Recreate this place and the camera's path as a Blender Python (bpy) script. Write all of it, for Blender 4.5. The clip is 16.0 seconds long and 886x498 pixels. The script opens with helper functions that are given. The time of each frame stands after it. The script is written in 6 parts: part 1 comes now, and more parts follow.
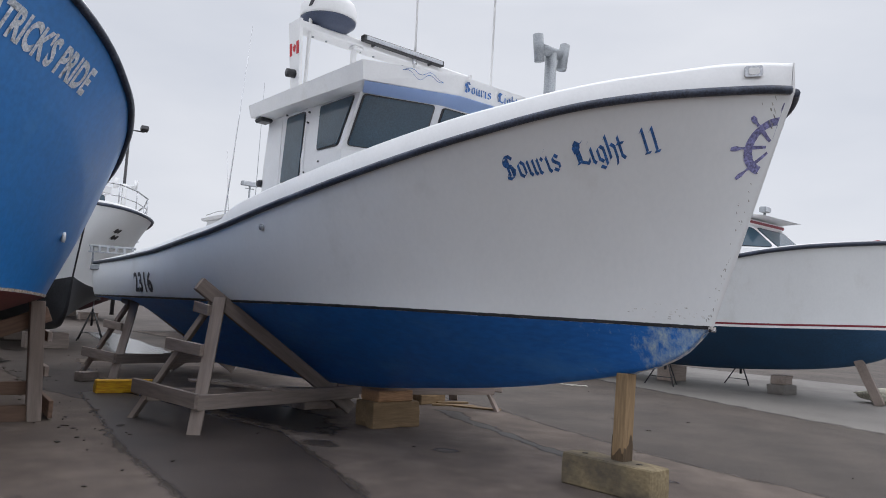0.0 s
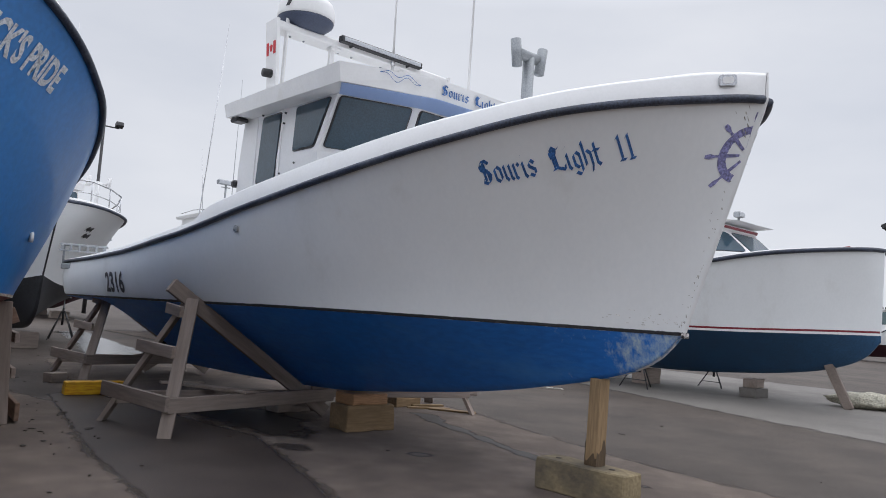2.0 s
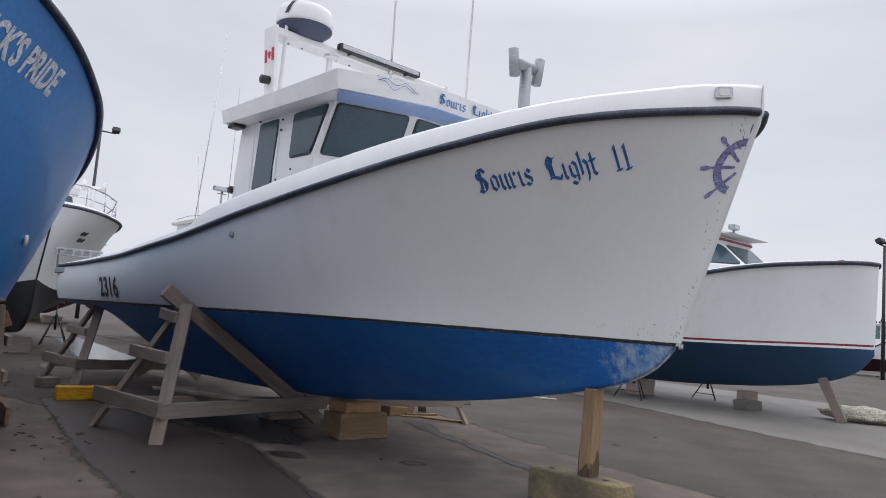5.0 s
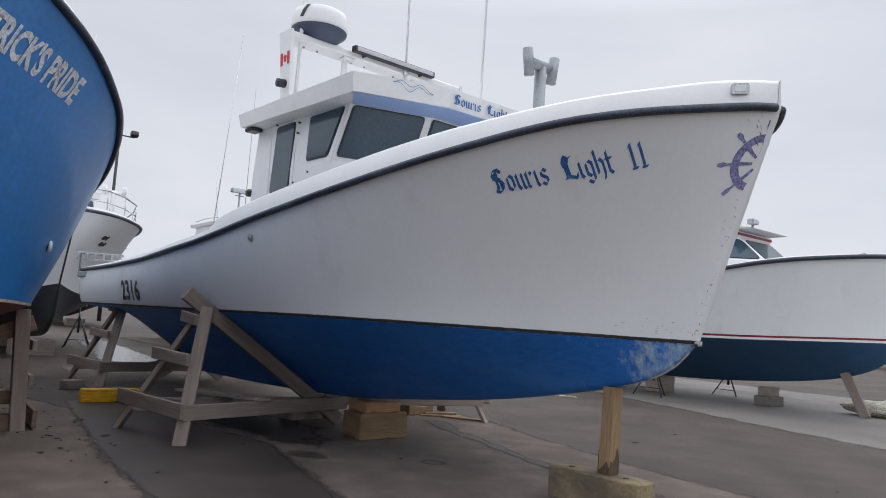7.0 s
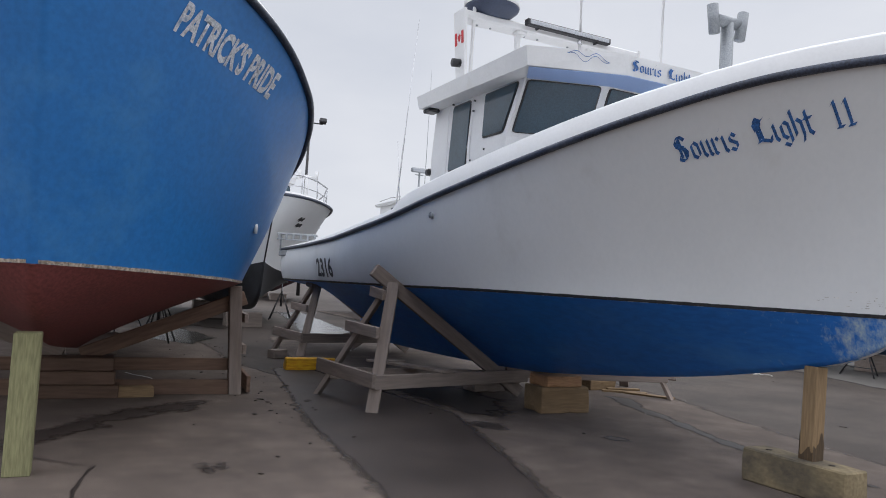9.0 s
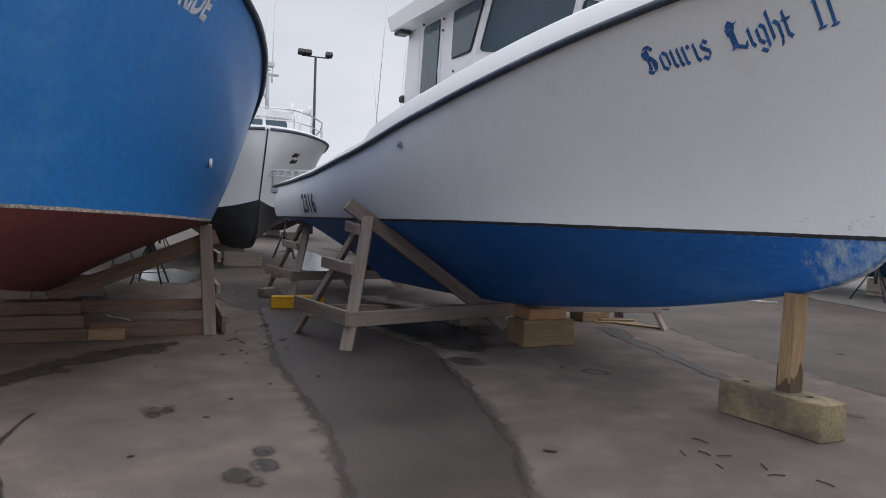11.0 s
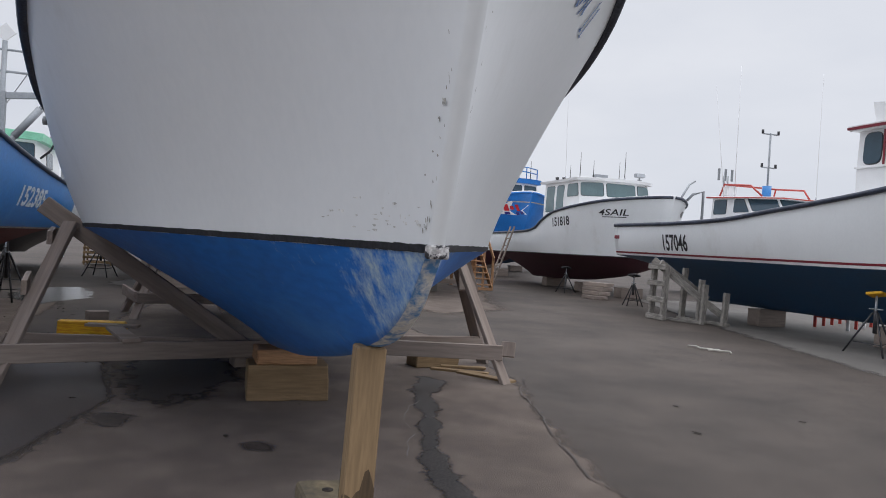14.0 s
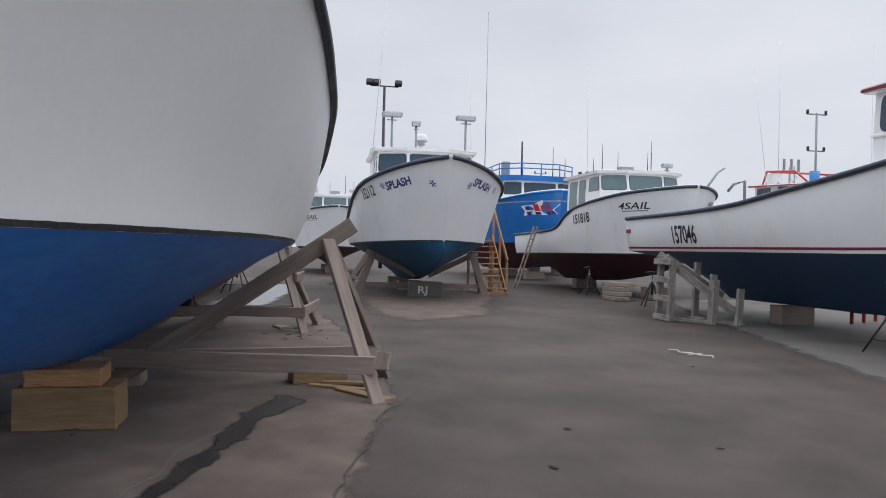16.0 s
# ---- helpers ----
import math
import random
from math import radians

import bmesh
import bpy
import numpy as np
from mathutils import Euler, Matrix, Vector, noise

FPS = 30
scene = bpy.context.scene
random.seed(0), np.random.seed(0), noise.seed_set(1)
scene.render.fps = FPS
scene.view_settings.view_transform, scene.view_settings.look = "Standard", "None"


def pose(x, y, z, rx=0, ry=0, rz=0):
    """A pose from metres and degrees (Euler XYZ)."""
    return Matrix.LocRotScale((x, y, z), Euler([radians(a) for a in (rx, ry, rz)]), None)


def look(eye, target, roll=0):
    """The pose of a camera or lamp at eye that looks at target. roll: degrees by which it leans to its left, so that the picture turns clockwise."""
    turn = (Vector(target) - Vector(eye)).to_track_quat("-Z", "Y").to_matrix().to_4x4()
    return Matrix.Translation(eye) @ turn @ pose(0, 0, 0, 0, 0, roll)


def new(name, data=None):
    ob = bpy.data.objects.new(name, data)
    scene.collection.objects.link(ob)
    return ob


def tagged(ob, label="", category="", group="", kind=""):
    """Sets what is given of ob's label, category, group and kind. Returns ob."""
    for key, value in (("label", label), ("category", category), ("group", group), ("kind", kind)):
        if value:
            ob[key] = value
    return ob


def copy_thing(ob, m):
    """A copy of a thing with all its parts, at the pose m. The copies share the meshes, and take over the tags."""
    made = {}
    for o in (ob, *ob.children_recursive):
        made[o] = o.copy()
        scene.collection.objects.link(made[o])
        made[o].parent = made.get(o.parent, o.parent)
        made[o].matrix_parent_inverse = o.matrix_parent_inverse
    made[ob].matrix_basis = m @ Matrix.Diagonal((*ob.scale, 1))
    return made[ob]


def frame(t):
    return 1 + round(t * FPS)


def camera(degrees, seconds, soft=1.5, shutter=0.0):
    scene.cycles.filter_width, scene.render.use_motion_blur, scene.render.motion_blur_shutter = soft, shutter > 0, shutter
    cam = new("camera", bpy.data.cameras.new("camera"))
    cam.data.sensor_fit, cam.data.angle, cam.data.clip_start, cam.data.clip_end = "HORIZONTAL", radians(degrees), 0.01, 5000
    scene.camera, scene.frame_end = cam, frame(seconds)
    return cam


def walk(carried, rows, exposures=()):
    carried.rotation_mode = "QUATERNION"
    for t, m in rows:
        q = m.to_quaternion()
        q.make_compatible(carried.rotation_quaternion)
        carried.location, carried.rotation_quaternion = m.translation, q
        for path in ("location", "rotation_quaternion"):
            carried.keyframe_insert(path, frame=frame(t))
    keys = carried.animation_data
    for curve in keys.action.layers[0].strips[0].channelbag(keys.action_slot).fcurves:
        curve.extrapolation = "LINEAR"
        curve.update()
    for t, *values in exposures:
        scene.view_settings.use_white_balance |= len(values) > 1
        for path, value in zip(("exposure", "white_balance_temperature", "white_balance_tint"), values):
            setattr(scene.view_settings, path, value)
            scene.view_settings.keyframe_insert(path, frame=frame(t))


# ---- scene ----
cam = camera(62.8, 16.0, soft=0.95)
PATH = [
    (0, (0.208, -0.139, 1.503), (0.151, 1.853, 1.677), 3.4),
    (0.5, (0.22, -0.105, 1.506), (0.181, 1.886, 1.691), 3.8),
    (1, (0.205, -0.138, 1.526), (0.172, 1.854, 1.705), 4.4),
    (1.5, (0.229, -0.119, 1.51), (0.21, 1.871, 1.704), 4.4),
    (2, (0.229, -0.118, 1.539), (0.232, 1.874, 1.718), 3.8),
    (2.5, (0.226, -0.113, 1.53), (0.232, 1.878, 1.716), 3.9),
    (3, (0.215, -0.128, 1.543), (0.245, 1.861, 1.75), 4.4),
    (3.5, (0.22, -0.134, 1.527), (0.245, 1.853, 1.75), 4.5),
    (4, (0.237, -0.115, 1.531), (0.256, 1.874, 1.736), 4.1),
    (6.5, (0.212, -0.138, 1.52), (0.216, 1.851, 1.726), 5.1),
    (7, (0.224, -0.150, 1.545), (0.192, 1.840, 1.742), 3.8),
    (7.5, (0.2, -0.161, 1.559), (-0.005, 1.81, 1.83), 5.6),
    (8, (0.142, -0.2, 1.574), (-0.106, 1.775, 1.761), 5.8),
    (8.5, (0.182, -0.185, 1.559), (-0.278, 1.757, 1.696), 4.4),
    (11, (0.638, 0.344, 1.548), (0.086, 2.265, 1.461), 2.0),
    (11.5, (1.016, 0.799, 1.537), (0.477, 2.725, 1.511), 2.1),
    (12, (1.435, 1.303, 1.546), (0.92, 3.236, 1.561), 1.8),
    (12.5, (1.89, 1.883, 1.553), (1.423, 3.827, 1.605), 2.6),
    (13, (2.383, 2.501, 1.527), (1.8, 4.414, 1.559), 0.5),
    (13.5, (2.826, 3.099, 1.51), (2.113, 4.967, 1.492), 0.4),
    (14, (3.241, 3.646, 1.524), (2.479, 5.495, 1.511), 3.5),
    (14.5, (3.615, 4.192, 1.526), (2.605, 5.918, 1.551), 5.1),
    (15, (3.973, 4.713, 1.514), (2.906, 6.404, 1.559), 4.5),
    (15.5, (4.259, 5.235, 1.469), (3.232, 6.951, 1.483), 2.6),
    (16, (4.562, 5.75, 1.45), (3.623, 7.516, 1.451), 1.4),
]
walk(cam, [(t, look(eye, target, roll)) for t, eye, target, roll in PATH])


# ---------------------------------------------------------------- world and light: a bright overcast sky
world = bpy.data.worlds.new("overcast")
scene.world = world
world.use_nodes = True
wn, wl = world.node_tree.nodes, world.node_tree.links
wn.clear()
sky = wn.new("ShaderNodeTexSky")
sky.sky_type, sky.sun_disc, sky.sun_elevation, sky.sun_rotation = "NISHITA", False, radians(60), radians(35)
grey = wn.new("ShaderNodeHueSaturation")
grey.inputs["Saturation"].default_value, grey.inputs["Value"].default_value = 0.25, 0.10
coord = wn.new("ShaderNodeTexCoord")
stretch = wn.new("ShaderNodeMapping")
stretch.inputs["Scale"].default_value = (1.0, 1.0, 2.6)
cloud = wn.new("ShaderNodeTexNoise")
cloud.inputs["Scale"].default_value, cloud.inputs["Detail"].default_value = 2.2, 5.0
ramp = wn.new("ShaderNodeValToRGB")
ramp.color_ramp.elements[0].position, ramp.color_ramp.elements[1].position = 0.3, 0.72
ramp.color_ramp.elements[0].color, ramp.color_ramp.elements[1].color = (0.61, 0.645, 0.73, 1), (0.77, 0.79, 0.85, 1)
blend = wn.new("ShaderNodeMix")
blend.data_type = "RGBA"
blend.inputs["Factor"].default_value = 0.88
back = wn.new("ShaderNodeBackground")
back.inputs["Strength"].default_value = 1.0
wout = wn.new("ShaderNodeOutputWorld")
wl.new(coord.outputs["Generated"], stretch.inputs["Vector"])
wl.new(stretch.outputs["Vector"], cloud.inputs["Vector"])
wl.new(cloud.outputs["Fac"], ramp.inputs["Fac"])
wl.new(sky.outputs["Color"], grey.inputs["Color"])
wl.new(grey.outputs["Color"], blend.inputs["A"])
wl.new(ramp.outputs["Color"], blend.inputs["B"])
# an overcast sky is brighter overhead than at the horizon
height = wn.new("ShaderNodeSeparateXYZ")
lift = wn.new("ShaderNodeMapRange")
lift.inputs["From Min"].default_value, lift.inputs["From Max"].default_value = 0.40, 0.62
lift.inputs["To Min"].default_value, lift.inputs["To Max"].default_value = 1.04, 2.2
wl.new(coord.outputs["Generated"], height.inputs["Vector"])
wl.new(height.outputs["Z"], lift.inputs["Value"])
wl.new(lift.outputs["Result"], back.inputs["Strength"])
wl.new(blend.outputs["Result"], back.inputs["Color"])
wl.new(back.outputs["Background"], wout.inputs["Surface"])
sun = new("sun", bpy.data.lights.new("sun", "SUN"))
sun.data.energy, sun.data.angle, sun.data.color = 0.6, radians(55), (1.0, 0.97, 0.93)
sun.matrix_world = look((10, 14, 30), (0, 0, 0))


# ---------------------------------------------------------------- materials
def material(name, colour, rough=0.5, metal=0.0, spread=0.12, scale=3.0, fine=60.0, bump=0.15, spec=0.5, tint=None, tint_at=(0.55, 0.7), tint_scale=1.2, coat=0.0, stretch=(1, 1, 1), random_tone=0.0):
    """A surface with broad mottling, fine grain and, where given, stains of a second colour."""
    m = bpy.data.materials.new(name)
    m.use_nodes = True
    n, l = m.node_tree.nodes, m.node_tree.links
    p = n["Principled BSDF"]
    tc = n.new("ShaderNodeTexCoord")
    mp = n.new("ShaderNodeMapping")
    mp.inputs["Scale"].default_value = stretch
    l.new(tc.outputs["Object"], mp.inputs["Vector"])
    broad = n.new("ShaderNodeTexNoise")
    broad.inputs["Scale"].default_value, broad.inputs["Detail"].default_value, broad.inputs["Roughness"].default_value = scale, 6.0, 0.62
    grain = n.new("ShaderNodeTexNoise")
    grain.inputs["Scale"].default_value, grain.inputs["Detail"].default_value = fine, 3.0
    l.new(mp.outputs["Vector"], broad.inputs["Vector"])
    l.new(mp.outputs["Vector"], grain.inputs["Vector"])
    crisp = n.new("ShaderNodeMapRange")
    crisp.inputs["From Min"].default_value, crisp.inputs["From Max"].default_value = 0.34, 0.66
    l.new(grain.outputs["Fac"], crisp.inputs["Value"])
    lo = tuple(max(0.0, c * (1 - spread * 1.4)) for c in colour)
    hi = tuple(min(1.0, c * (1 + spread)) for c in colour)
    rp = n.new("ShaderNodeValToRGB")
    rp.color_ramp.elements[0].position, rp.color_ramp.elements[1].position = 0.28, 0.74
    rp.color_ramp.elements[0].color, rp.color_ramp.elements[1].color = (*lo, 1), (*hi, 1)
    l.new(broad.outputs["Fac"], rp.inputs["Fac"])
    gm = n.new("ShaderNodeMix")
    gm.data_type, gm.blend_type = "RGBA", "OVERLAY"
    gm.inputs["Factor"].default_value = min(0.5, spread * 1.6)
    l.new(rp.outputs["Color"], gm.inputs["A"])
    l.new(crisp.outputs["Result"], gm.inputs["B"])
    out = gm.outputs["Result"]
    if tint:
        st = n.new("ShaderNodeTexNoise")
        st.inputs["Scale"].default_value, st.inputs["Detail"].default_value, st.inputs["Roughness"].default_value = tint_scale, 9.0, 0.68
        off = n.new("ShaderNodeVectorMath")
        off.inputs[1].default_value = (7.3, 2.1, 4.4)
        l.new(mp.outputs["Vector"], off.inputs[0])
        l.new(off.outputs["Vector"], st.inputs["Vector"])
        sr = n.new("ShaderNodeMapRange")
        sr.inputs["From Min"].default_value, sr.inputs["From Max"].default_value = tint_at
        l.new(st.outputs["Fac"], sr.inputs["Value"])
        tm = n.new("ShaderNodeMix")
        tm.data_type = "RGBA"
        tm.inputs["B"].default_value = (*tint, 1)
        l.new(sr.outputs["Result"], tm.inputs["Factor"])
        l.new(out, tm.inputs["A"])
        out = tm.outputs["Result"]
    if random_tone:
        oi = n.new("ShaderNodeObjectInfo")
        mr = n.new("ShaderNodeMapRange")
        mr.inputs["To Min"].default_value, mr.inputs["To Max"].default_value = 1 - random_tone, 1 + random_tone
        l.new(oi.outputs["Random"], mr.inputs["Value"])
        hs = n.new("ShaderNodeHueSaturation")
        l.new(mr.outputs["Result"], hs.inputs["Value"])
        l.new(out, hs.inputs["Color"])
        out = hs.outputs["Color"]
    l.new(out, p.inputs["Base Color"])
    rr = n.new("ShaderNodeMapRange")
    rr.inputs["To Min"].default_value, rr.inputs["To Max"].default_value = max(0.02, rough - 0.1), min(1.0, rough + 0.1)
    l.new(broad.outputs["Fac"], rr.inputs["Value"])
    l.new(rr.outputs["Result"], p.inputs["Roughness"])
    p.inputs["Metallic"].default_value = metal
    p.inputs["Specular IOR Level"].default_value = spec
    p.inputs["Coat Weight"].default_value = coat
    if bump:
        b = n.new("ShaderNodeBump")
        b.inputs["Strength"].default_value, b.inputs["Distance"].default_value = bump, 0.006
        l.new(grain.outputs["Fac"], b.inputs["Height"])
        l.new(b.outputs["Normal"], p.inputs["Normal"])
    return m


M_WHITE = material("white_gelcoat", (0.82, 0.84, 0.85), 0.40, spread=0.03, scale=0.9, fine=25, bump=0.03, tint=(0.66, 0.66, 0.64), tint_at=(0.56, 0.84), tint_scale=0.8, stretch=(1, 1, 0.6))
M_TRIM = material("white_paint", (0.80, 0.80, 0.80), 0.4, spread=0.04, scale=2.0, fine=40, bump=0.05, tint=(0.66, 0.64, 0.6), tint_at=(0.62, 0.85))
M_BLUE = material("blue_antifouling", (0.017, 0.175, 0.60), 0.5, spread=0.07, scale=1.1, fine=14, bump=0.08, tint=(0.06, 0.26, 0.64), tint_at=(0.50, 0.80), tint_scale=1.9, stretch=(0.6, 0.6, 2.0))
M_HULLBLUE = material("blue_hull_paint", (0.024, 0.19, 0.53), 0.36, spread=0.05, scale=0.7, fine=20, bump=0.04, tint=(0.10, 0.31, 0.60), tint_at=(0.52, 0.85), tint_scale=0.9, coat=0.12)
M_RED = material("red_antifouling", (0.215, 0.058, 0.055), 0.65, spread=0.12, scale=1.5, fine=40, bump=0.2)
M_BEIGE = material("worn_beige_boot_stripe", (0.44, 0.38, 0.31), 0.6, spread=0.3, scale=6, fine=50)
M_NAVY = material("navy_antifouling", (0.024, 0.090, 0.195), 0.5, spread=0.12, scale=1.4, fine=35)
M_TEAL = material("teal_blue_antifouling", (0.015, 0.11, 0.24), 0.55, spread=0.12, scale=1.6, fine=35)
M_MAROON = material("maroon_antifouling", (0.105, 0.036, 0.052), 0.6, spread=0.12, scale=1.6, fine=35)
M_BLACK = material("black_bottom_paint", (0.028, 0.030, 0.035), 0.5, spread=0.3, scale=2, fine=40)
M_RUBBER = material("black_rubber_rail", (0.040, 0.050, 0.078), 0.45, spread=0.3, scale=4, fine=60, tint=(0.13, 0.15, 0.19), tint_at=(0.55, 0.75), tint_scale=3)
M_STRIPE = material("black_boot_stripe", (0.022, 0.023, 0.027), 0.5, spread=0.3, scale=5, fine=50)
M_REDSTRIPE = material("dark_red_stripe", (0.22, 0.02, 0.035), 0.4, spread=0.12)
M_REDPAINT = material("red_roof_paint", (0.50, 0.055, 0.04), 0.4, spread=0.12)
M_BRIGHTBLUE = material("bright_blue_paint", (0.015, 0.165, 0.52), 0.35, spread=0.15, scale=1.0)
M_GLASS = material("dark_window_glass", (0.030, 0.064, 0.092), 0.03, spread=0.1, bump=0.0, spec=0.5)
M_GLASSTEAL = material("pale_window_glass", (0.10, 0.16, 0.17), 0.06, spread=0.1, bump=0.0, spec=0.7)
M_FRAME = material("black_window_gasket", (0.03, 0.03, 0.034), 0.5, spread=0.2)
M_GALV = material("galvanised_steel", (0.33, 0.35, 0.37), 0.5, metal=0.3, spread=0.1, scale=8, fine=80)
M_STEEL = material("stainless_tube", (0.55, 0.56, 0.58), 0.25, metal=0.9, spread=0.1)
M_DARKSTEEL = material("dark_painted_steel", (0.05, 0.05, 0.054), 0.5, metal=0.3, spread=0.3, scale=8, tint=(0.12, 0.05, 0.025), tint_at=(0.6, 0.75), tint_scale=6)
M_WOODGREY = material("weathered_grey_timber", (0.31, 0.255, 0.222), 0.85, spread=0.07, scale=5, fine=30, bump=0.3, tint=(0.17, 0.125, 0.10), tint_at=(0.50, 0.78), tint_scale=2.2, random_tone=0.22, spec=0.2, stretch=(1, 0.1, 1))
M_WOODTAN = material("yellow_tan_timber", (0.30, 0.205, 0.115), 0.8, spread=0.09, scale=6, fine=50, bump=0.4, tint=(0.19, 0.125, 0.065), tint_at=(0.48, 0.76), tint_scale=2.5, random_tone=0.15, spec=0.25, stretch=(1, 0.1, 1))
M_WOODBASE = material("weathered_base_timber", (0.27, 0.215, 0.13), 0.85, spread=0.10, scale=5, fine=30, bump=0.35, tint=(0.11, 0.095, 0.075), tint_at=(0.46, 0.66), tint_scale=1.6, spec=0.2, stretch=(1, 0.7, 1))
M_WOODBROWN = material("damp_brown_baulk", (0.20, 0.130, 0.095), 0.8, spread=0.10, scale=5, fine=30, bump=0.3, tint=(0.11, 0.075, 0.06), tint_at=(0.48, 0.75), tint_scale=2.5, random_tone=0.25, spec=0.2, stretch=(1, 0.1, 1))
M_WOODORANGE = material("new_orange_lumber", (0.42, 0.23, 0.115), 0.75, spread=0.12, scale=9, fine=85, bump=0.4, random_tone=0.12, stretch=(1, 0.1, 1))
M_YELLOW = material("yellow_painted_timber", (0.72, 0.38, 0.010), 0.6, spread=0.2, scale=9, fine=85, tint=(0.25, 0.17, 0.04), tint_at=(0.62, 0.75), tint_scale=5, stretch=(1, 0.1, 1))
M_TEXTBLUE = material("blue_lettering", (0.035, 0.13, 0.36), 0.4, spread=0.25, scale=14, fine=60, bump=0)
M_PURPLE = material("faded_purple_graphic", (0.22, 0.22, 0.42), 0.45, spread=0.3, scale=10, fine=60, bump=0)
M_TEXTBLACK = material("black_lettering", (0.025, 0.025, 0.03), 0.4, spread=0.2, bump=0)
M_TEXTWHITE = material("faded_white_lettering", (0.62, 0.66, 0.70), 0.5, spread=0.25, scale=14, bump=0, tint=(0.20, 0.32, 0.48), tint_at=(0.56, 0.72), tint_scale=9)
M_TEXTINDIGO = material("indigo_lettering", (0.04, 0.03, 0.20), 0.4, spread=0.2, bump=0)
M_FLAGRED = material("flag_red", (0.55, 0.02, 0.03), 0.5, spread=0.1, bump=0)
M_LIME = material("lime_green_paint", (0.48, 0.55, 0.04), 0.5, spread=0.2)
M_TARP = material("white_tarpaulin", (0.72, 0.72, 0.70), 0.55, spread=0.1, scale=4, fine=20, bump=0.4)
M_ROPE = material("pale_rope", (0.62, 0.60, 0.54), 0.8, spread=0.2, fine=90, bump=0.6)
M_ASPHALT = material("damp_asphalt", (0.080, 0.065, 0.056), 0.7, spread=0.34, scale=0.9, fine=150, bump=0.5, spec=0.2, tint=(0.108, 0.088, 0.076), tint_at=(0.46, 0.66), tint_scale=0.3)
M_DRY = material("dry_asphalt", (0.172, 0.138, 0.117), 0.85, spread=0.28, scale=1.7, fine=120, bump=0.6, spec=0.2, tint=(0.118, 0.094, 0.080), tint_at=(0.44, 0.66), tint_scale=1.1)
M_WET = material("wet_asphalt", (0.080, 0.064, 0.056), 0.5, spread=0.28, scale=1.2, fine=75, bump=0.5, spec=0.2, tint=(0.050, 0.040, 0.035), tint_at=(0.45, 0.70), tint_scale=0.8)
M_OILY = material("oil_soaked_asphalt", (0.050, 0.042, 0.038), 0.5, spread=0.3, scale=3, fine=60, bump=0.3, spec=0.16)
M_PUDDLE = material("standing_water", (0.06, 0.055, 0.05), 0.22, spread=0.2, bump=0.0, spec=0.6)
M_SLAB = material("pale_concrete", (0.160, 0.146, 0.132), 0.7, spread=0.14, scale=0.7, fine=60, bump=0.4, tint=(0.098, 0.086, 0.077), tint_at=(0.48, 0.66), tint_scale=0.35)
M_DEBRIS = material("dead_leaf_brown", (0.035, 0.025, 0.018), 0.8, spread=0.4)
M_GRASS = material("rough_grass", (0.10, 0.12, 0.045), 0.9, spread=0.4, scale=1.5, fine=30, bump=0.8)
M_TREE = material("dark_spruce", (0.03, 0.045, 0.025), 0.9, spread=0.4, scale=2, fine=20)
M_LAMPGLASS = material("floodlight_lens", (0.5, 0.52, 0.55), 0.15, spread=0.1)


def worn_bow(m, colour, reach):
    """Scraped paint round the forefoot: bare patches that thin out away from the stem."""
    n, l = m.node_tree.nodes, m.node_tree.links
    p = n["Principled BSDF"]
    old = p.inputs["Base Color"].links[0].from_socket
    tc = n.new("ShaderNodeTexCoord")
    sep = n.new("ShaderNodeSeparateXYZ")
    l.new(tc.outputs["Object"], sep.inputs["Vector"])
    mp = n.new("ShaderNodeMapping")
    mp.inputs["Scale"].default_value, mp.inputs["Rotation"].default_value = (2.6, 1.2, 1.6), (0, 0.6, 0)
    l.new(tc.outputs["Object"], mp.inputs["Vector"])
    nz = n.new("ShaderNodeTexNoise")
    nz.inputs["Scale"].default_value, nz.inputs["Detail"].default_value, nz.inputs["Roughness"].default_value = 2.2, 14.0, 0.80
    l.new(mp.outputs["Vector"], nz.inputs["Vector"])
    near = n.new("ShaderNodeMapRange")
    near.inputs["From Min"].default_value, near.inputs["From Max"].default_value = 0.0, reach
    near.inputs["To Min"].default_value, near.inputs["To Max"].default_value = 0.135, -0.13
    l.new(sep.outputs["X"], near.inputs["Value"])
    add = n.new("ShaderNodeMath")
    l.new(nz.outputs["Fac"], add.inputs[0])
    l.new(near.outputs["Result"], add.inputs[1])
    cut = n.new("ShaderNodeMapRange")
    cut.inputs["From Min"].default_value, cut.inputs["From Max"].default_value = 0.535, 0.70
    l.new(add.outputs["Value"], cut.inputs["Value"])
    mx = n.new("ShaderNodeMix")
    mx.data_type = "RGBA"
    mx.inputs["B"].default_value = (*colour, 1)
    l.new(cut.outputs["Result"], mx.inputs["Factor"])
    l.new(old, mx.inputs["A"])
    l.new(mx.outputs["Result"], p.inputs["Base Color"])


worn_bow(M_BLUE, (0.46, 0.58, 0.64), 1.5)


# ---------------------------------------------------------------- mesh helpers
# The yard's own axes: x runs aft along the moored rows, y towards the boats' starboard side.
YARD = pose(2.277, 5.925, 0, 0, 0, 130.17)


def part(name, bm, mat, parent=None, label="", smooth=False):
    """Link a bmesh as one mesh object, under a thing or a part."""
    bmesh.ops.recalc_face_normals(bm, faces=bm.faces)
    me = bpy.data.meshes.new(name)
    bm.to_mesh(me)
    bm.free()
    me.materials.append(mat)
    if smooth:
        me.shade_smooth()
    ob = new(name, me)
    if parent is not None:
        ob.parent = parent
    if label:
        ob["label"] = label
    return ob


def thing(name, m, label, category, group="", kind=""):
    ob = new(name)
    ob.empty_display_size = 0.2
    ob.matrix_world = m
    return tagged(ob, label, category, group, kind)


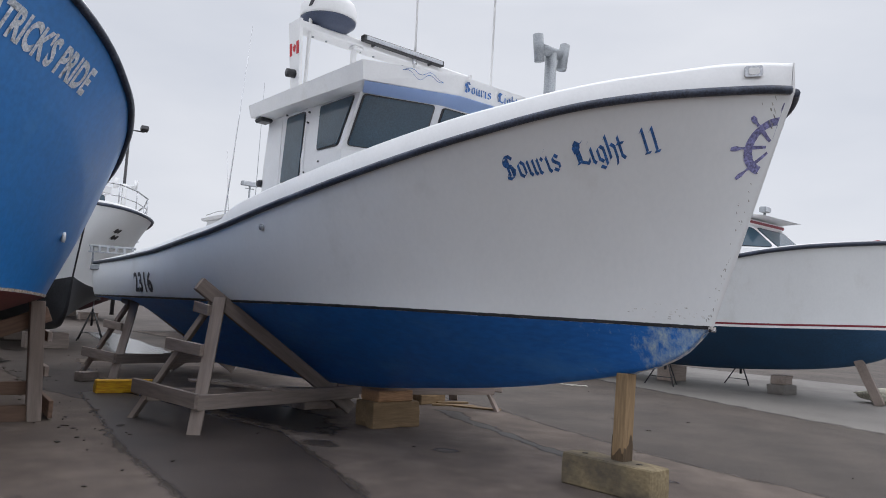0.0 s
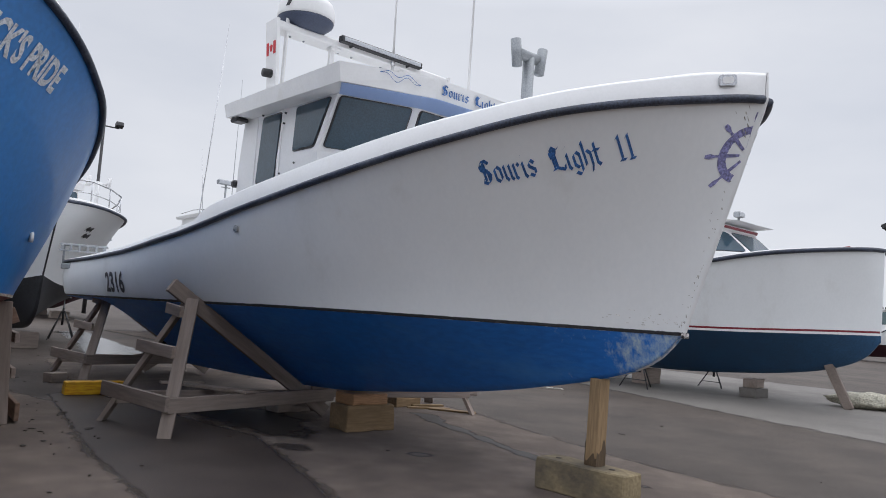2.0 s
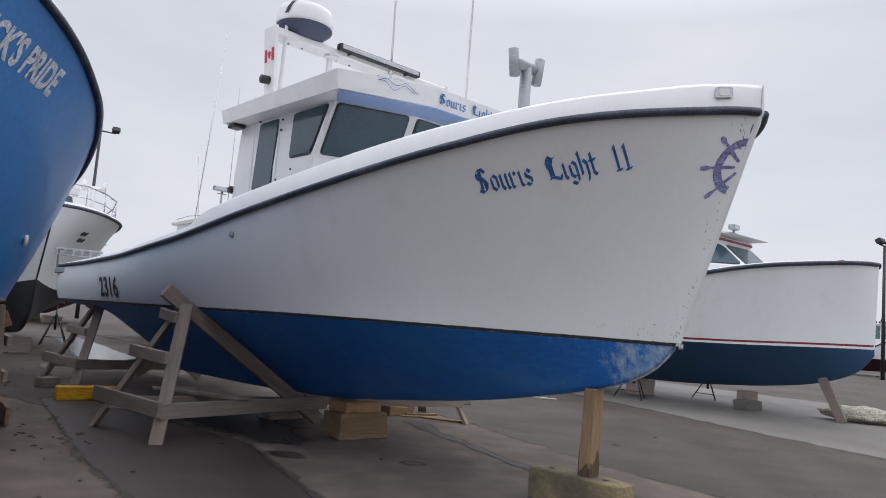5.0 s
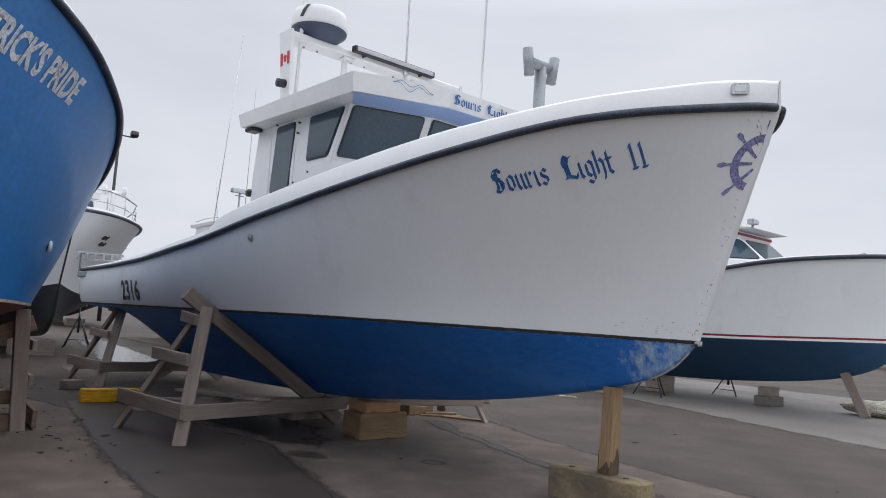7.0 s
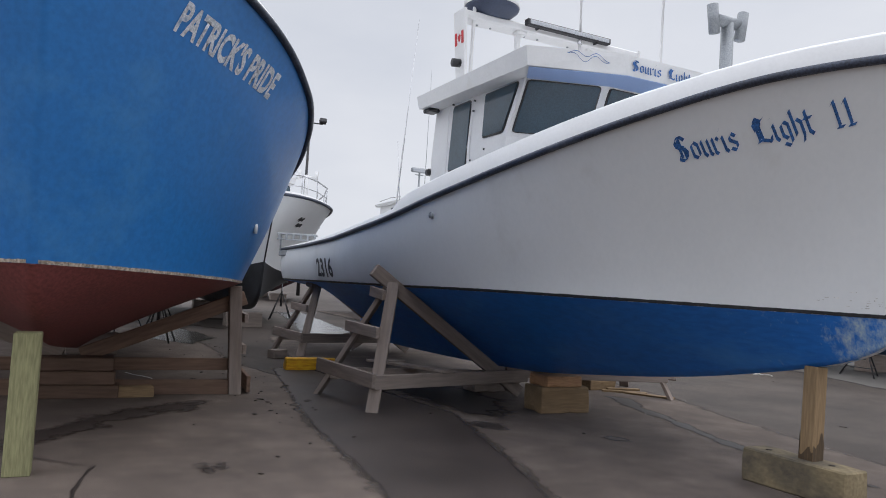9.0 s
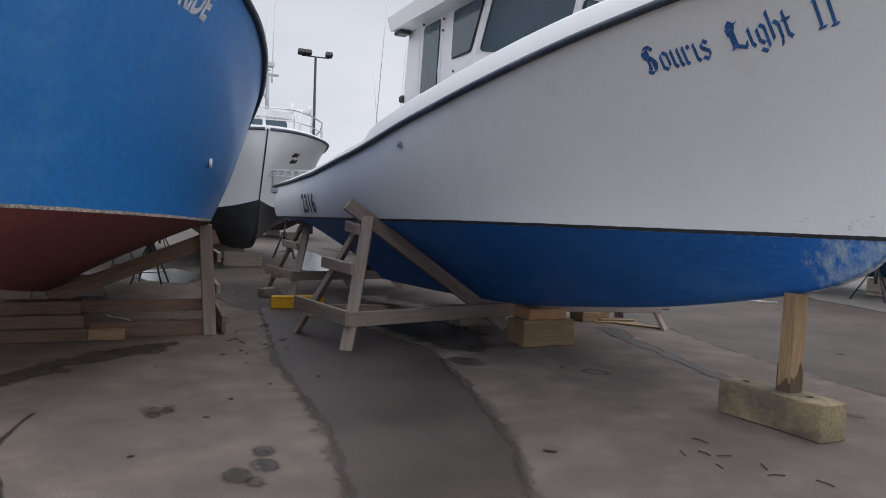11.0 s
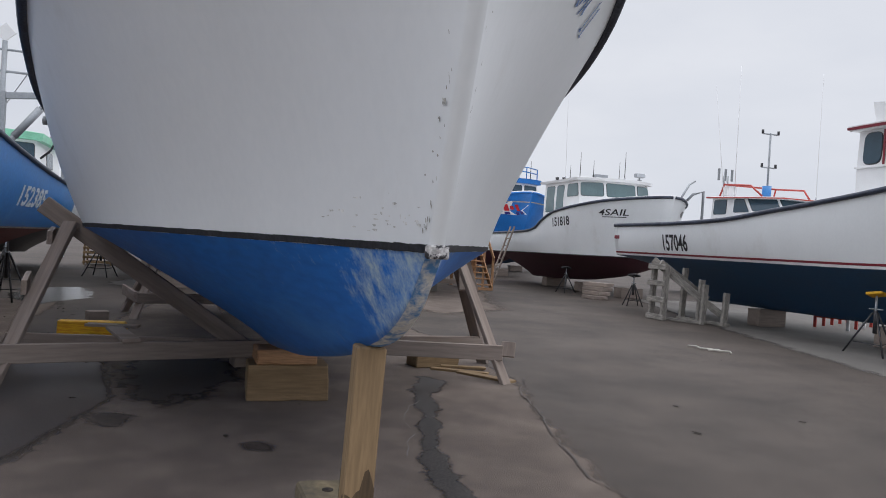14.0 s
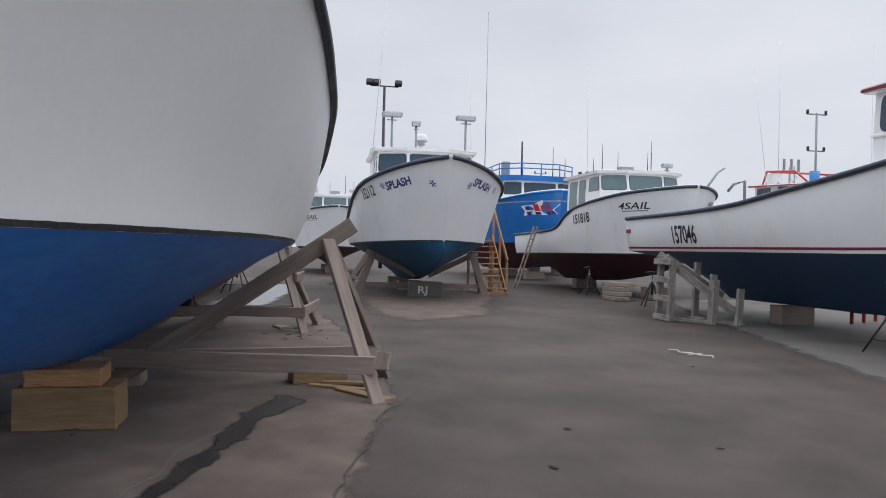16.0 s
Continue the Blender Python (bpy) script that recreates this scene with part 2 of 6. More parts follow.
def at(u, v, z=0.0, turn=0.0):
    return YARD @ pose(u, v, z, 0, 0, turn)


def add_box(bm, c, size, m=None, bevel=0.0):
    r = bmesh.ops.create_cube(bm, size=1.0)
    vs = r["verts"]
    bmesh.ops.scale(bm, vec=size, verts=vs)
    if bevel:
        es = {e for v in vs for e in v.link_edges}
        r = bmesh.ops.bevel(bm, geom=list(es), offset=bevel, segments=1, affect="EDGES")
        vs = list({v for f in r["faces"] for v in f.verts} | {v for v in vs if v.is_valid})
    if m is not None:
        bmesh.ops.transform(bm, matrix=m, verts=vs)
    bmesh.ops.translate(bm, vec=c, verts=vs)
    return vs


def add_beam(bm, p, q, w, h, bevel=0.006, roll=0.0):
    """A squared timber from p to q, w wide and h high."""
    p, q = Vector(p), Vector(q)
    d = q - p
    up = Vector((0, 0, 1)) if abs(d.normalized().z) < 0.95 else Vector((1, 0, 0))
    side = d.cross(up).normalized()
    top = side.cross(d).normalized()
    m = Matrix((side, d.normalized(), top)).transposed().to_4x4()
    if roll:
        m = m @ pose(0, 0, 0, 0, roll, 0)
    add_box(bm, (p + q) / 2, (w, d.length, h), m, bevel)


def add_tube(bm, pts, r, n=8, r2=None, caps=True):
    pts = [Vector(p) for p in pts]
    rings = []
    for i, p in enumerate(pts):
        d = (pts[min(i + 1, len(pts) - 1)] - pts[max(i - 1, 0)]).normalized()
        a = d.cross(Vector((0, 0, 1)) if abs(d.z) < 0.9 else Vector((1, 0, 0))).normalized()
        b = d.cross(a)
        rad = r if r2 is None else r + (r2 - r) * i / (len(pts) - 1)
        rings.append([bm.verts.new(p + rad * (math.cos(k * math.tau / n) * a + math.sin(k * math.tau / n) * b)) for k in range(n)])
    for ra, rb in zip(rings, rings[1:]):
        for k in range(n):
            bm.faces.new((ra[k], ra[(k + 1) % n], rb[(k + 1) % n], rb[k]))
    if caps:
        bm.faces.new(rings[0])
        bm.faces.new(rings[-1])


def add_lathe(bm, profile, c=(0, 0, 0), n=24):
    """A turned body round a vertical axis; profile: (radius, height)."""
    c = Vector(c)
    rings = [[bm.verts.new(c + Vector((r * math.cos(k * math.tau / n), r * math.sin(k * math.tau / n), z))) for k in range(n)] for r, z in profile]
    for ra, rb in zip(rings, rings[1:]):
        for k in range(n):
            bm.faces.new((ra[k], ra[(k + 1) % n], rb[(k + 1) % n], rb[k]))
    bm.faces.new(rings[0])
    bm.faces.new(rings[-1])


def add_grid(bm, rows, close=False):
    """Skin rows of points."""
    vs = [[bm.verts.new(p) for p in row] for row in rows]
    for a, b in zip(vs, vs[1:]):
        for k in range(len(a) - (0 if close else 1)):
            j = (k + 1) % len(a)
            if len({a[k], a[j], b[j], b[k]}) == 4:
                bm.faces.new((a[k], a[j], b[j], b[k]))
    return vs


def add_prism(bm, outline, z0, z1, inset_top=0.0):
    """An upright prism over a plan outline."""
    c = sum((Vector((*p[:2], 0)) for p in outline), Vector()) / len(outline)
    lo = [bm.verts.new((p[0], p[1], z0)) for p in outline]
    hi = []
    for p in outline:
        d = (Vector((p[0], p[1], 0)) - c)
        d = d * (1 - inset_top / max(d.length, 0.01))
        hi.append(bm.verts.new((c.x + d.x, c.y + d.y, z1)))
    n = len(outline)
    for k in range(n):
        bm.faces.new((lo[k], lo[(k + 1) % n], hi[(k + 1) % n], hi[k]))
    bm.faces.new(lo)
    bm.faces.new(hi)


def box_part(name, c, size, mat, parent, label="", rot=(0, 0, 0), bevel=0.008):
    bm = bmesh.new()
    add_box(bm, c, size, pose(0, 0, 0, *rot), bevel)
    return part(name, bm, mat, parent, label)


def beam_part(name, p, q, w, h, mat, parent, label="", bevel=0.006, roll=0.0):
    p, q = Vector(p), Vector(q)
    d = q - p
    up = Vector((0, 0, 1)) if abs(d.normalized().z) < 0.95 else Vector((1, 0, 0))
    side = d.cross(up).normalized()
    m = Matrix((side, d.normalized(), side.cross(d).normalized())).transposed().to_4x4()
    bm = bmesh.new()
    add_box(bm, (0, 0, 0), (w, d.length, h), None, bevel)
    ob = part(name, bm, mat, parent, label)
    ob.matrix_basis = Matrix.Translation((p + q) / 2) @ m @ pose(0, 0, 0, 0, roll, 0)
    return ob


def tube_part(name, pts, r, mat, parent, label="", n=8, r2=None):
    bm = bmesh.new()
    add_tube(bm, pts, r, n, r2)
    return part(name, bm, mat, parent, label, smooth=True)


# ---------------------------------------------------------------- boats
def curve_through(xs, ys):
    """A smooth curve through knots that does not overshoot."""
    xs, ys = np.array(xs, float), np.array(ys, float)
    h, d = np.diff(xs), np.diff(ys) / np.diff(xs)
    t = np.zeros(len(xs))
    t[0], t[-1] = d[0], d[-1]
    for i in range(1, len(xs) - 1):
        if d[i - 1] * d[i] > 0:
            w1, w2 = 2 * h[i] + h[i - 1], h[i] + 2 * h[i - 1]
            t[i] = (w1 + w2) / (w1 / d[i - 1] + w2 / d[i])

    def f(x):
        x = min(max(x, xs[0]), xs[-1])
        i = min(max(int(np.searchsorted(xs, x)) - 1, 0), len(h) - 1)
        s = (x - xs[i]) / h[i]
        return float((1 + 2 * s) * (1 - s) ** 2 * ys[i] + s * (1 - s) ** 2 * h[i] * t[i] + s * s * (3 - 2 * s) * ys[i + 1] + s * s * (s - 1) * h[i] * t[i + 1])
    return f


class Hull:
    """A lobster boat's hull. x runs aft from the stem at the painted waterline, y to starboard, z up from the ground."""

    def __init__(self, length, rake, sheer, half, water, water_half, keel, flare=1.2):
        self.length, self.rake, self.flare = length, rake, flare
        self.zs, self.bs = curve_through(*sheer), curve_through(*half)
        self.zw, self.bw, self.zk = curve_through(*water), curve_through(*water_half), curve_through(*keel)

    def topside(self, s, t, side, out=0.0):
        """s: 0 stem to 1 transom; t: 0 waterline to 1 sheer."""
        us, uw = -self.rake + s * (self.length + self.rake), s * self.length
        p = float(np.interp(s, (0, 0.12, 0.3, 0.55), (self.flare + 0.6, self.flare + 0.48, 1.12, 0.75)))
        b = self.bw(uw) + (self.bs(us) - self.bw(uw)) * t ** p
        # a soft outward swell keeps the plating from being ruled flat
        b += 0.04 * math.sin(math.pi * t) * min(1, s * 3)
        return Vector((uw + t * (us - uw), side * (b + out), self.zw(uw) + t * (self.zs(us) - self.zw(uw))))

    def bottom(self, s, t, side, out=0.0):
        """t: 0 keel to 1 waterline."""
        u = s * self.length
        zk, zw, bw = min(self.zk(u), self.zw(u) - 0.01), self.zw(u), self.bw(u)
        kb = min(0.024 + 0.045 * min(1, s * 5), bw)
        e = float(np.interp(s, (0.0, 0.12, 0.30, 0.50), (1.0, 1.08, 1.12, 1.20)))
        return Vector((u, side * (kb + (bw - kb) * t ** e + out), zk + (zw - zk) * t))

    def st(self, u, z):
        s = max(0.0, u / self.length)
        for _ in range(12):
            us, uw = -self.rake + s * (self.length + self.rake), s * self.length
            t = (z - self.zw(uw)) / (self.zs(us) - self.zw(uw))
            s = (u + self.rake * t) / (self.length + self.rake * t)
            s = min(max(s, 0.0), 1.0)
        return s, t

    def surface(self, u, z, side, out=0.0):
        s, t = self.st(u, z)
        return self.topside(s, min(max(t, 0), 1), side, out)


S_STEPS = [0.0] + [(k / 84) ** 1.7 for k in range(1, 85)]


def hull_parts(hull, boat, top, under, rail=M_RUBBER, rail_r=0.045, bulwark=None, bul_end=None, deck=M_TRIM, skeg_from=0.72, top_label="", under_label=""):
    bm = bmesh.new()
    for side in (1, -1):
        add_grid(bm, [[hull.topside(s, t / 14, side) for t in range(15)] for s in S_STEPS])
    tr = [hull.topside(1, t / 14, 1) for t in range(15)]
    add_grid(bm, [[p, Vector((p.x + 0.0, 0, p.z)), Vector((p.x, -p.y, p.z))] for p in tr])
    add_grid(bm, [[hull.topside(0, t / 14, 1), hull.topside(0, t / 14, 0) + Vector((-0.015, 0, 0)), hull.topside(0, t / 14, -1)] for t in range(15)])
    bmesh.ops.remove_doubles(bm, verts=bm.verts, dist=0.0015)
    part("topside", bm, top, boat, top_label, smooth=True)
    bm = bmesh.new()
    for side in (1, -1):
        add_grid(bm, [[hull.bottom(s, t / 10, side) for t in range(11)] for s in S_STEPS])
    tr = [hull.bottom(1, t / 10, 1) for t in range(11)]
    add_grid(bm, [[p, Vector((p.x, 0, p.z)), Vector((p.x, -p.y, p.z))] for p in tr])
    add_grid(bm, [[hull.bottom(0, t / 10, 1), hull.bottom(0, t / 10, 0) + Vector((-0.012, 0, 0)), hull.bottom(0, t / 10, -1)] for t in range(11)])
    for s0, s1 in zip(S_STEPS, S_STEPS[1:]):
        bm.faces.new([bm.verts.new(p) for p in (hull.bottom(s0, 0, 1), hull.bottom(s1, 0, 1), hull.bottom(s1, 0, -1), hull.bottom(s0, 0, -1))])
    bmesh.ops.remove_doubles(bm, verts=bm.verts, dist=0.0015)
    part("bottom", bm, under, boat, under_label, smooth=True)
    for side in (1, -1):
        bm = bmesh.new()
        add_tube(bm, [hull.topside(s, 1, side, rail_r * 0.4) for s in S_STEPS], rail_r, 8)
        part("guard_rail", bm, rail, boat, smooth=True)
    bm = bmesh.new()
    add_grid(bm, [[hull.topside(s, 1, 1) + Vector((0, 0, -0.02)), Vector((hull.topside(s, 1, 1).x, 0, hull.topside(s, 1, 1).z + 0.10 * min(1, s * 8))), hull.topside(s, 1, -1) + Vector((0, 0, -0.02))] for s in S_STEPS])
    part("deck", bm, deck, boat, smooth=True)
    if bulwark:
        for side in (1, -1):
            rows = []
            for s in S_STEPS:
                p = hull.topside(s, 1, side)
                h = bulwark(p.x)
                inn = Vector((0, -side * min(0.045, abs(p.y)), 0))
                th = Vector((0, -side * min(0.07, max(abs(p.y) - 0.045, 0)), 0))
                rows.append([p, p + inn * 0.6 + Vector((0, 0, h * 0.85)), p + inn + th * 0.3 + Vector((0, 0, h)), p + inn + th + Vector((0, 0, h * 0.97)), p + inn + th + Vector((0, 0, -0.02))])
            bm = bmesh.new()
            vs = add_grid(bm, rows)
            bm.faces.new(vs[-1])
            add_grid(bm, [[p + Vector((-0.004, 0, 0)), Vector((p.x - 0.012, 0, p.z))] for p in rows[0][:3]])
            part("bulwark", bm, M_TRIM, boat, smooth=True)


def hull_band(hull, boat, name, z0, z1, mat, out=0.006, s_from=0.0, ragged=0.0, seed=1):
    """A painted band above the waterline, from z0 to z1 over it."""
    rng = random.Random(seed)
    for side in (1, -1):
        bm = bmesh.new()
        rows = []
        steps = [s_from + (1 - s_from) * k / 140 for k in range(141)]
        steps = sorted(set(steps + [s for s in S_STEPS if s > s_from]))
        for s in steps:
            uw, us = s * hull.length, -hull.rake + s * (hull.length + hull.rake)
            hgt = hull.zs(us) - hull.zw(uw)
            a = (z0 + (rng.random() - 0.5) * ragged) / hgt
            b = (z1 + (rng.random() - 0.5) * ragged) / hgt
            rows.append([hull.topside(s, max(a, 0.0), side, out), hull.topside(s, b, side, out)])
        add_grid(bm, rows)
        part(name, bm, mat, boat)


def glyph_mesh(text, size, bold=0.0, shear=0.0, spacing=1.0):
    """The flat outline of a word, as bare vertices and faces, its left end at x 0."""
    cu = bpy.data.curves.new("lettering", "FONT")
    cu.body, cu.size, cu.offset, cu.shear, cu.space_character, cu.resolution_u = text, size, bold, shear, spacing, 3
    ob = bpy.data.objects.new("lettering", cu)
    scene.collection.objects.link(ob)
    me = bpy.data.meshes.new_from_object(ob.evaluated_get(bpy.context.evaluated_depsgraph_get()))
    bpy.data.objects.remove(ob)
    bm = bmesh.new()
    bm.from_mesh(me)
    bmesh.ops.triangulate(bm, faces=bm.faces)
    for _ in range(2):
        long = [e for e in bm.edges if e.calc_length() > size * 0.22]
        if long:
            bmesh.ops.subdivide_edges(bm, edges=long, cuts=1, use_grid_fill=False)
            bmesh.ops.triangulate(bm, faces=bm.faces)
    return bm


def hull_text(hull, boat, text, size, u, z, side, mat, width=None, slope=0.0, bold=0.0, shear=0.0, name="lettering", label="", out=0.007):
    """Words laid on the topsides; (u, z) is the lower left corner as read from outside."""
    bm = glyph_mesh(text, size, bold, shear)
    xs = [v.co.x for v in bm.verts]
    x0, w = min(xs), max(xs) - min(xs)
    k = (width / w) if width else 1.0
    # starboard reads from aft to forward, port the other way
    way = -1 if side > 0 else 1
    for v in bm.verts:
        d = (v.co.x - x0) * k
        # step along the girth, so that letters keep their width on the turn of the bow
        v.co = hull.surface(u + way * along(hull, u, z, side, way, d), z + v.co.y + slope * d, side, out)
    tagged(part(name, bm, mat, boat, label), kind="stuff")


def along(hull, u, z, side, way, d, memo={}):
    key = (id(hull), round(u, 3), round(z, 3), side)
    if key not in memo:
        us, ds, last = [0.0], [0.0], hull.surface(u, z, side)
        for i in range(1, 120):
            p = hull.surface(u + way * i * 0.04, z, side)
            us.append(i * 0.04)
            ds.append(ds[-1] + max((p - last).xy.length, 1e-4))
            last = p
        memo[key] = (us, ds)
    us, ds = memo[key]
    return float(np.interp(d, ds, us))


def flat_text(text, size, m, mat, parent, width=None, bold=0.0, shear=0.0, name="lettering", label=""):
    bm = glyph_mesh(text, size, bold, shear)
    xs = [v.co.x for v in bm.verts]
    k = width / (max(xs) - min(xs)) if width else 1.0
    x0 = min(xs)
    for v in bm.verts:
        v.co = m @ Vector(((v.co.x - x0) * k, v.co.y, 0))
    return tagged(part(name, bm, mat, parent, label), kind="stuff")


def rounded(corners, r, n=4, grow=0.0):
    """Corners of a flat outline, grown outward and rounded off."""
    c = sum((Vector(p) for p in corners), Vector()) / len(corners)
    pts = [Vector(p) + (Vector(p) - c).normalized() * grow * 1.3 for p in corners]
    out = []
    for i, p in enumerate(pts):
        a, b = pts[i - 1], pts[(i + 1) % len(pts)]
        da, db = (a - p), (b - p)
        rr = min(r, da.length * 0.45, db.length * 0.45)
        pa, pb = p + da.normalized() * rr, p + db.normalized() * rr
        for k in range(n + 1):
            t = k / n
            out.append((1 - t) ** 2 * pa + 2 * t * (1 - t) * p + t * t * pb)
    return out


def add_slab(bm, outline, normal, lo, hi):
    a = [bm.verts.new(p + normal * lo) for p in outline]
    b = [bm.verts.new(p + normal * hi) for p in outline]
    for k in range(len(a)):
        bm.faces.new((a[k], a[(k + 1) % len(a)], b[(k + 1) % len(a)], b[k]))
    bm.faces.new(a)
    bm.faces.new(b)


def window(boat, corners, outward, glass=M_GLASS, r=0.06, rim=0.018, rim_mat=M_FRAME):
    cs = [Vector(p) for p in corners]
    n = (cs[1] - cs[0]).cross(cs[2] - cs[1]).normalized()
    if n.dot(Vector(outward)) < 0:
        n = -n
    bm = bmesh.new()
    add_slab(bm, rounded(cs, r), n, 0.0, 0.018)
    w = part("window", bm, glass, boat)
    bm = bmesh.new()
    add_slab(bm, rounded(cs, r + rim, grow=rim), n, -0.01, 0.010)
    part("window_frame", bm, rim_mat, w)
    return w


def add_loft(bm, lower, upper):
    a, b = [bm.verts.new(p) for p in lower], [bm.verts.new(p) for p in upper]
    for k in range(len(a)):
        bm.faces.new((a[k], a[(k + 1) % len(a)], b[(k + 1) % len(a)], b[k]))
    bm.faces.new(a)
    bm.faces.new(b)


def lerp(a, b, t):
    return tuple(x + (y - x) * t for x, y in zip(a, b))


def cabin(boat, aft, front, half, z0, zsill, z1, lean, nose=0.35, nose_half=0.5, wall=M_TRIM, roof=M_TRIM, roof_over=(0.4, 0.16, 0.3), roof_h=(0.13, 0.2), roof_rise=0.0,
          side_windows=(), front_panes=3, glass=M_GLASS, trim=None, r=0.07, rim_mat=M_FRAME, win_top=0.16, brow=None, corner_over=0.1):
    """A wheelhouse. front: x of the front corners at the sill; the windscreen leans by lean over its height, nose is how far its middle stands ahead."""
    low = [(aft, half), (front, half), (front - nose, half * nose_half), (front - nose, -half * nose_half), (front, -half), (aft, -half)]
    top = [(aft, half - 0.04), (front + lean, half - 0.04), (front - nose + lean, half * nose_half), (front - nose + lean, -half * nose_half), (front + lean, -half + 0.04), (aft, -half + 0.04)]
    bm = bmesh.new()
    add_loft(bm, [(x, y, z0) for x, y in low], [(x, y, zsill) for x, y in low])
    add_loft(bm, [(x, y, zsill) for x, y in low], [(x, y, z1) for x, y in top])
    part("cabin_wall", bm, wall, boat)
    oa, os, of = roof_over
    def ring(z, g):
        return [(aft + oa - g, half + os - g, z[0]), (front + lean - corner_over, half + os - g, z[1]), (front - nose + lean - of + g, half * nose_half + os * 0.5 - g, z[1]),
                (front - nose + lean - of + g, -half * nose_half - os * 0.5 + g, z[1]), (front + lean - corner_over, -half - os + g, z[1]), (aft + oa - g, -half - os + g, z[0])]
    bm = bmesh.new()
    za, zf = z1 - 0.02, z1 - 0.02 + roof_rise
    add_loft(bm, ring((za, zf), 0.03), ring((za + roof_h[0], zf + roof_h[1]), 0.0))
    add_loft(bm, ring((za + roof_h[0], zf + roof_h[1]), 0.0), ring((za + roof_h[0] + 0.03, zf + roof_h[1] + 0.03), 0.25))
    part("cabin_roof", bm, roof, boat)
    if trim:
        bm = bmesh.new()
        rr = ring((za + roof_h[0] * 0.25, zf + roof_h[1] * 0.25), -0.006)
        r2 = ring((za + roof_h[0] * 0.75, zf + roof_h[1] * 0.75), -0.012)
        add_loft(bm, rr, r2)
        part("roof_trim", bm, trim, boat)
    for side in (1, -1):
        for x0, x1, za_, zb_ in side_windows:
            ya = half - 0.04 * (za_ - zsill) / (z1 - zsill) if za_ > zsill else half
            yb = half - 0.04 * (zb_ - zsill) / (z1 - zsill)
            window(boat, [(x0[0], side * ya, za_), (x1[0], side * ya, za_), (x1[1], side * yb, zb_), (x0[1], side * yb, zb_)], (0, side, 0), glass, r, rim_mat=rim_mat)
    # windscreen panes on the three front facets
    def facet(a0, a1, b0, b1, n):
        for k in range(n):
            g = 0.06
            t0, t1 = (k + g) / n, (k + 1 - g) / n
            f0, f1 = 0.08, 1 - win_top
            pts = [lerp(lerp(a0, b0, t0), lerp(a1, b1, t0), f0), lerp(lerp(a0, b0, t1), lerp(a1, b1, t1), f0), lerp(lerp(a0, b0, t1), lerp(a1, b1, t1), f1), lerp(lerp(a0, b0, t0), lerp(a1, b1, t0), f1)]
            window(boat, pts, (-1, pts[0][1] * 0.3, 0), glass, r, rim_mat=rim_mat)
    if brow is not None:
        for i, j in ((1, 2), (2, 3), (3, 4)):
            a, b = (low[i], top[i]), (low[j], top[j])
            q = [lerp((*p[0], zsill), (*p[1], z1), t) for p, t in ((a, 1 - win_top + 0.07), (b, 1 - win_top + 0.07), (b, 0.995), (a, 0.995))]
            q = [Vector(v) for v in q]
            nn = (q[1] - q[0]).cross(q[2] - q[1]).normalized()
            nn = nn if nn.x < 0 else -nn
            bm = bmesh.new()
            add_slab(bm, q, nn, 0.0, 0.012)
            part("brow_panel", bm, brow, boat)
    L = [(x, y, zsill) for x, y in low]
    T = [(x, y, z1) for x, y in top]
    facet(L[1], T[1], L[2], T[2], 1)
    facet(L[2], T[2], L[3], T[3], max(1, front_panes - 2))
    facet(L[3], T[3], L[4], T[4], 1)


def whip(boat, x, y, z0, z1, lean=(0, 0), r=0.012, mat=M_TRIM):
    tube_part("whip_antenna", [(x, y, z0), (x + lean[0] * 0.5, y + lean[1] * 0.5, (z0 + z1) / 2), (x + lean[0], y + lean[1], z1)], r, mat, boat, n=6, r2=r * 0.35)
    tube_part("antenna_foot", [(x, y, z0 - 0.02), (x + lean[0] * 0.05, y + lean[1] * 0.05, z0 + 0.14)], r * 1.7, M_STEEL, boat, n=8)


def radome(boat, x, y, z, r=0.32, h=0.3):
    bm = bmesh.new()
    add_lathe(bm, [(r * 0.55, 0), (r * 0.95, h * 0.12), (r, h * 0.35), (r * 0.97, h * 0.62), (r * 0.8, h * 0.88), (r * 0.4, h)], (x, y, z), 28)
    d = part("radome", bm, M_TRIM, boat, "cream white radar dome", smooth=True)
    bm = bmesh.new()
    add_lathe(bm, [(r * 0.5, -0.1), (r * 0.56, 0.0), (r * 0.97, h * 0.11), (r * 0.985, h * 0.15)], (x, y, z - 0.004), 28)
    part("radome_base", bm, M_DARKSTEEL if r > 0.36 else M_GALV, d, smooth=True)


def floodlight(boat, x, y, z0, z1, wide=0.55):
    tube_part("light_pole", [(x, y, z0), (x, y, z1)], 0.035, M_GALV, boat)
    bm = bmesh.new()
    add_box(bm, (x, y, z1 + 0.09), (0.2, wide, 0.16), None, 0.03)
    f = part("floodlight", bm, M_GALV, boat)
    bm = bmesh.new()
    add_box(bm, (x - 0.105, y, z1 + 0.08), (0.02, wide * 0.9, 0.11), None, 0.005)
    part("lens", bm, M_LAMPGLASS, f)
    beam_part("bracket", (x, y - wide * 0.25, z1 - 0.08), (x, y + wide * 0.25, z1 - 0.08), 0.04, 0.03, M_GALV, f)


# keel profile shared by the lobster boats: forefoot rounding into a long keel
KEEL = ((0, 0.1, 0.24, 0.5, 0.89, 1.5, 2.29, 3.4, 5.0, 8.0, 10.0, 10.4, 14.5), (1.52, 1.40, 1.27, 1.14, 1.03, 0.90, 0.76, 0.62, 0.46, 0.36, 0.34, 1.05, 1.22))

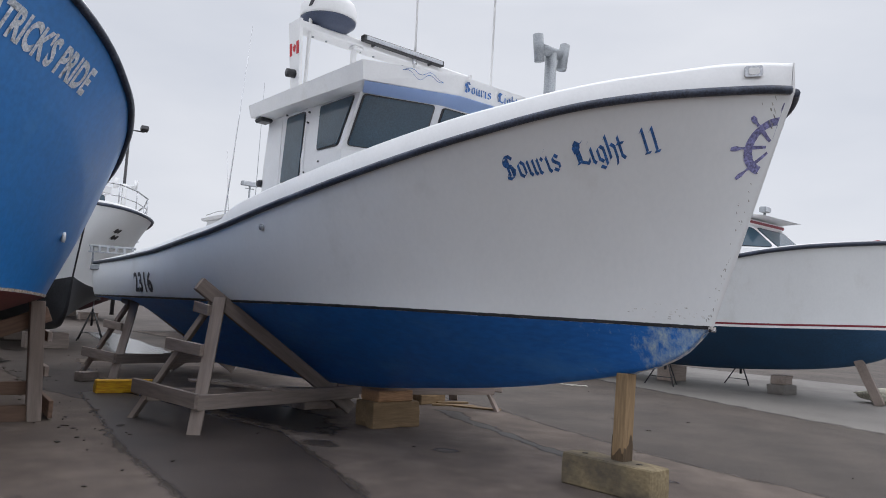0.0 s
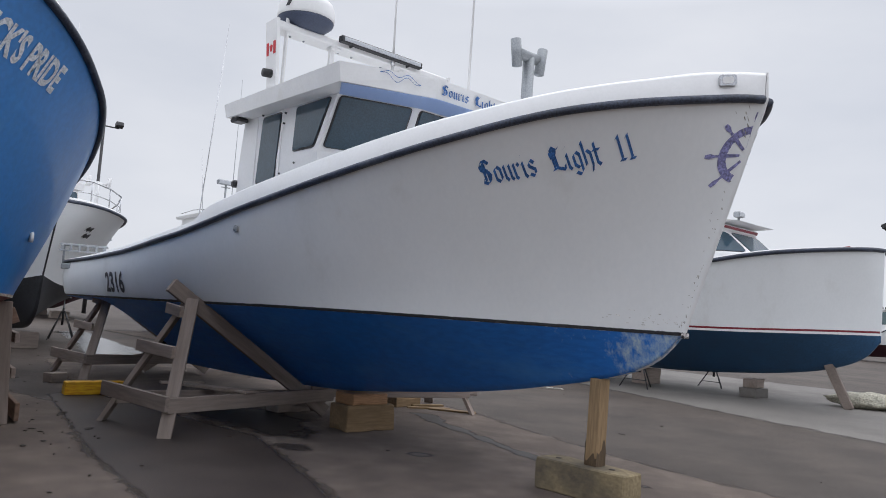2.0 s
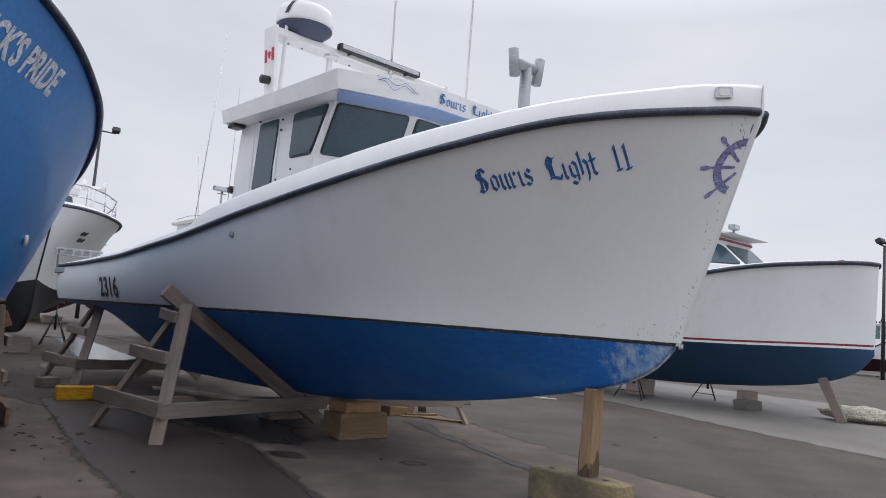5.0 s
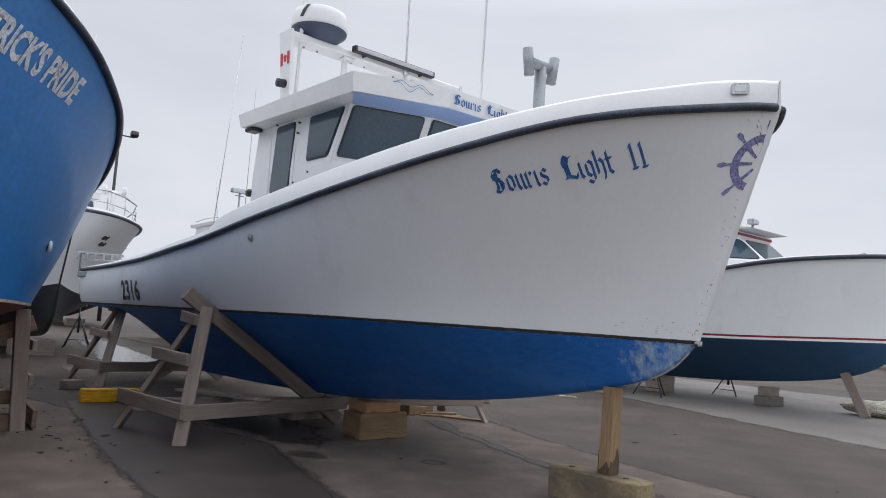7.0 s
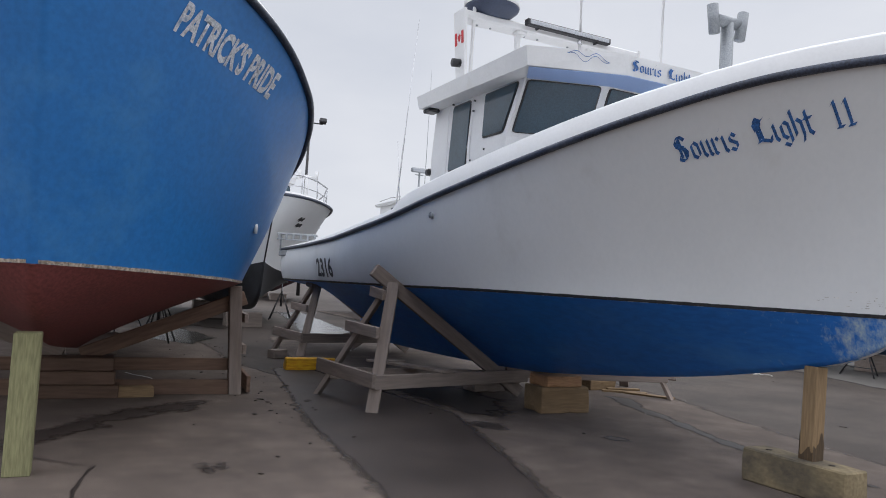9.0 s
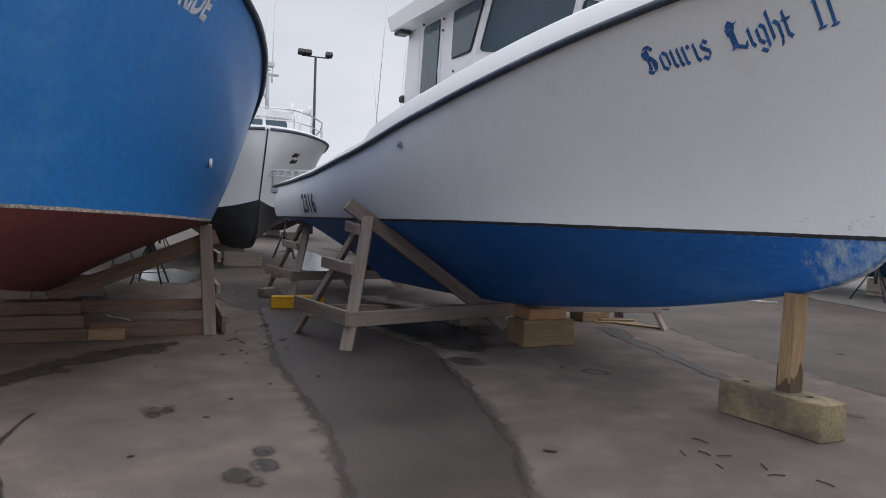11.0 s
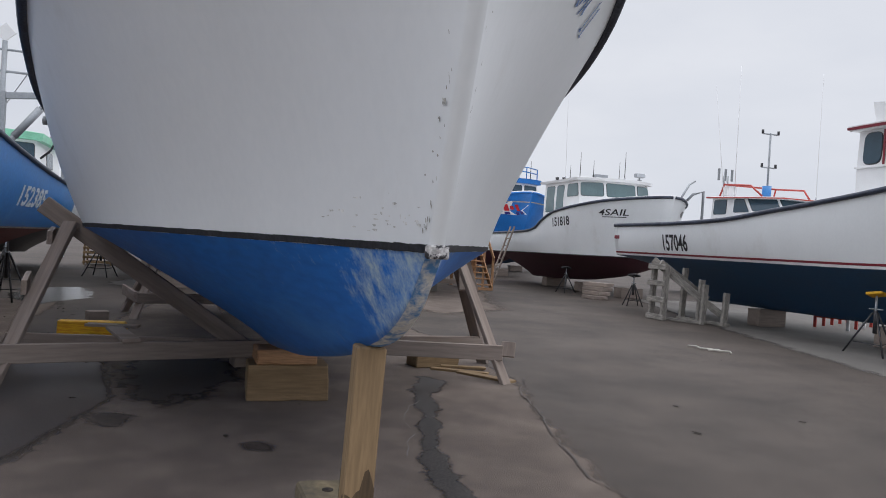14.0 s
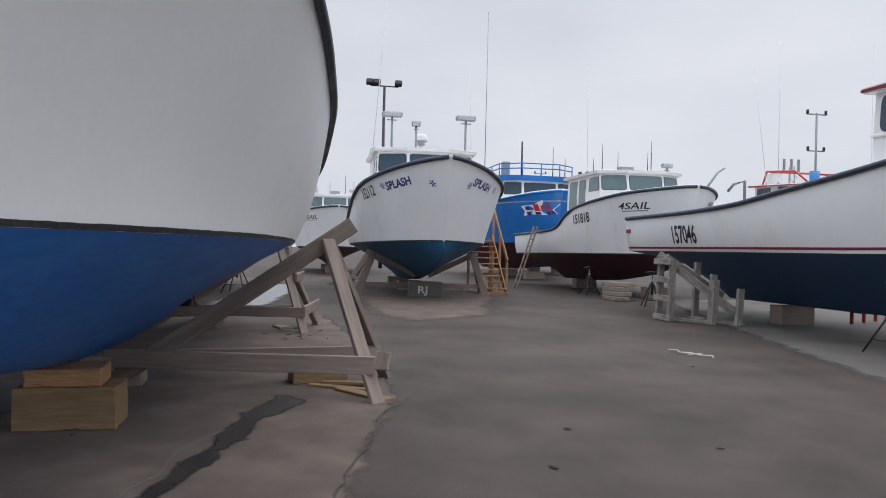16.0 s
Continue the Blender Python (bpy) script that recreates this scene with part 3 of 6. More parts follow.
# -- the white boat with the blue bottom
main = thing("lobster_boat", at(0, 0, 0, 0.9), "white lobster boat with blue bottom paint propped on timber cradles", "fishing boat", "boats in the yard")
H = Hull(13.55, 0.64,
         ((-0.64, -0.4, 0, 0.4, 0.9, 1.3, 1.8, 2.4, 3.3, 4.4, 6.05, 8.6, 11, 13.55), (3.375, 3.335, 3.30, 3.25, 3.15, 3.06, 2.95, 2.83, 2.675, 2.502, 2.30, 2.155, 2.12, 2.12)),
         ((-0.64, -0.55, -0.4, -0.1, 0.3, 0.8, 1.25, 1.75, 2.4, 3.3, 4.4, 6.0, 8.6, 13.55), (0.03, 0.19, 0.375, 0.63, 0.92, 1.225, 1.43, 1.62, 1.79, 1.93, 2.03, 2.05, 1.89, 1.41)),
         ((0, 3, 6, 13.55), (1.49, 1.495, 1.47, 1.42)),
         ((0, 0.15, 0.5, 1, 2, 3, 4, 5, 7, 10, 13.55), (0.03, 0.08, 0.22, 0.46, 0.99, 1.37, 1.61, 1.75, 1.81, 1.67, 1.33)), KEEL, 1.25)
bul = curve_through((-0.64, -0.36, 0.07, 0.5, 1.06, 1.63, 2.9, 4.3, 5.2, 5.3, 6.0, 9.0, 13.55), (0.23, 0.24, 0.212, 0.205, 0.215, 0.235, 0.25, 0.252, 0.243, 0.135, 0.125, 0.10, 0.06))
hull_parts(H, main, M_WHITE, M_BLUE, rail_r=0.035, bulwark=bul, top_label="white gelcoat, scuffed at the stem", under_label="blue bottom paint scraped at the forefoot")
hull_band(H, main, "boot_stripe", 0.0, 0.030, M_STRIPE, ragged=0.004)
M_PALEBLUE = material("pale_blue_paint", (0.34, 0.46, 0.74), 0.4, spread=0.02, bump=0.02)
cabin(main, 5.39, 3.50, 1.53, 2.2, 3.20, 3.85, -0.28, nose=0.29, nose_half=0.425, roof_over=(0.10, 0.22, 0.45), roof_h=(0.165, 0.20), roof_rise=-0.045, corner_over=0.37,
      side_windows=(((4.857, 4.857), (4.41, 4.42), 2.965, 3.765), ((4.023, 4.054), (3.589, 3.36), 3.265, 3.765)), front_panes=3, win_top=0.13, brow=M_PALEBLUE, r=0.03)
# the painted underside of the visor
bm = bmesh.new()
for k in (0, 1):
    z = 3.778 - 0.006 * k
    ring_v = [(3.20, 1.50, z), (2.86, 1.70, z), (2.50, 0.73, z), (2.50, -0.73, z), (2.86, -1.70, z), (3.20, -1.50, z), (2.91, -0.62, z), (2.91, 0.62, z)]
    if k == 0:
        low_v = ring_v
add_loft(bm, low_v, ring_v)
part("visor_soffit", bm, M_PALEBLUE, main, "pale blue underside of the visor")
hull_text(H, main, "2316", 0.42, 9.3, 1.56, 1, M_TEXTBLACK, width=1.1, bold=0.012, label="worn black registration number")

# -- the blue boat with the red bottom
pride = thing("lobster_boat", at(2.14, 5.88, 0, -2.4), "blue lobster boat with dull red bottom on timber cradle", "fishing boat", "boats in the yard")
HP = Hull(11.45, 0.7,
          ((-0.7, -0.3, 0.3, 0.9, 1.6, 2.4, 3.5, 5, 7, 9, 11.45), (3.95, 3.88, 3.74, 3.58, 3.36, 3.14, 2.90, 2.66, 2.42, 2.26, 2.15)),
          ((-0.7, -0.6, -0.45, -0.1, 0.3, 0.8, 1.3, 1.9, 2.6, 3.6, 5, 7, 11.45), (0.03, 0.25, 0.48, 0.85, 1.20, 1.60, 1.90, 2.15, 2.29, 2.37, 2.38, 2.34, 2.12)),
          ((0, 3, 6, 11.45), (1.52, 1.42, 1.38, 1.36)),
          ((0, 0.15, 0.5, 1, 2, 3, 4, 5, 7, 11.45), (0.03, 0.22, 0.58, 0.98, 1.5, 1.74, 1.88, 1.95, 2.0, 1.85)), KEEL, 1.2)
hull_parts(HP, pride, M_HULLBLUE, M_RED, rail_r=0.035, bulwark=curve_through((-0.7, 2, 5, 11.45), (0.12, 0.12, 0.06, 0.05)), top_label="glossy blue hull paint with faded scuffs", under_label="dull red bottom paint")
hull_band(HP, pride, "boot_stripe", 0.0, 0.026, M_BEIGE, ragged=0.006)
hull_text(HP, pride, "PATRICK'S PRIDE", 0.31, 0.04, 3.25, -1, M_TEXTWHITE, width=1.42, slope=-0.10, bold=0.012, label="faded white boat name")
hull_text(HP, pride, "152385", 0.40, 7.3, 1.72, -1, M_TEXTWHITE, width=1.5, bold=0.012, label="faded white registration number")

# -- the white boat with the navy bottom and a red stripe
hammer = thing("lobster_boat", at(2.7, -12.5), "white lobster boat with navy bottom and dark red stripe", "fishing boat", "boats in the yard")
HH = Hull(13.7, 0.06,
          ((0, 0.5, 1.5, 2.3, 3.0, 4.9, 7.2, 8.9, 11, 13.7), (3.60, 3.55, 3.45, 3.34, 3.22, 2.90, 2.63, 2.46, 2.40, 2.39)),
          ((-0.06, 0.05, 0.2, 0.6, 1.1, 1.7, 2.5, 3.5, 5, 7, 10, 13.7), (0.03, 0.35, 0.6, 1.0, 1.35, 1.68, 1.95, 2.1, 2.18, 2.2, 2.15, 1.95)),
          ((0, 3, 6, 13.7), (1.70, 1.58, 1.54, 1.54)),
          ((0, 0.15, 0.5, 1, 2, 3, 4, 5, 7, 13.7), (0.03, 0.22, 0.55, 0.92, 1.4, 1.66, 1.84, 1.95, 2.0, 1.85)), ((0, 0.3, 0.8, 1.6, 3, 5, 8, 11.8, 12.2, 14.5), (1.55, 1.2, 0.95, 0.75, 0.58, 0.46, 0.42, 0.42, 1.05, 1.22)), 1.1)
hull_parts(HH, hammer, M_WHITE, M_NAVY, bulwark=curve_through((0, 2, 5, 13.7), (0.05, 0.08, 0.06, 0.04)), rail_r=0.05)
hull_band(HH, hammer, "cove_stripe", 0.0, 0.05, M_TRIM)
hull_band(HH, hammer, "red_stripe", 0.055, 0.10, M_REDSTRIPE)
hull_text(HH, hammer, "157046", 0.56, 11.15, 1.73, 1, M_TEXTBLACK, width=1.05, bold=0.012, label="black registration number")
cabin(hammer, 5.8, 3.35, 1.55, 2.3, 3.5, 4.18, 0.75, nose=0.75, nose_half=0.5, roof_over=(0.12, 0.14, 0.06), roof_h=(0.09, 0.12), trim=M_REDSTRIPE, r=0.14,
      side_windows=(((5.66, 5.66), (5.28, 5.28), 3.52, 4.1), ((5.17, 5.17), (4.75, 4.75), 3.52, 4.12), ((4.60, 4.60), (3.98, 4.28), 3.56, 4.10)))

# -- the white boat with the teal bottom, bow on
splash = thing("lobster_boat", at(16.8, -5.62, 0, -2.0), "white lobster boat with teal bottom on grey legs", "fishing boat", "boats in the yard")
HS = Hull(12.5, 0.75,
          ((-0.75, 0, 1, 2, 3, 4.5, 7, 12.5), (3.76, 3.62, 3.42, 3.22, 3.02, 2.75, 2.4, 2.2)),
          ((-0.75, -0.6, -0.4, 0, 0.5, 1.1, 1.8, 2.6, 4, 7, 12.5), (0.03, 0.3, 0.55, 0.95, 1.35, 1.7, 1.98, 2.12, 2.18, 2.15, 1.9)),
          ((0, 3, 6, 12.5), (1.66, 1.6, 1.58, 1.55)),
          ((0, 0.15, 0.5, 1, 2, 3, 4, 7, 12.5), (0.03, 0.22, 0.58, 1.0, 1.52, 1.76, 1.9, 1.95, 1.8)), KEEL, 1.15)
hull_parts(HS, splash, M_WHITE, M_TEAL, bulwark=curve_through((-0.75, 2, 5, 12.5), (0.06, 0.06, 0.05, 0.04)), rail_r=0.06)
hull_band(HS, splash, "boot_stripe", 0.0, 0.03, M_STRIPE)
hull_text(HS, splash, "SPLASH", 0.28, 0.90, 3.0, 1, M_TEXTINDIGO, width=1.0, slope=0.13, bold=0.010, shear=0.1, label="indigo boat name")
hull_text(HS, splash, "152112", 0.40, 2.15, 2.80, 1, M_TEXTBLACK, width=0.8, slope=0.13, bold=0.01, label="black registration number")
hull_text(HS, splash, "SPLASH", 0.28, 0.0, 3.14, -1, M_TEXTINDIGO, width=1.0, slope=-0.11, bold=0.010, shear=0.1, label="indigo boat name")
cabin(splash, 6.5, 3.4, 1.5, 2.4, 3.7, 4.4, 0.12, nose=0.4, nose_half=0.4, roof_over=(0.3, 0.1, 0.15), roof_h=(0.1, 0.1), r=0.08,
      side_windows=(((5.2, 5.2), (4.4, 4.4), 3.75, 4.25), ((4.2, 4.2), (3.5, 3.6), 3.75, 4.25)))

# -- the white boat with the maroon bottom
sail = thing("lobster_boat", at(18.6, -13.7), "white lobster boat with maroon bottom paint", "fishing boat", "boats in the yard")
HQ = Hull(11.4, 0.5,
          ((-0.5, 0, 1, 2.5, 4, 4.9, 5.5, 6.2, 8, 11.4), (3.52, 3.48, 3.38, 3.2, 3.0, 2.72, 2.42, 2.3, 2.24, 2.2)),
          ((-0.5, -0.4, -0.2, 0.2, 0.7, 1.3, 2.0, 3, 4.5, 7, 11.4), (0.03, 0.3, 0.55, 0.95, 1.35, 1.7, 1.92, 2.1, 2.15, 2.15, 1.9)),
          ((0, 3, 6, 11.4), (1.45, 1.42, 1.4, 1.35)),
          ((0, 0.15, 0.5, 1, 2, 3, 4, 7, 11.4), (0.03, 0.22, 0.58, 1.0, 1.52, 1.76, 1.9, 1.95, 1.8)), KEEL, 1.15)
hull_parts(HQ, sail, M_WHITE, M_MAROON, bulwark=curve_through((-0.5, 2, 5, 11.4), (0.07, 0.07, 0.05, 0.04)), rail_r=0.05)
hull_band(HQ, sail, "boot_stripe", 0.0, 0.03, M_STRIPE)
hull_text(HQ, sail, "4SAIL", 0.30, 1.45, 2.87, 1, M_TEXTBLACK, width=1.12, bold=0.003, shear=0.35, label="black boat name")
hull_text(HQ, sail, "151818", 0.46, 4.05, 2.46, 1, M_TEXTBLACK, width=1.15, slope=0.06, bold=0.012, label="black registration number")
cabin(sail, 6.2, 3.2, 1.5, 2.3, 3.6, 4.25, 0.15, nose=0.45, nose_half=0.45, roof_over=(0.25, 0.12, 0.2), roof_h=(0.08, 0.1), glass=M_GLASSTEAL, r=0.08,
      side_windows=(((6.0, 6.0), (5.3, 5.3), 3.1, 4.1), ((5.1, 5.1), (4.5, 4.5), 3.1, 4.1), ((4.2, 4.2), (3.3, 3.45), 3.65, 4.12)))

# -- the bright blue boat far behind
blue = thing("fishing_vessel", at(31.5, -14.3, 0, 0), "bright blue fishing vessel with blue rails and painted flag", "fishing boat", "boats in the yard")
HB = Hull(13, 0.9,
          ((-0.9, 0, 1, 2, 4, 7, 13), (4.35, 4.25, 4.12, 4.0, 3.7, 3.2, 2.8)),
          ((-0.9, -0.7, -0.3, 0.3, 1, 2, 3, 5, 13), (0.03, 0.4, 0.85, 1.4, 1.85, 2.3, 2.5, 2.6, 2.3)),
          ((0, 6, 13), (1.9, 1.85, 1.85)),
          ((0, 0.15, 0.5, 1, 2, 3, 4, 7, 13), (0.03, 0.25, 0.65, 1.1, 1.7, 2.0, 2.2, 2.3, 2.1)), ((0, 0.5, 2, 5, 10, 13), (1.85, 1.3, 0.9, 0.5, 0.4, 0.4)), 1.15)
hull_parts(HB, blue, M_BRIGHTBLUE, M_MAROON, bulwark=curve_through((-0.9, 2, 5, 13), (0.1, 0.1, 0.1, 0.1)), rail=M_BRIGHTBLUE, rail_r=0.05)
cabin(blue, 7.5, 2.6, 1.9, 2.8, 4.3, 5.1, 0.1, nose=0.3, roof=M_BRIGHTBLUE, roof_over=(0.3, 0.2, 0.3), roof_h=(0.2, 0.25), side_windows=(((4.6, 4.6), (4.0, 4.0), 4.4, 4.8), ((3.8, 3.8), (3.2, 3.2), 4.4, 4.8)))

# -- the white vessel with the black bottom, bow on, beyond the lane
ocean = thing("fishing_vessel", at(15.3, 1.65, 0, 0), "white fishing boat with black bottom and bow rail", "fishing boat", "boats in the yard")
HO = Hull(12, 0.95,
          ((-0.95, -0.4, 0.3, 1.2, 2.5, 5, 12), (3.50, 3.49, 3.46, 3.42, 3.32, 3.0, 2.6)),
          ((-0.95, -0.8, -0.5, 0, 0.6, 1.3, 2.2, 4, 12), (0.05, 0.5, 0.9, 1.35, 1.75, 2.05, 2.2, 2.25, 2.0)),
          ((0, 1, 2.5, 6, 12), (1.82, 1.66, 1.52, 1.45, 1.45)),
          ((0, 0.15, 0.5, 1, 2, 3, 4, 7, 12), (0.03, 0.1, 0.28, 0.55, 1.15, 1.6, 1.85, 1.95, 1.8)), ((0, 0.3, 1.0, 2, 4, 12), (1.75, 1.0, 0.62, 0.5, 0.42, 0.4)), 1.7)
hull_parts(HO, ocean, M_WHITE, M_BLACK, bulwark=curve_through((-0.95, 2, 5, 12), (0.09, 0.09, 0.07, 0.06)), rail_r=0.04)
cabin(ocean, 7.4, 4.2, 1.6, 2.8, 3.85, 4.45, 0.2, nose=0.4, roof_over=(0.3, 0.12, 0.1), side_windows=(((6.6, 6.6), (5.9, 5.9), 3.75, 4.2), ((5.6, 5.6), (4.8, 4.8), 3.75, 4.2)))

# -- the white boat with the red roof behind
redroof = thing("lobster_boat", at(15.5, -21.3), "white lobster boat with red-trimmed cabin roof", "fishing boat", "boats in the yard")
HR = Hull(12, 0.5, ((-0.5, 2, 5, 12), (3.5, 3.3, 2.8, 2.3)), ((-0.5, 0, 1, 2, 4, 12), (0.03, 0.8, 1.6, 1.95, 2.1, 1.9)), ((0, 12), (1.5, 1.4)), ((0, 0.5, 1, 2, 4, 12), (0.03, 0.55, 1.0, 1.5, 1.9, 1.8)), KEEL, 1.15)
hull_parts(HR, redroof, M_WHITE, M_NAVY, rail_r=0.05)
cabin(redroof, 8.55, 6.1, 1.5, 2.2, 3.55, 4.22, 0.45, nose=0.95, nose_half=0.5, roof_over=(0.2, 0.14, 0.45), trim=M_REDPAINT, roof_h=(0.09, 0.07), roof_rise=-0.10, corner_over=0.35, glass=M_GLASS, win_top=0.12,
      side_windows=(((8.40, 8.40), (7.62, 7.62), 3.52, 4.12), ((7.15, 7.15), (6.25, 6.62), 3.58, 4.12)))


# ---------------------------------------------------------------- cradles, posts and blocks
def cradle(m, arm_in=2.45, label="weathered grey timber boat cradle braced under the hull", rungs=True):
    """One side's A-frame: local x aft, y outboard from the boat's middle line."""
    c = thing("boat_cradle", m, label, "boat cradle", "timber cradles")
    W = M_WOODGREY
    beam_part("front_leg", (-0.78, 2.58, -0.01), (-0.06, 2.12, 1.52), 0.15, 0.05, W, c)
    beam_part("back_leg", (0.62, 2.84, -0.01), (0.06, 2.16, 1.46), 0.15, 0.06, W, c)
    if rungs:
        beam_part("rung", (-0.40, 2.42, 0.90), (0.42, 2.56, 0.93), 0.05, 0.14, W, c)
        beam_part("rung", (-0.16, 2.28, 1.36), (0.22, 2.32, 1.40), 0.05, 0.13, W, c)
        beam_part("foot_board", (-0.74, 2.56, 0.36), (0.60, 2.86, 0.40), 0.05, 0.17, W, c)
    else:
        beam_part("end_board", (-0.72, 2.60, 0.30), (-0.66, 2.64, 0.46), 0.16, 0.04, W, c)
        beam_part("cleat", (0.0, 2.28, 0.98), (0.10, 2.30, 1.18), 0.10, 0.05, W, c)
    beam_part("sole_beam", (-0.70, 2.55, 0.34), (-0.10, 2.5 - arm_in, 0.34), 0.06, 0.17, W, c)
    beam_part("sole_beam", (0.44, 2.74, 0.30), (0.32, 2.5 - arm_in, 0.28), 0.06, 0.15, W, c)
    beam_part("arm", (0.0, 0.10, 0.10), (0.0, 2.38, 1.68), 0.09, 0.17, W, c)
    return c


def mirrored(m):
    return m @ Matrix.Diagonal((1, -1, 1, 1))


cradle(at(5.46, -0.10))
cradle(mirrored(at(5.9, 0.08)), rungs=False)
cradle(at(11.0, -0.72) @ Matrix.Diagonal((0.8, 1, 1, 1)))
cradle(mirrored(at(11.4, 0.62)))


def block(name, m, size, mat, label, seed=0):
    """A squared baulk with worn arrises, standing on the ground."""
    if size[0] > size[1]:
        size, m = (size[1], size[0], size[2]), m @ pose(0, 0, 0, 0, 0, 90)
    bm = bmesh.new()
    thick = min(size) > 0.1
    add_box(bm, (0, 0, size[2] / 2), size, None, 0.012 if thick else 0.004)
    if thick:
        bmesh.ops.subdivide_edges(bm, edges=[e for e in bm.edges if e.calc_length() > 0.08], cuts=4, use_grid_fill=True)
    half_ = Vector(size) / 2
    for v in bm.verts:
        c = v.co - Vector((0, 0, half_.z))
        near = sum(abs(abs(c[i]) - half_[i]) < 0.02 for i in range(3))
        d = noise.noise(v.co * 9 + Vector((seed * 3.7, 0, 0)))
        chip = max(0.0, noise.noise(v.co * 5 + Vector((0, seed * 1.9, 0)))) * (0.05 if near > 1 and thick else 0.008 if thick else 0.003)
        flat = c.normalized() if c.length else c
        v.co += flat * (0.005 * d if thick else 0.002 * d) - flat * chip
        v.co.z = max(v.co.z, 0.0)
    me = part(name, bm, mat)
    me.matrix_world = m
    return tagged(me, label, "timber block", "keel blocks")


block("timber_block", at(0.86, 0.09, 0, 3), (0.95, 0.29, 0.29), M_WOODBASE, "pale weathered timber base block under the bow post", 1)
bm = bmesh.new()
add_box(bm, (0, 0.385, 0), (0.130, 0.77, 0.130), None, 0.008)
post = part("bow_post", bm, M_WOODTAN)
post.matrix_world = at(0.80, 0.06, 0.285) @ pose(0, 0, 0, 92, 0, 0)
bow_post = tagged(post, "upright yellow-tan timber post standing on its base block", "timber post")
block("timber_block", at(4.57, -0.02, 0, 0), (0.42, 0.74, 0.33), M_WOODTAN, "large squared timber keel block", 2)
block("timber_block", at(4.57, 0.01, 0.33, 2), (0.40, 0.55, 0.14), M_WOODORANGE, "orange timber packing piece on a keel block", 3)
block("timber_block", at(6.3, 0.0, 0, 4), (0.4, 0.5, 0.22), M_WOODGREY, "dark grey timber block on the wet asphalt", 4)
block("timber_block", at(6.3, -2.0, 0, 10), (0.30, 0.6, 0.16), M_WOODTAN, "split timber block with loose offcuts", 5)
block("yellow_beam", at(8.45, 2.18, 0, 88), (0.86, 0.2, 0.2), M_YELLOW, "yellow painted timber block lying on asphalt", 6)

# ---------------------------------------------------------------- ground
bm = bmesh.new()
add_grid(bm, [[(x, y, 0) for y in (-900, -40, 40, 900)] for x in (-900, -40, 60, 900)])
ground = part("ground", bm, M_ASPHALT)
ground.matrix_world = YARD
tagged(ground, "damp grey asphalt boatyard ground", "asphalt", kind="structure")


SOFT = {}


def feathered(mat, amp, width):
    """The same surface, thinning out raggedly where its "soft" attribute falls to zero."""
    key = (mat.name, amp, width)
    if key in SOFT:
        return SOFT[key]
    m = mat.copy()
    n, l = m.node_tree.nodes, m.node_tree.links
    at_ = n.new("ShaderNodeAttribute")
    at_.attribute_name = "soft"
    tc = n.new("ShaderNodeTexCoord")
    nz = n.new("ShaderNodeTexNoise")
    nz.inputs["Scale"].default_value, nz.inputs["Detail"].default_value, nz.inputs["Roughness"].default_value = 2.3, 10.0, 0.66
    l.new(tc.outputs["Object"], nz.inputs["Vector"])
    k = n.new("ShaderNodeMath")
    k.operation = "MULTIPLY_ADD"
    k.inputs[1].default_value, k.inputs[2].default_value = amp, -0.5 * amp
    l.new(nz.outputs["Fac"], k.inputs[0])
    s = n.new("ShaderNodeMath")
    l.new(at_.outputs["Fac"], s.inputs[0])
    l.new(k.outputs["Value"], s.inputs[1])
    r = n.new("ShaderNodeMapRange")
    r.interpolation_type = "SMOOTHSTEP"
    r.inputs["From Min"].default_value, r.inputs["From Max"].default_value = -width, width
    l.new(s.outputs["Value"], r.inputs["Value"])
    clear, mix = n.new("ShaderNodeBsdfTransparent"), n.new("ShaderNodeMixShader")
    l.new(r.outputs["Result"], mix.inputs["Fac"])
    l.new(clear.outputs["BSDF"], mix.inputs[1])
    l.new(n["Principled BSDF"].outputs["BSDF"], mix.inputs[2])
    l.new(mix.outputs["Shader"], n["Material Output"].inputs["Surface"])
    SOFT[key] = m
    return m


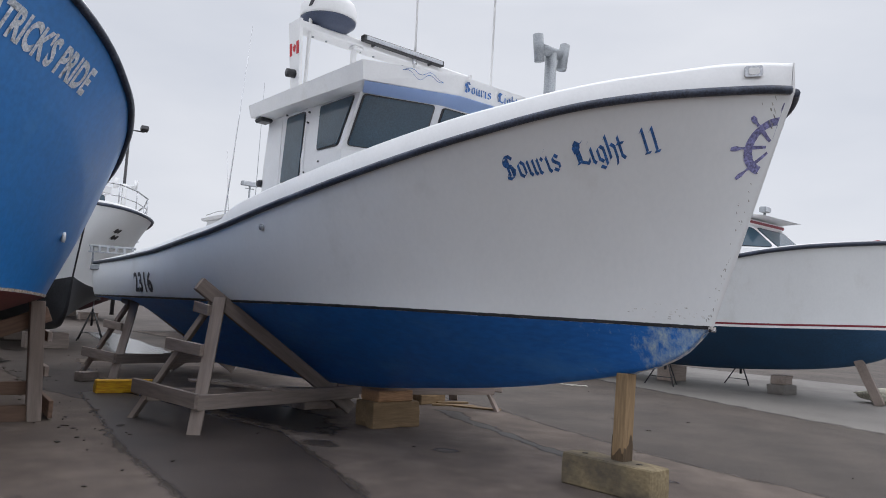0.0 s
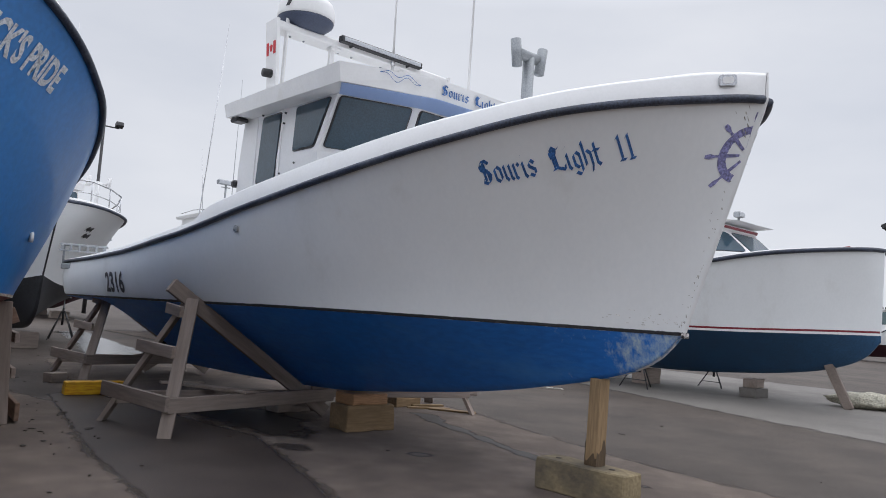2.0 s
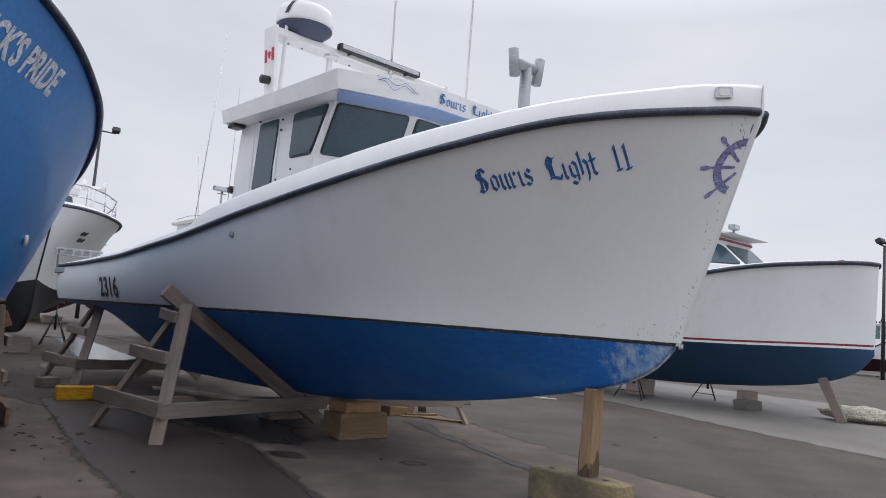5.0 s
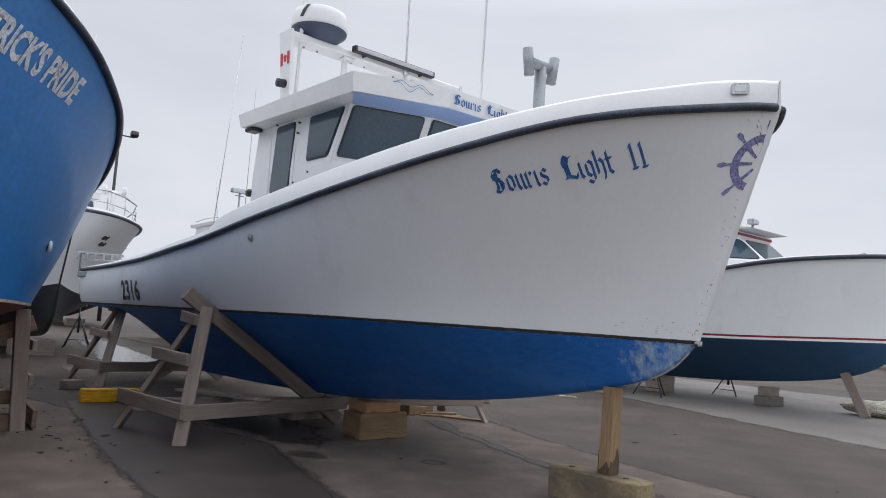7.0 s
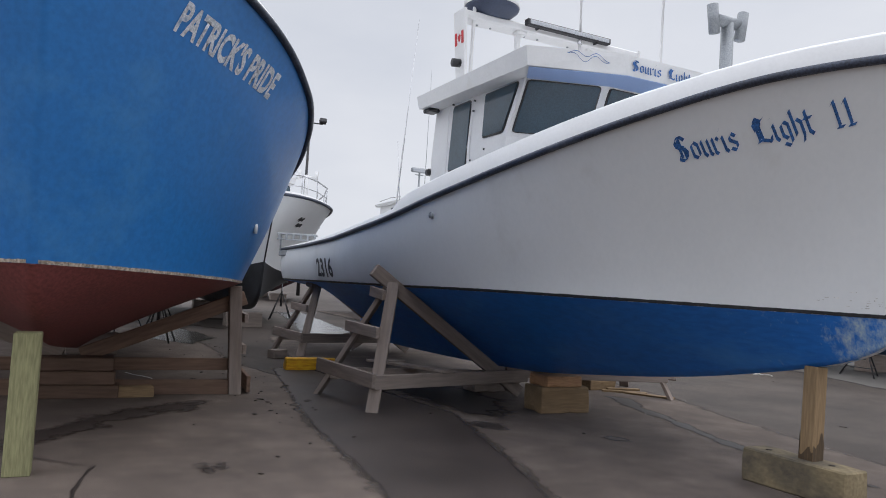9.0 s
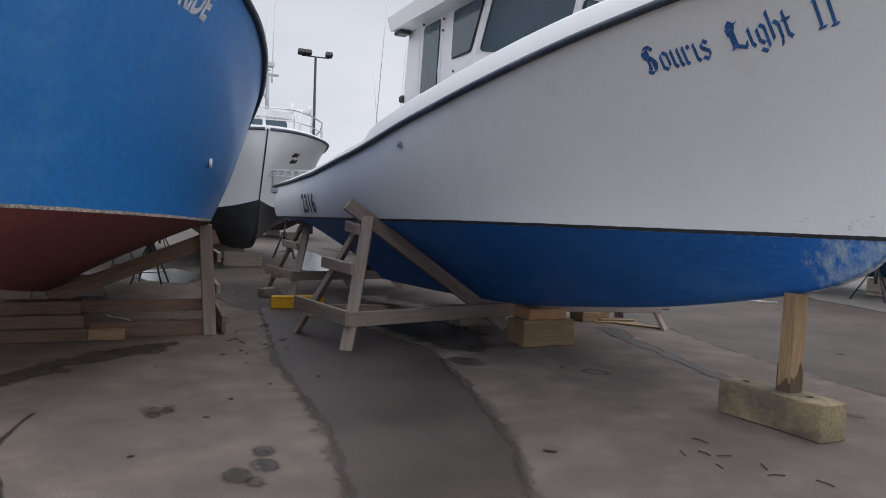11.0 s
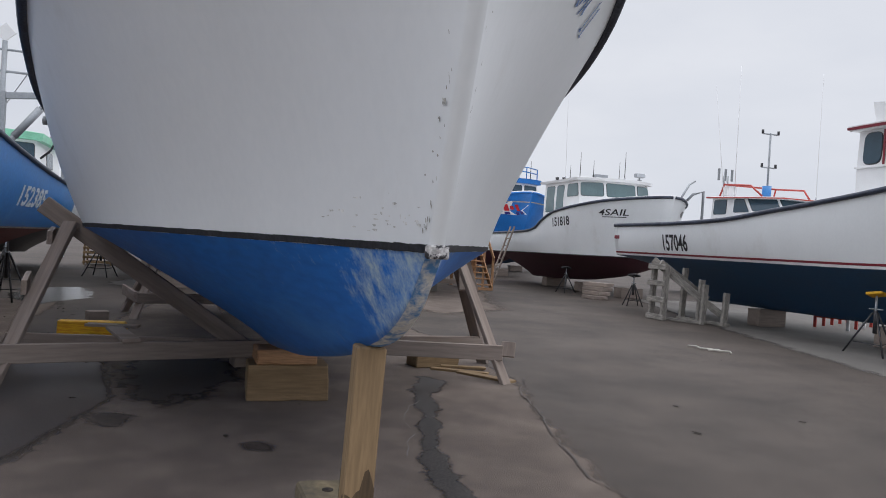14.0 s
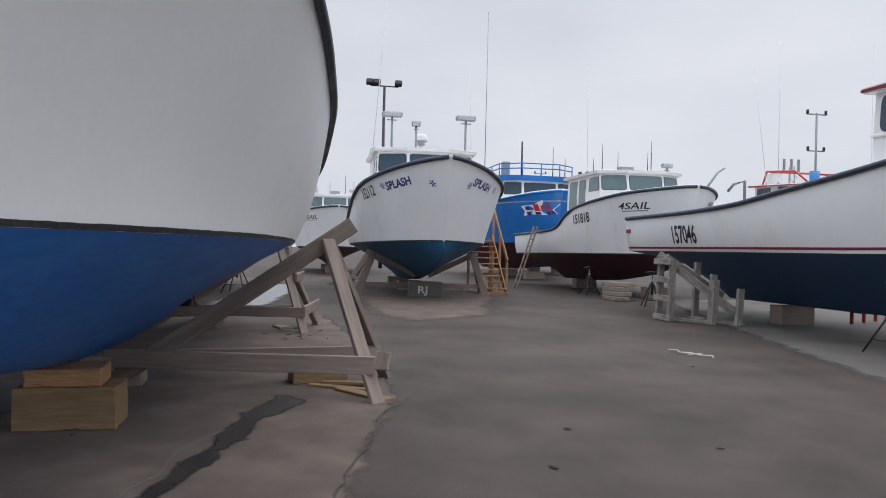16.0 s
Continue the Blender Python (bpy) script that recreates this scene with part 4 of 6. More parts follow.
def patch(name, outline, mat, z, label, rough=0.12, width=0.05):
    """A stain or dry patch that fades out at a ragged edge; outline in the yard's axes."""
    pts = np.array(outline, float)
    margin = rough + width + 0.05
    lo, hi = pts.min(0) - margin, pts.max(0) + margin
    cell = max(0.04, float((hi - lo).max()) / 130)
    nx, ny = (int(c) + 2 for c in (hi - lo) / cell)
    gx, gy = np.meshgrid(lo[0] + cell * np.arange(nx), lo[1] + cell * np.arange(ny), indexing="ij")
    dist, inside = np.full(gx.shape, 1e9), np.zeros(gx.shape, bool)
    for a, b in zip(pts, np.roll(pts, -1, 0)):
        d = b - a
        t = np.clip(((gx - a[0]) * d[0] + (gy - a[1]) * d[1]) / (d @ d), 0, 1)
        dist = np.minimum(dist, np.hypot(gx - a[0] - t * d[0], gy - a[1] - t * d[1]))
        if abs(d[1]) > 1e-9:
            inside ^= ((a[1] > gy) != (b[1] > gy)) & (gx < a[0] + (gy - a[1]) * d[0] / d[1])
    sd = np.where(inside, dist, -dist)
    verts, index, faces = [], {}, []
    for i in range(nx - 1):
        for j in range(ny - 1):
            corners = ((i, j), (i + 1, j), (i + 1, j + 1), (i, j + 1))
            if max(sd[c] for c in corners) > -margin:
                for c in corners:
                    if c not in index:
                        index[c] = len(verts)
                        verts.append((gx[c], gy[c], 0.0))
                faces.append([index[c] for c in corners])
    me = bpy.data.meshes.new(name)
    me.from_pydata(verts, [], faces)
    soft = me.attributes.new("soft", "FLOAT", "POINT")
    soft.data.foreach_set("value", np.array([sd[c] for c in index], np.float32))
    me.materials.append(feathered(mat, rough * 3.0, width))
    ob = new(name, me)
    ob.matrix_world = YARD @ pose(0, 0, z)
    return tagged(ob, label, "ground stain", kind="structure")


patch("dry_asphalt", [(-6, -1.6), (1.2, -1.76), (3.5, -2.2), (5.3, -2.7), (8, -2.9), (14, -2.4), (14.5, 1.6), (9, 2.2), (4.5, 1.46), (2.4, 1.95), (1.0, 2.34), (0.2, 2.7), (-6, 4.3)], M_DRY, 0.004, "dry pale asphalt under a boat", rough=0.16, width=0.07)
patch("dry_asphalt", [(-6, 5.2), (0.6, 3.7), (1.8, 3.49), (4.3, 3.36), (7.6, 2.86), (9, 3.2), (13, 3.4), (14, 8), (-6, 9.5)], M_DRY, 0.004, "dry pale asphalt under a boat", rough=0.16, width=0.07)
patch("dry_asphalt", [(12.8, -4.3), (14.2, -6.2), (16.6, -6.8), (20, -8), (28, -8), (28, -3.4), (17.4, -3.6), (14, -3.6)], M_DRY, 0.004, "dry pale asphalt ahead of a boat", rough=0.3, width=0.35)
patch("wet_lane", [(0.2, 2.75), (1.0, 2.38), (2.4, 2.0), (4.5, 1.5), (9, 2.25), (8.5, 2.8), (7.6, 2.9), (4.3, 3.32), (1.8, 3.45), (0.6, 3.66), (-6, 5.1), (-6, 4.4)], M_WET, 0.006, "dark wet run-off strip on asphalt", rough=0.06)
patch("concrete_slab", [(-8, -4.6), (4.0, -8.1), (5.8, -8.7), (11.3, -10.4), (20, -13.6), (20, -19), (-8, -19)], M_SLAB, 0.005, "pale concrete slab edge", rough=0.22, width=0.16)

# ---------------------------------------------------------------- lettering drawn with a broad pen
PEN = {
    "S": "62,84 46,98 22,95 9,80 11,64 26,54 50,47 59,31 51,12 28,2 6,10;20,82 20,64 46,54;34,92 34,56;45,48 45,14;25,52 25,14;9,14 20,28", "o": "10,54 10,12 26,1;10,54 28,64 42,52 42,12 26,1", "u": "4,54 12,62 12,12 22,0 40,14;34,56 42,62 42,8 50,0",
    "r": "3,54 11,62 11,8 3,2;11,6 20,0;24,54 34,62 40,52", "i": "3,54 11,62 11,10 20,0;8,86 15,92", "s": "40,54 26,64 10,52 12,40 38,26 38,12 24,0 5,9", "L": "62,95 44,86 24,98 8,85;17,92 17,16;31,92 31,18;44,86 37,68;5,8 30,15 68,4;68,4 72,22;8,80 11,56",
    "g": "10,52 10,14 26,2;10,52 28,64 42,54 42,-12 26,-26 6,-16;26,2 42,12", "h": "5,92 12,100 12,8 5,2;12,52 30,64 44,52 44,4 36,-20", "t": "14,88 14,12 26,0 38,9;2,60 36,62", "1": "4,86 18,100 18,8;5,2 32,4",
}
PEN_WIDE = {"S": 76, "o": 54, "u": 58, "r": 52, "i": 34, "s": 48, "L": 82, "g": 56, "h": 58, "t": 42, "1": 48, " ": 82}


def pen_strokes(text, height, nib=0.175, angle=38):
    """Quads of a word written with a broad nib; height is that of a capital."""
    n = Vector((math.cos(radians(angle)), math.sin(radians(angle)))) * nib * height * 0.5
    x, quads = 0.0, []
    for ch in text:
        for line in PEN.get(ch, "").split(";"):
            pts = [Vector([float(c) / 100 for c in p.split(",")]) * height + Vector((x, 0)) for p in line.split()]
            for a, b in zip(pts, pts[1:]):
                d = (b - a).normalized() * 0.012 * height
                m = (a + b) / 2
                quads.append(([a - n - d, m - n, b - n + d], [a + n - d, m + n, b + n + d]))
        x += PEN_WIDE[ch] / 100 * height
    return quads, x


def gothic(place, text, height, width, mat, parent, label=""):
    """Pen-written words; place(x, y, out) gives the point on the surface."""
    quads, w = pen_strokes(text, height)
    bm = bmesh.new()
    for i, (lo, hi) in enumerate(quads):
        out = 0.006 + 0.0003 * (i % 9)
        add_grid(bm, [[place(p.x * width / w, p.y, out) for p in lo], [place((p.x + q.x) / 2 * width / w, (p.y + q.y) / 2, out) for p, q in zip(lo, hi)], [place(p.x * width / w, p.y, out) for p in hi]])
    return tagged(part("lettering", bm, mat, parent, label), label, kind="stuff")


def on_hull(hull, u, z, side, slope=0.0):
    way = -1 if side > 0 else 1
    return lambda x, y, out: hull.surface(u + way * along(hull, u, z, side, way, max(x, 0)), z + y + slope * x, side, out)


gothic(on_hull(H, 1.268, 2.68, 1, 0.165), "Souris Light 11", 0.178, 1.36, M_TEXTBLUE, main, "blue gothic boat name")
gothic(on_hull(H, 0.12, 2.90, -1, -0.165), "Souris Light 11", 0.172, 1.32, M_TEXTBLUE, main, "blue gothic boat name")


def wheel_graphic(hull, boat, zc, side, ahead=0.0):
    """A ship's wheel painted round the stem: one half shows on each bow."""
    def stem(z):
        t = (z - hull.zw(0)) / (hull.zs(-hull.rake) - hull.zw(0))
        return -hull.rake * t

    def f(x, y, out):
        z = round(zc + y, 2)
        return hull.surface(stem(z) + along(hull, stem(z), z, side, 1, max(x, 0.012)), zc + y, side, out)
    bm = bmesh.new()
    add_grid(bm, [[f(ahead + r * math.sin(a), r * math.cos(a), 0.006) for r in (0.165, 0.195, 0.225)] for a in [0.10 + k * (math.pi - 0.40) / 30 for k in range(31)]])
    for k in range(4):
        a = 0.10 + k * math.tau / 8
        ca, sa = math.sin(a), math.cos(a)
        for r0, r1, w0, w1 in ((0.06, 0.165, 0.010, 0.014), (0.225, 0.255, 0.010, 0.008), (0.255, 0.29, 0.009, 0.020), (0.29, 0.33, 0.020, 0.012)):
            add_grid(bm, [[f(ahead + r * ca - q * w * sa, r * sa + q * w * ca, 0.0066) for r, w in ((r0, w0), ((r0 + r1) / 2, (w0 + w1) / 2), (r1, w1))] for q in (-1, 1)])
    part("wheel_graphic", bm, M_PURPLE, boat, "faded purple ship's wheel painted on the bow")


wheel_graphic(H, main, 2.95, 1, -0.02)
wheel_graphic(H, main, 2.95, -1, -0.02)

# scuffs and bare patches along the stem
rng = random.Random(5)
bm = bmesh.new()
for k in range(75):
    z = 1.56 + 1.85 * rng.random() ** 1.3
    t = (z - 1.505) / (3.47 - 1.505)
    u = -0.64 * t
    side = rng.choice((1, 1, -1))
    du, w, h = abs(rng.gauss(0, 0.025)), rng.uniform(0.001, 0.0045), rng.uniform(0.003, 0.013) * (2.2 if z > 3.0 else 1)
    c = [(u + du + w * math.cos(a) * rng.uniform(0.6, 1.2), z + h * math.sin(a) * rng.uniform(0.6, 1.2)) for a in [j * math.tau / 7 for j in range(7)]]
    bm.faces.new([bm.verts.new(H.surface(x, y, side, 0.004 + 0.0004 * (k % 9))) for x, y in c])
tagged(part("stem_scuff", bm, material("chipped_grey_primer", (0.42, 0.41, 0.38), 0.8, spread=0.3, scale=20), main, "chipped grey patches along the stem"), kind="stuff")
bm = bmesh.new()
for k in range(34):
    u, z = abs(rng.gauss(0, 0.35)), 1.55 + abs(rng.gauss(0, 0.07))
    w, h = rng.uniform(0.003, 0.018), rng.uniform(0.002, 0.007)
    c = [(u + w * math.cos(a) * rng.uniform(0.5, 1.3), z + h * math.sin(a) * rng.uniform(0.5, 1.3)) for a in [j * math.tau / 8 for j in range(8)]]
    bm.faces.new([bm.verts.new(H.surface(x, y, 1, 0.003 + 0.0004 * (k % 9))) for x, y in c])
tagged(part("scrape_mark", bm, material("grey_scrape", (0.72, 0.72, 0.70), 0.8, spread=0.25, scale=15), main, "grey scrape marks above the waterline"), kind="stuff")
# bare keel band down the forefoot
bm = bmesh.new()
rows = []
for k in range(25):
    s = 0.0005 + 0.055 * k / 24
    w = 0.10 + 0.16 * noise.noise(Vector((k * 0.9, 0, 0)))
    rows.append([H.bottom(s, 0.045 * w, 1, 0.004) + Vector((-0.006, 0, -0.004)), H.bottom(s, 0, 1) + Vector((-0.008, -0.014, -0.006)), H.bottom(s, 0, -1) + Vector((-0.008, 0.014, -0.006)), H.bottom(s, 0.045 * w, -1, 0.004) + Vector((-0.006, 0, -0.004))])
add_grid(bm, rows)
part("worn_keel_band", bm, material("bare_fibreglass", (0.72, 0.73, 0.70), 0.7, spread=0.1, scale=9, tint=(0.10, 0.27, 0.55), tint_at=(0.47, 0.58), tint_scale=7), main, "bare worn fibreglass down the forefoot", smooth=True)

bm = bmesh.new()
add_box(bm, (-0.012, 0, 1.496), (0.03, 0.082, 0.048), None, 0.006)
part("chipped_stem_foot", bm, material("chipped_stem_paint", (0.55, 0.53, 0.52), 0.7, spread=0.2, scale=30, tint=(0.03, 0.03, 0.035), tint_at=(0.50, 0.56), tint_scale=22), main, "chipped black and white paint at the stem's foot")
# scupper plug, stern plate, bow fairleads
for u, z, r in ((4.3, 2.33, 0.035),):
    p, q = H.surface(u, z, 1, 0.0), H.surface(u, z, 1, 0.03)
    tube_part("scupper", [p, q], r, M_GALV, main, n=12)
for side in (1, -1):
    bm = bmesh.new()
    c = [H.topside(s, 1, side) + Vector((0, 0, dz)) for s, dz in ((0.0095, 0.115), (0.0145, 0.115), (0.0145, 0.185), (0.0095, 0.185))]
    n = (c[1] - c[0]).cross(c[2] - c[1]).normalized()
    n = n if n.y * side > 0 else -n
    add_slab(bm, rounded(c, 0.02, grow=0.012), n, -0.01, 0.012)
    f = part("fairlead", bm, M_STEEL, main, "stainless bow fairlead")
    # no hole is cut: a white plate imitates bright sky seen through it
    bm = bmesh.new()
    add_slab(bm, rounded(c, 0.018, grow=-0.012), n, 0.0, 0.0145)
    part("fairlead_sky_plate", bm, M_TRIM, f)
p = H.surface(13.1, 2.02, 1, 0.02)
box_part("stern_bumper", p, (0.7, 0.05, 0.12), M_GALV, main, bevel=0.02)

# roof gear: arch, radar dome, light bar, whips
AX = 5.0
legs = []
for side in (1, -1):
    bm = bmesh.new()
    add_slab(bm, [Vector((x, side * y, z)) for x, y, z in ((AX - 0.11, 1.36, 3.96), (AX + 0.11, 1.36, 3.96), (AX + 0.15, 1.45, 5.08), (AX - 0.15, 1.45, 5.08))], Vector((0, side, 0)), -0.04, 0.0)
    legs.append(part("arch_leg", bm, M_TRIM, main))
mastp = legs[0]


def on_leg(x, z, out):
    return Vector((x, 1.36 + (z - 3.96) * 0.09 / 1.12 + out, z))


# flag painted on the leg: two red bars and a leaf on white
for x0, x1 in ((AX + 0.115, AX + 0.06), (AX - 0.06, AX - 0.115)):
    bm = bmesh.new()
    add_loft(bm, [on_leg(x, z, 0.001) for x, z in ((x0, 4.64), (x1, 4.64), (x1, 4.80), (x0, 4.80))], [on_leg(x, z, 0.006) for x, z in ((x0, 4.64), (x1, 4.64), (x1, 4.80), (x0, 4.80))])
    part("flag_bar", bm, M_FLAGRED, mastp)
leaf = [(0, 0.06), (0.015, 0.03), (0.04, 0.035), (0.03, 0.0), (0.02, -0.03), (0.0, -0.05), (-0.02, -0.03), (-0.03, 0.0), (-0.04, 0.035), (-0.015, 0.03)]
bm = bmesh.new()
add_loft(bm, [on_leg(AX + a, 4.72 + b, 0.001) for a, b in leaf], [on_leg(AX + a, 4.72 + b, 0.006) for a, b in leaf])
part("flag_leaf", bm, M_FLAGRED, mastp)
tube_part("deck_light", [(AX, 1.39, 4.40), (AX, 1.50, 4.39)], 0.055, M_FRAME, main, n=12)
bm = bmesh.new()
add_box(bm, (AX, 0, 5.02), (0.27, 2.84, 0.10), None, 0.02)
beam = part("arch_beam", bm, M_TRIM, main)
for y in (1.15, 0.95, 0.42, 0.2, -0.3):
    tube_part("bolt_head", [(AX + 0.05, y, 4.955), (AX + 0.05, y, 4.972)], 0.016, M_GALV, beam, n=8)
box_part("junction_box", (AX - 0.06, 0.55, 4.945), (0.14, 0.16, 0.05), M_TRIM, beam, bevel=0.015)
for y in (0.58, -0.58):
    box_part("arch_post", (AX - 0.05, y, 4.48), (0.06, 0.07, 1.02), M_TRIM, main)
tube_part("mast_pole", [(AX - 0.06, 1.27, 3.96), (AX - 0.06, 1.24, 6.5)], 0.025, M_TRIM, main)
bm = bmesh.new()
RD = [(0.20, -0.05), (0.27, 0.0), (0.355, 0.07), (0.365, 0.10)]
add_lathe(bm, RD, (AX, 0.97, 5.11), 32)
# the shade under the dome is put into the pan's navy colour
rd = part("radome_base", bm, material("shade_navy_radome_pan", (0.05, 0.065, 0.11), 0.5, spread=0.1), main, "radar dome underside coloured dark navy for its shade", smooth=True)
bm = bmesh.new()
add_lathe(bm, [(0.368, 0.10), (0.372, 0.14), (0.365, 0.26), (0.335, 0.335), (0.26, 0.375), (0.10, 0.39)], (AX, 0.97, 5.11), 32)
part("radome", bm, M_TRIM, rd, "cream white radar dome", smooth=True)
# dark lettering band that slants over the dome
bm = bmesh.new()
rows = []
for k in range(9):
    a, z = -2.25 + 0.028 * k, 0.36 - 0.024 * k
    r = float(np.interp(z, (0.14, 0.26, 0.335, 0.375), (0.372, 0.365, 0.335, 0.26))) + 0.004
    rows.append([Vector((AX + r * math.cos(a + d), 0.97 - r * math.sin(a + d), 5.11 + z)) for d in (0.0, 0.08, 0.16)])
add_grid(bm, rows)
part("dome_mark", bm, M_FRAME, rd)
bm = bmesh.new()
add_box(bm, (AX - 0.2, -0.14, 5.07), (0.09, 1.38, 0.085), None, 0.01)
lb = part("light_bar", bm, M_FRAME, main, "long black light bar")
box_part("lens", (AX - 0.25, -0.14, 5.07), (0.015, 1.31, 0.055), M_LAMPGLASS, lb)
for y in (0.35, -0.62):
    box_part("bar_bracket", (AX - 0.15, y, 5.04), (0.12, 0.03, 0.06), M_FRAME, lb)
whip(main, AX - 0.16, -0.36, 4.98, 9.4, (0.05, 0.05), 0.018)
tube_part("whip_post", [(AX - 0.16, -0.36, 3.98), (AX - 0.16, -0.36, 5.0)], 0.022, M_TRIM, main)
whip(main, 2.95, -0.10, 4.02, 8.6, (0.03, -0.03), 0.016)
whip(main, 6.75, 1.45, 2.2, 5.6, (0.1, -0.25), 0.008, M_STEEL)
whip(main, 6.55, 1.4, 2.2, 3.6, (0.0, 0.15), 0.006, M_STEEL)
box_part("soffit_lamp", (5.33, 1.60, 3.80), (0.20, 0.16, 0.05), M_FRAME, main, "black lamp under the roof edge", bevel=0.015)
# galvanised twin-headed stand on the foredeck
st = tube_part("stand_post", [(1.92, 0, 3.0), (1.92, 0, 4.30)], 0.062, M_GALV, main, "galvanised twin-headed stand", n=14)
tube_part("stand_arm", [(1.90, 0.16, 4.30), (1.94, -0.16, 4.33)], 0.058, M_GALV, st, n=14)
for y, dz in ((0.17, 0.0), (-0.17, 0.0)):
    tube_part("stand_head", [(1.92, y, 4.17 + dz), (1.92, y * 1.25, 4.45 + dz)], 0.055, M_GALV, st, n=14)
# brow lettering and a wave drawn on the roof edge
gothic(lambda x, y, out: Vector((2.483 - out, 0.70 - x, 3.83 + y)), "Souris Light 11", 0.112, 1.02, M_TEXTBLUE, main, "blue gothic name on the roof edge")
bm = bmesh.new()
for amp, ph, dz in ((0.035, 0.0, 0.04), (0.045, 0.5, -0.01)):
    pts = []
    for k in range(31):
        t = 0.40 + 0.42 * k / 30
        p = Vector(lerp((2.85, 1.75, 3.92), (2.48, 0.76, 3.90), t))
        w = math.sin(math.pi * k / 30)
        pts.append(p + Vector((0, 0, 0.03 - 0.06 * k / 30 + dz * w + amp * w * math.sin(k * 0.36 + ph))))
    n = Vector((-0.937, 0.35, 0)).normalized()
    add_grid(bm, [[p + n * 0.014 + Vector((0, 0, q)) for p in pts] for q in (0, 0.006)])
part("wave_graphic", bm, M_TEXTBLUE, main)
box_part("nav_light", (5.43, 1.53, 3.01), (0.10, 0.09, 0.09), M_FRAME, main, bevel=0.02)
for x, z in ((4.27, 3.74), (4.29, 3.62), (4.30, 3.03), (4.83, 3.80), (3.98, 3.12)):
    tube_part("vent_stud", [(x, 1.52, z), (x, 1.542, z)], 0.012, M_FRAME, main, n=8)
for x in (4.33, 4.94):
    box_part("door_edge", (x, 1.534, 3.2), (0.012, 0.012, 1.2), M_TRIM, main, bevel=0.004)
# propeller, shaft and rudder under the counter
tube_part("propeller_shaft", [(9.6, 0, 0.64), (10.9, 0, 0.56)], 0.03, M_DARKSTEEL, main)
for k in range(4):
    a = k * math.tau / 4 + 0.4
    bm = bmesh.new()
    rows = [[Vector((10.85 + 0.05 * s + 0.10 * (r - 0.1), (r * math.cos(a) - s * 0.10 * math.sin(a)), 0.56 + r * math.sin(a) + s * 0.10 * math.cos(a))) for s in (-1, -0.3, 0.3, 1)] for r in (0.05, 0.15, 0.25, 0.31)]
    add_grid(bm, rows)
    part("propeller_blade", bm, M_DARKSTEEL, main, smooth=True)
bm = bmesh.new()
add_box(bm, (11.5, 0, 0.75), (0.5, 0.05, 0.75), None, 0.015)
part("rudder", bm, M_BLUE, main)
tube_part("rudder_cage", [(10.3, 0.3, 1.1), (10.5, 0.38, 0.55), (11.0, 0.4, 0.35), (11.5, 0.3, 0.35)], 0.012, M_DARKSTEEL, main)
tube_part("rudder_cage", [(10.3, -0.3, 1.1), (10.5, -0.38, 0.55), (11.0, -0.4, 0.35), (11.5, -0.3, 0.35)], 0.012, M_DARKSTEEL, main)


# ---------------------------------------------------------------- stands and supports
def jack_stand(m, h, label, pad=M_DARKSTEEL, legs=4, spread=0.42):
    j = thing("jack_stand", m, label, "boat stand", "steel boat stands")
    for k in range(legs):
        a = k * math.tau / legs + 0.5
        tube_part("leg", [(spread * math.cos(a), spread * math.sin(a), 0.0), (0.05 * math.cos(a), 0.05 * math.sin(a), h * 0.68)], 0.018, M_DARKSTEEL, j, n=6)
        if k:
            b = (k - 1) * math.tau / legs + 0.5
            r = spread * 0.72
            tube_part("brace", [(r * math.cos(a), r * math.sin(a), h * 0.19), (r * math.cos(b), r * math.sin(b), h * 0.19)], 0.010, M_DARKSTEEL, j, n=5)
    tube_part("sleeve", [(0, 0, h * 0.35), (0, 0, h * 0.72)], 0.035, M_DARKSTEEL, j, n=8)
    tube_part("screw", [(0, 0, h * 0.5), (0, 0, h - 0.04)], 0.02, M_GALV, j, n=8)
    tube_part("crank", [(-0.14, 0, h * 0.74), (0.14, 0, h * 0.74)], 0.012, M_GALV, j, n=6)
    box_part("pad", (0, 0, h - 0.02), (0.28, 0.28, 0.05), pad, j, rot=(12, 8, 20), bevel=0.01)
    return j


jack_stand(at(12.7, 4.25), 1.22, "black steel tripod boat stand", legs=4)
jack_stand(at(14.9, 4.8), 1.25, "black steel tripod boat stand", legs=3)
jack_stand(at(20.5, 3.7), 1.3, "black steel tripod boat stand", legs=4, spread=0.5)
jack_stand(at(21.0, -0.2), 1.3, "black steel tripod boat stand", legs=4, spread=0.5)
jack_stand(at(7.7, -10.75), 1.12, "steel boat stand with yellow pad", M_YELLOW, 3, 0.5)
jack_stand(at(7.4, -13.9), 0.85, "black steel tripod boat stand", legs=3)
jack_stand(at(16.9, -11.6), 0.95, "black steel boat stand bundled with rods", legs=4, spread=0.34)
jack_stand(at(21.9, -11.9), 0.95, "steel boat stand leaning under hull", legs=3)

# the blue boat's supports
p = thing("boat_cradle", at(6.2, 5.68, 0, -2.4), "grey timber cradle under the blue boat", "boat cradle", "timber cradles")
beam_part("post", (0.0, -1.88, -0.0), (0.0, -1.80, 1.36), 0.15, 0.16, M_WOODGREY, p)
beam_part("post", (1.30, -1.98, 0.0), (0.9, -1.88, 1.36), 0.05, 0.16, M_WOODGREY, p)
beam_part("post", (0.0, 1.9, 0.0), (0.0, 1.8, 1.4), 0.15, 0.16, M_WOODGREY, p)
beam_part("sole_beam", (0.02, -1.95, 0.09), (-0.05, 1.95, 0.09), 0.10, 0.18, M_WOODBROWN, p)
beam_part("side_board", (-0.05, -2.04, 0.13), (1.4, -2.06, 0.13), 0.05, 0.2, M_WOODBROWN, p)
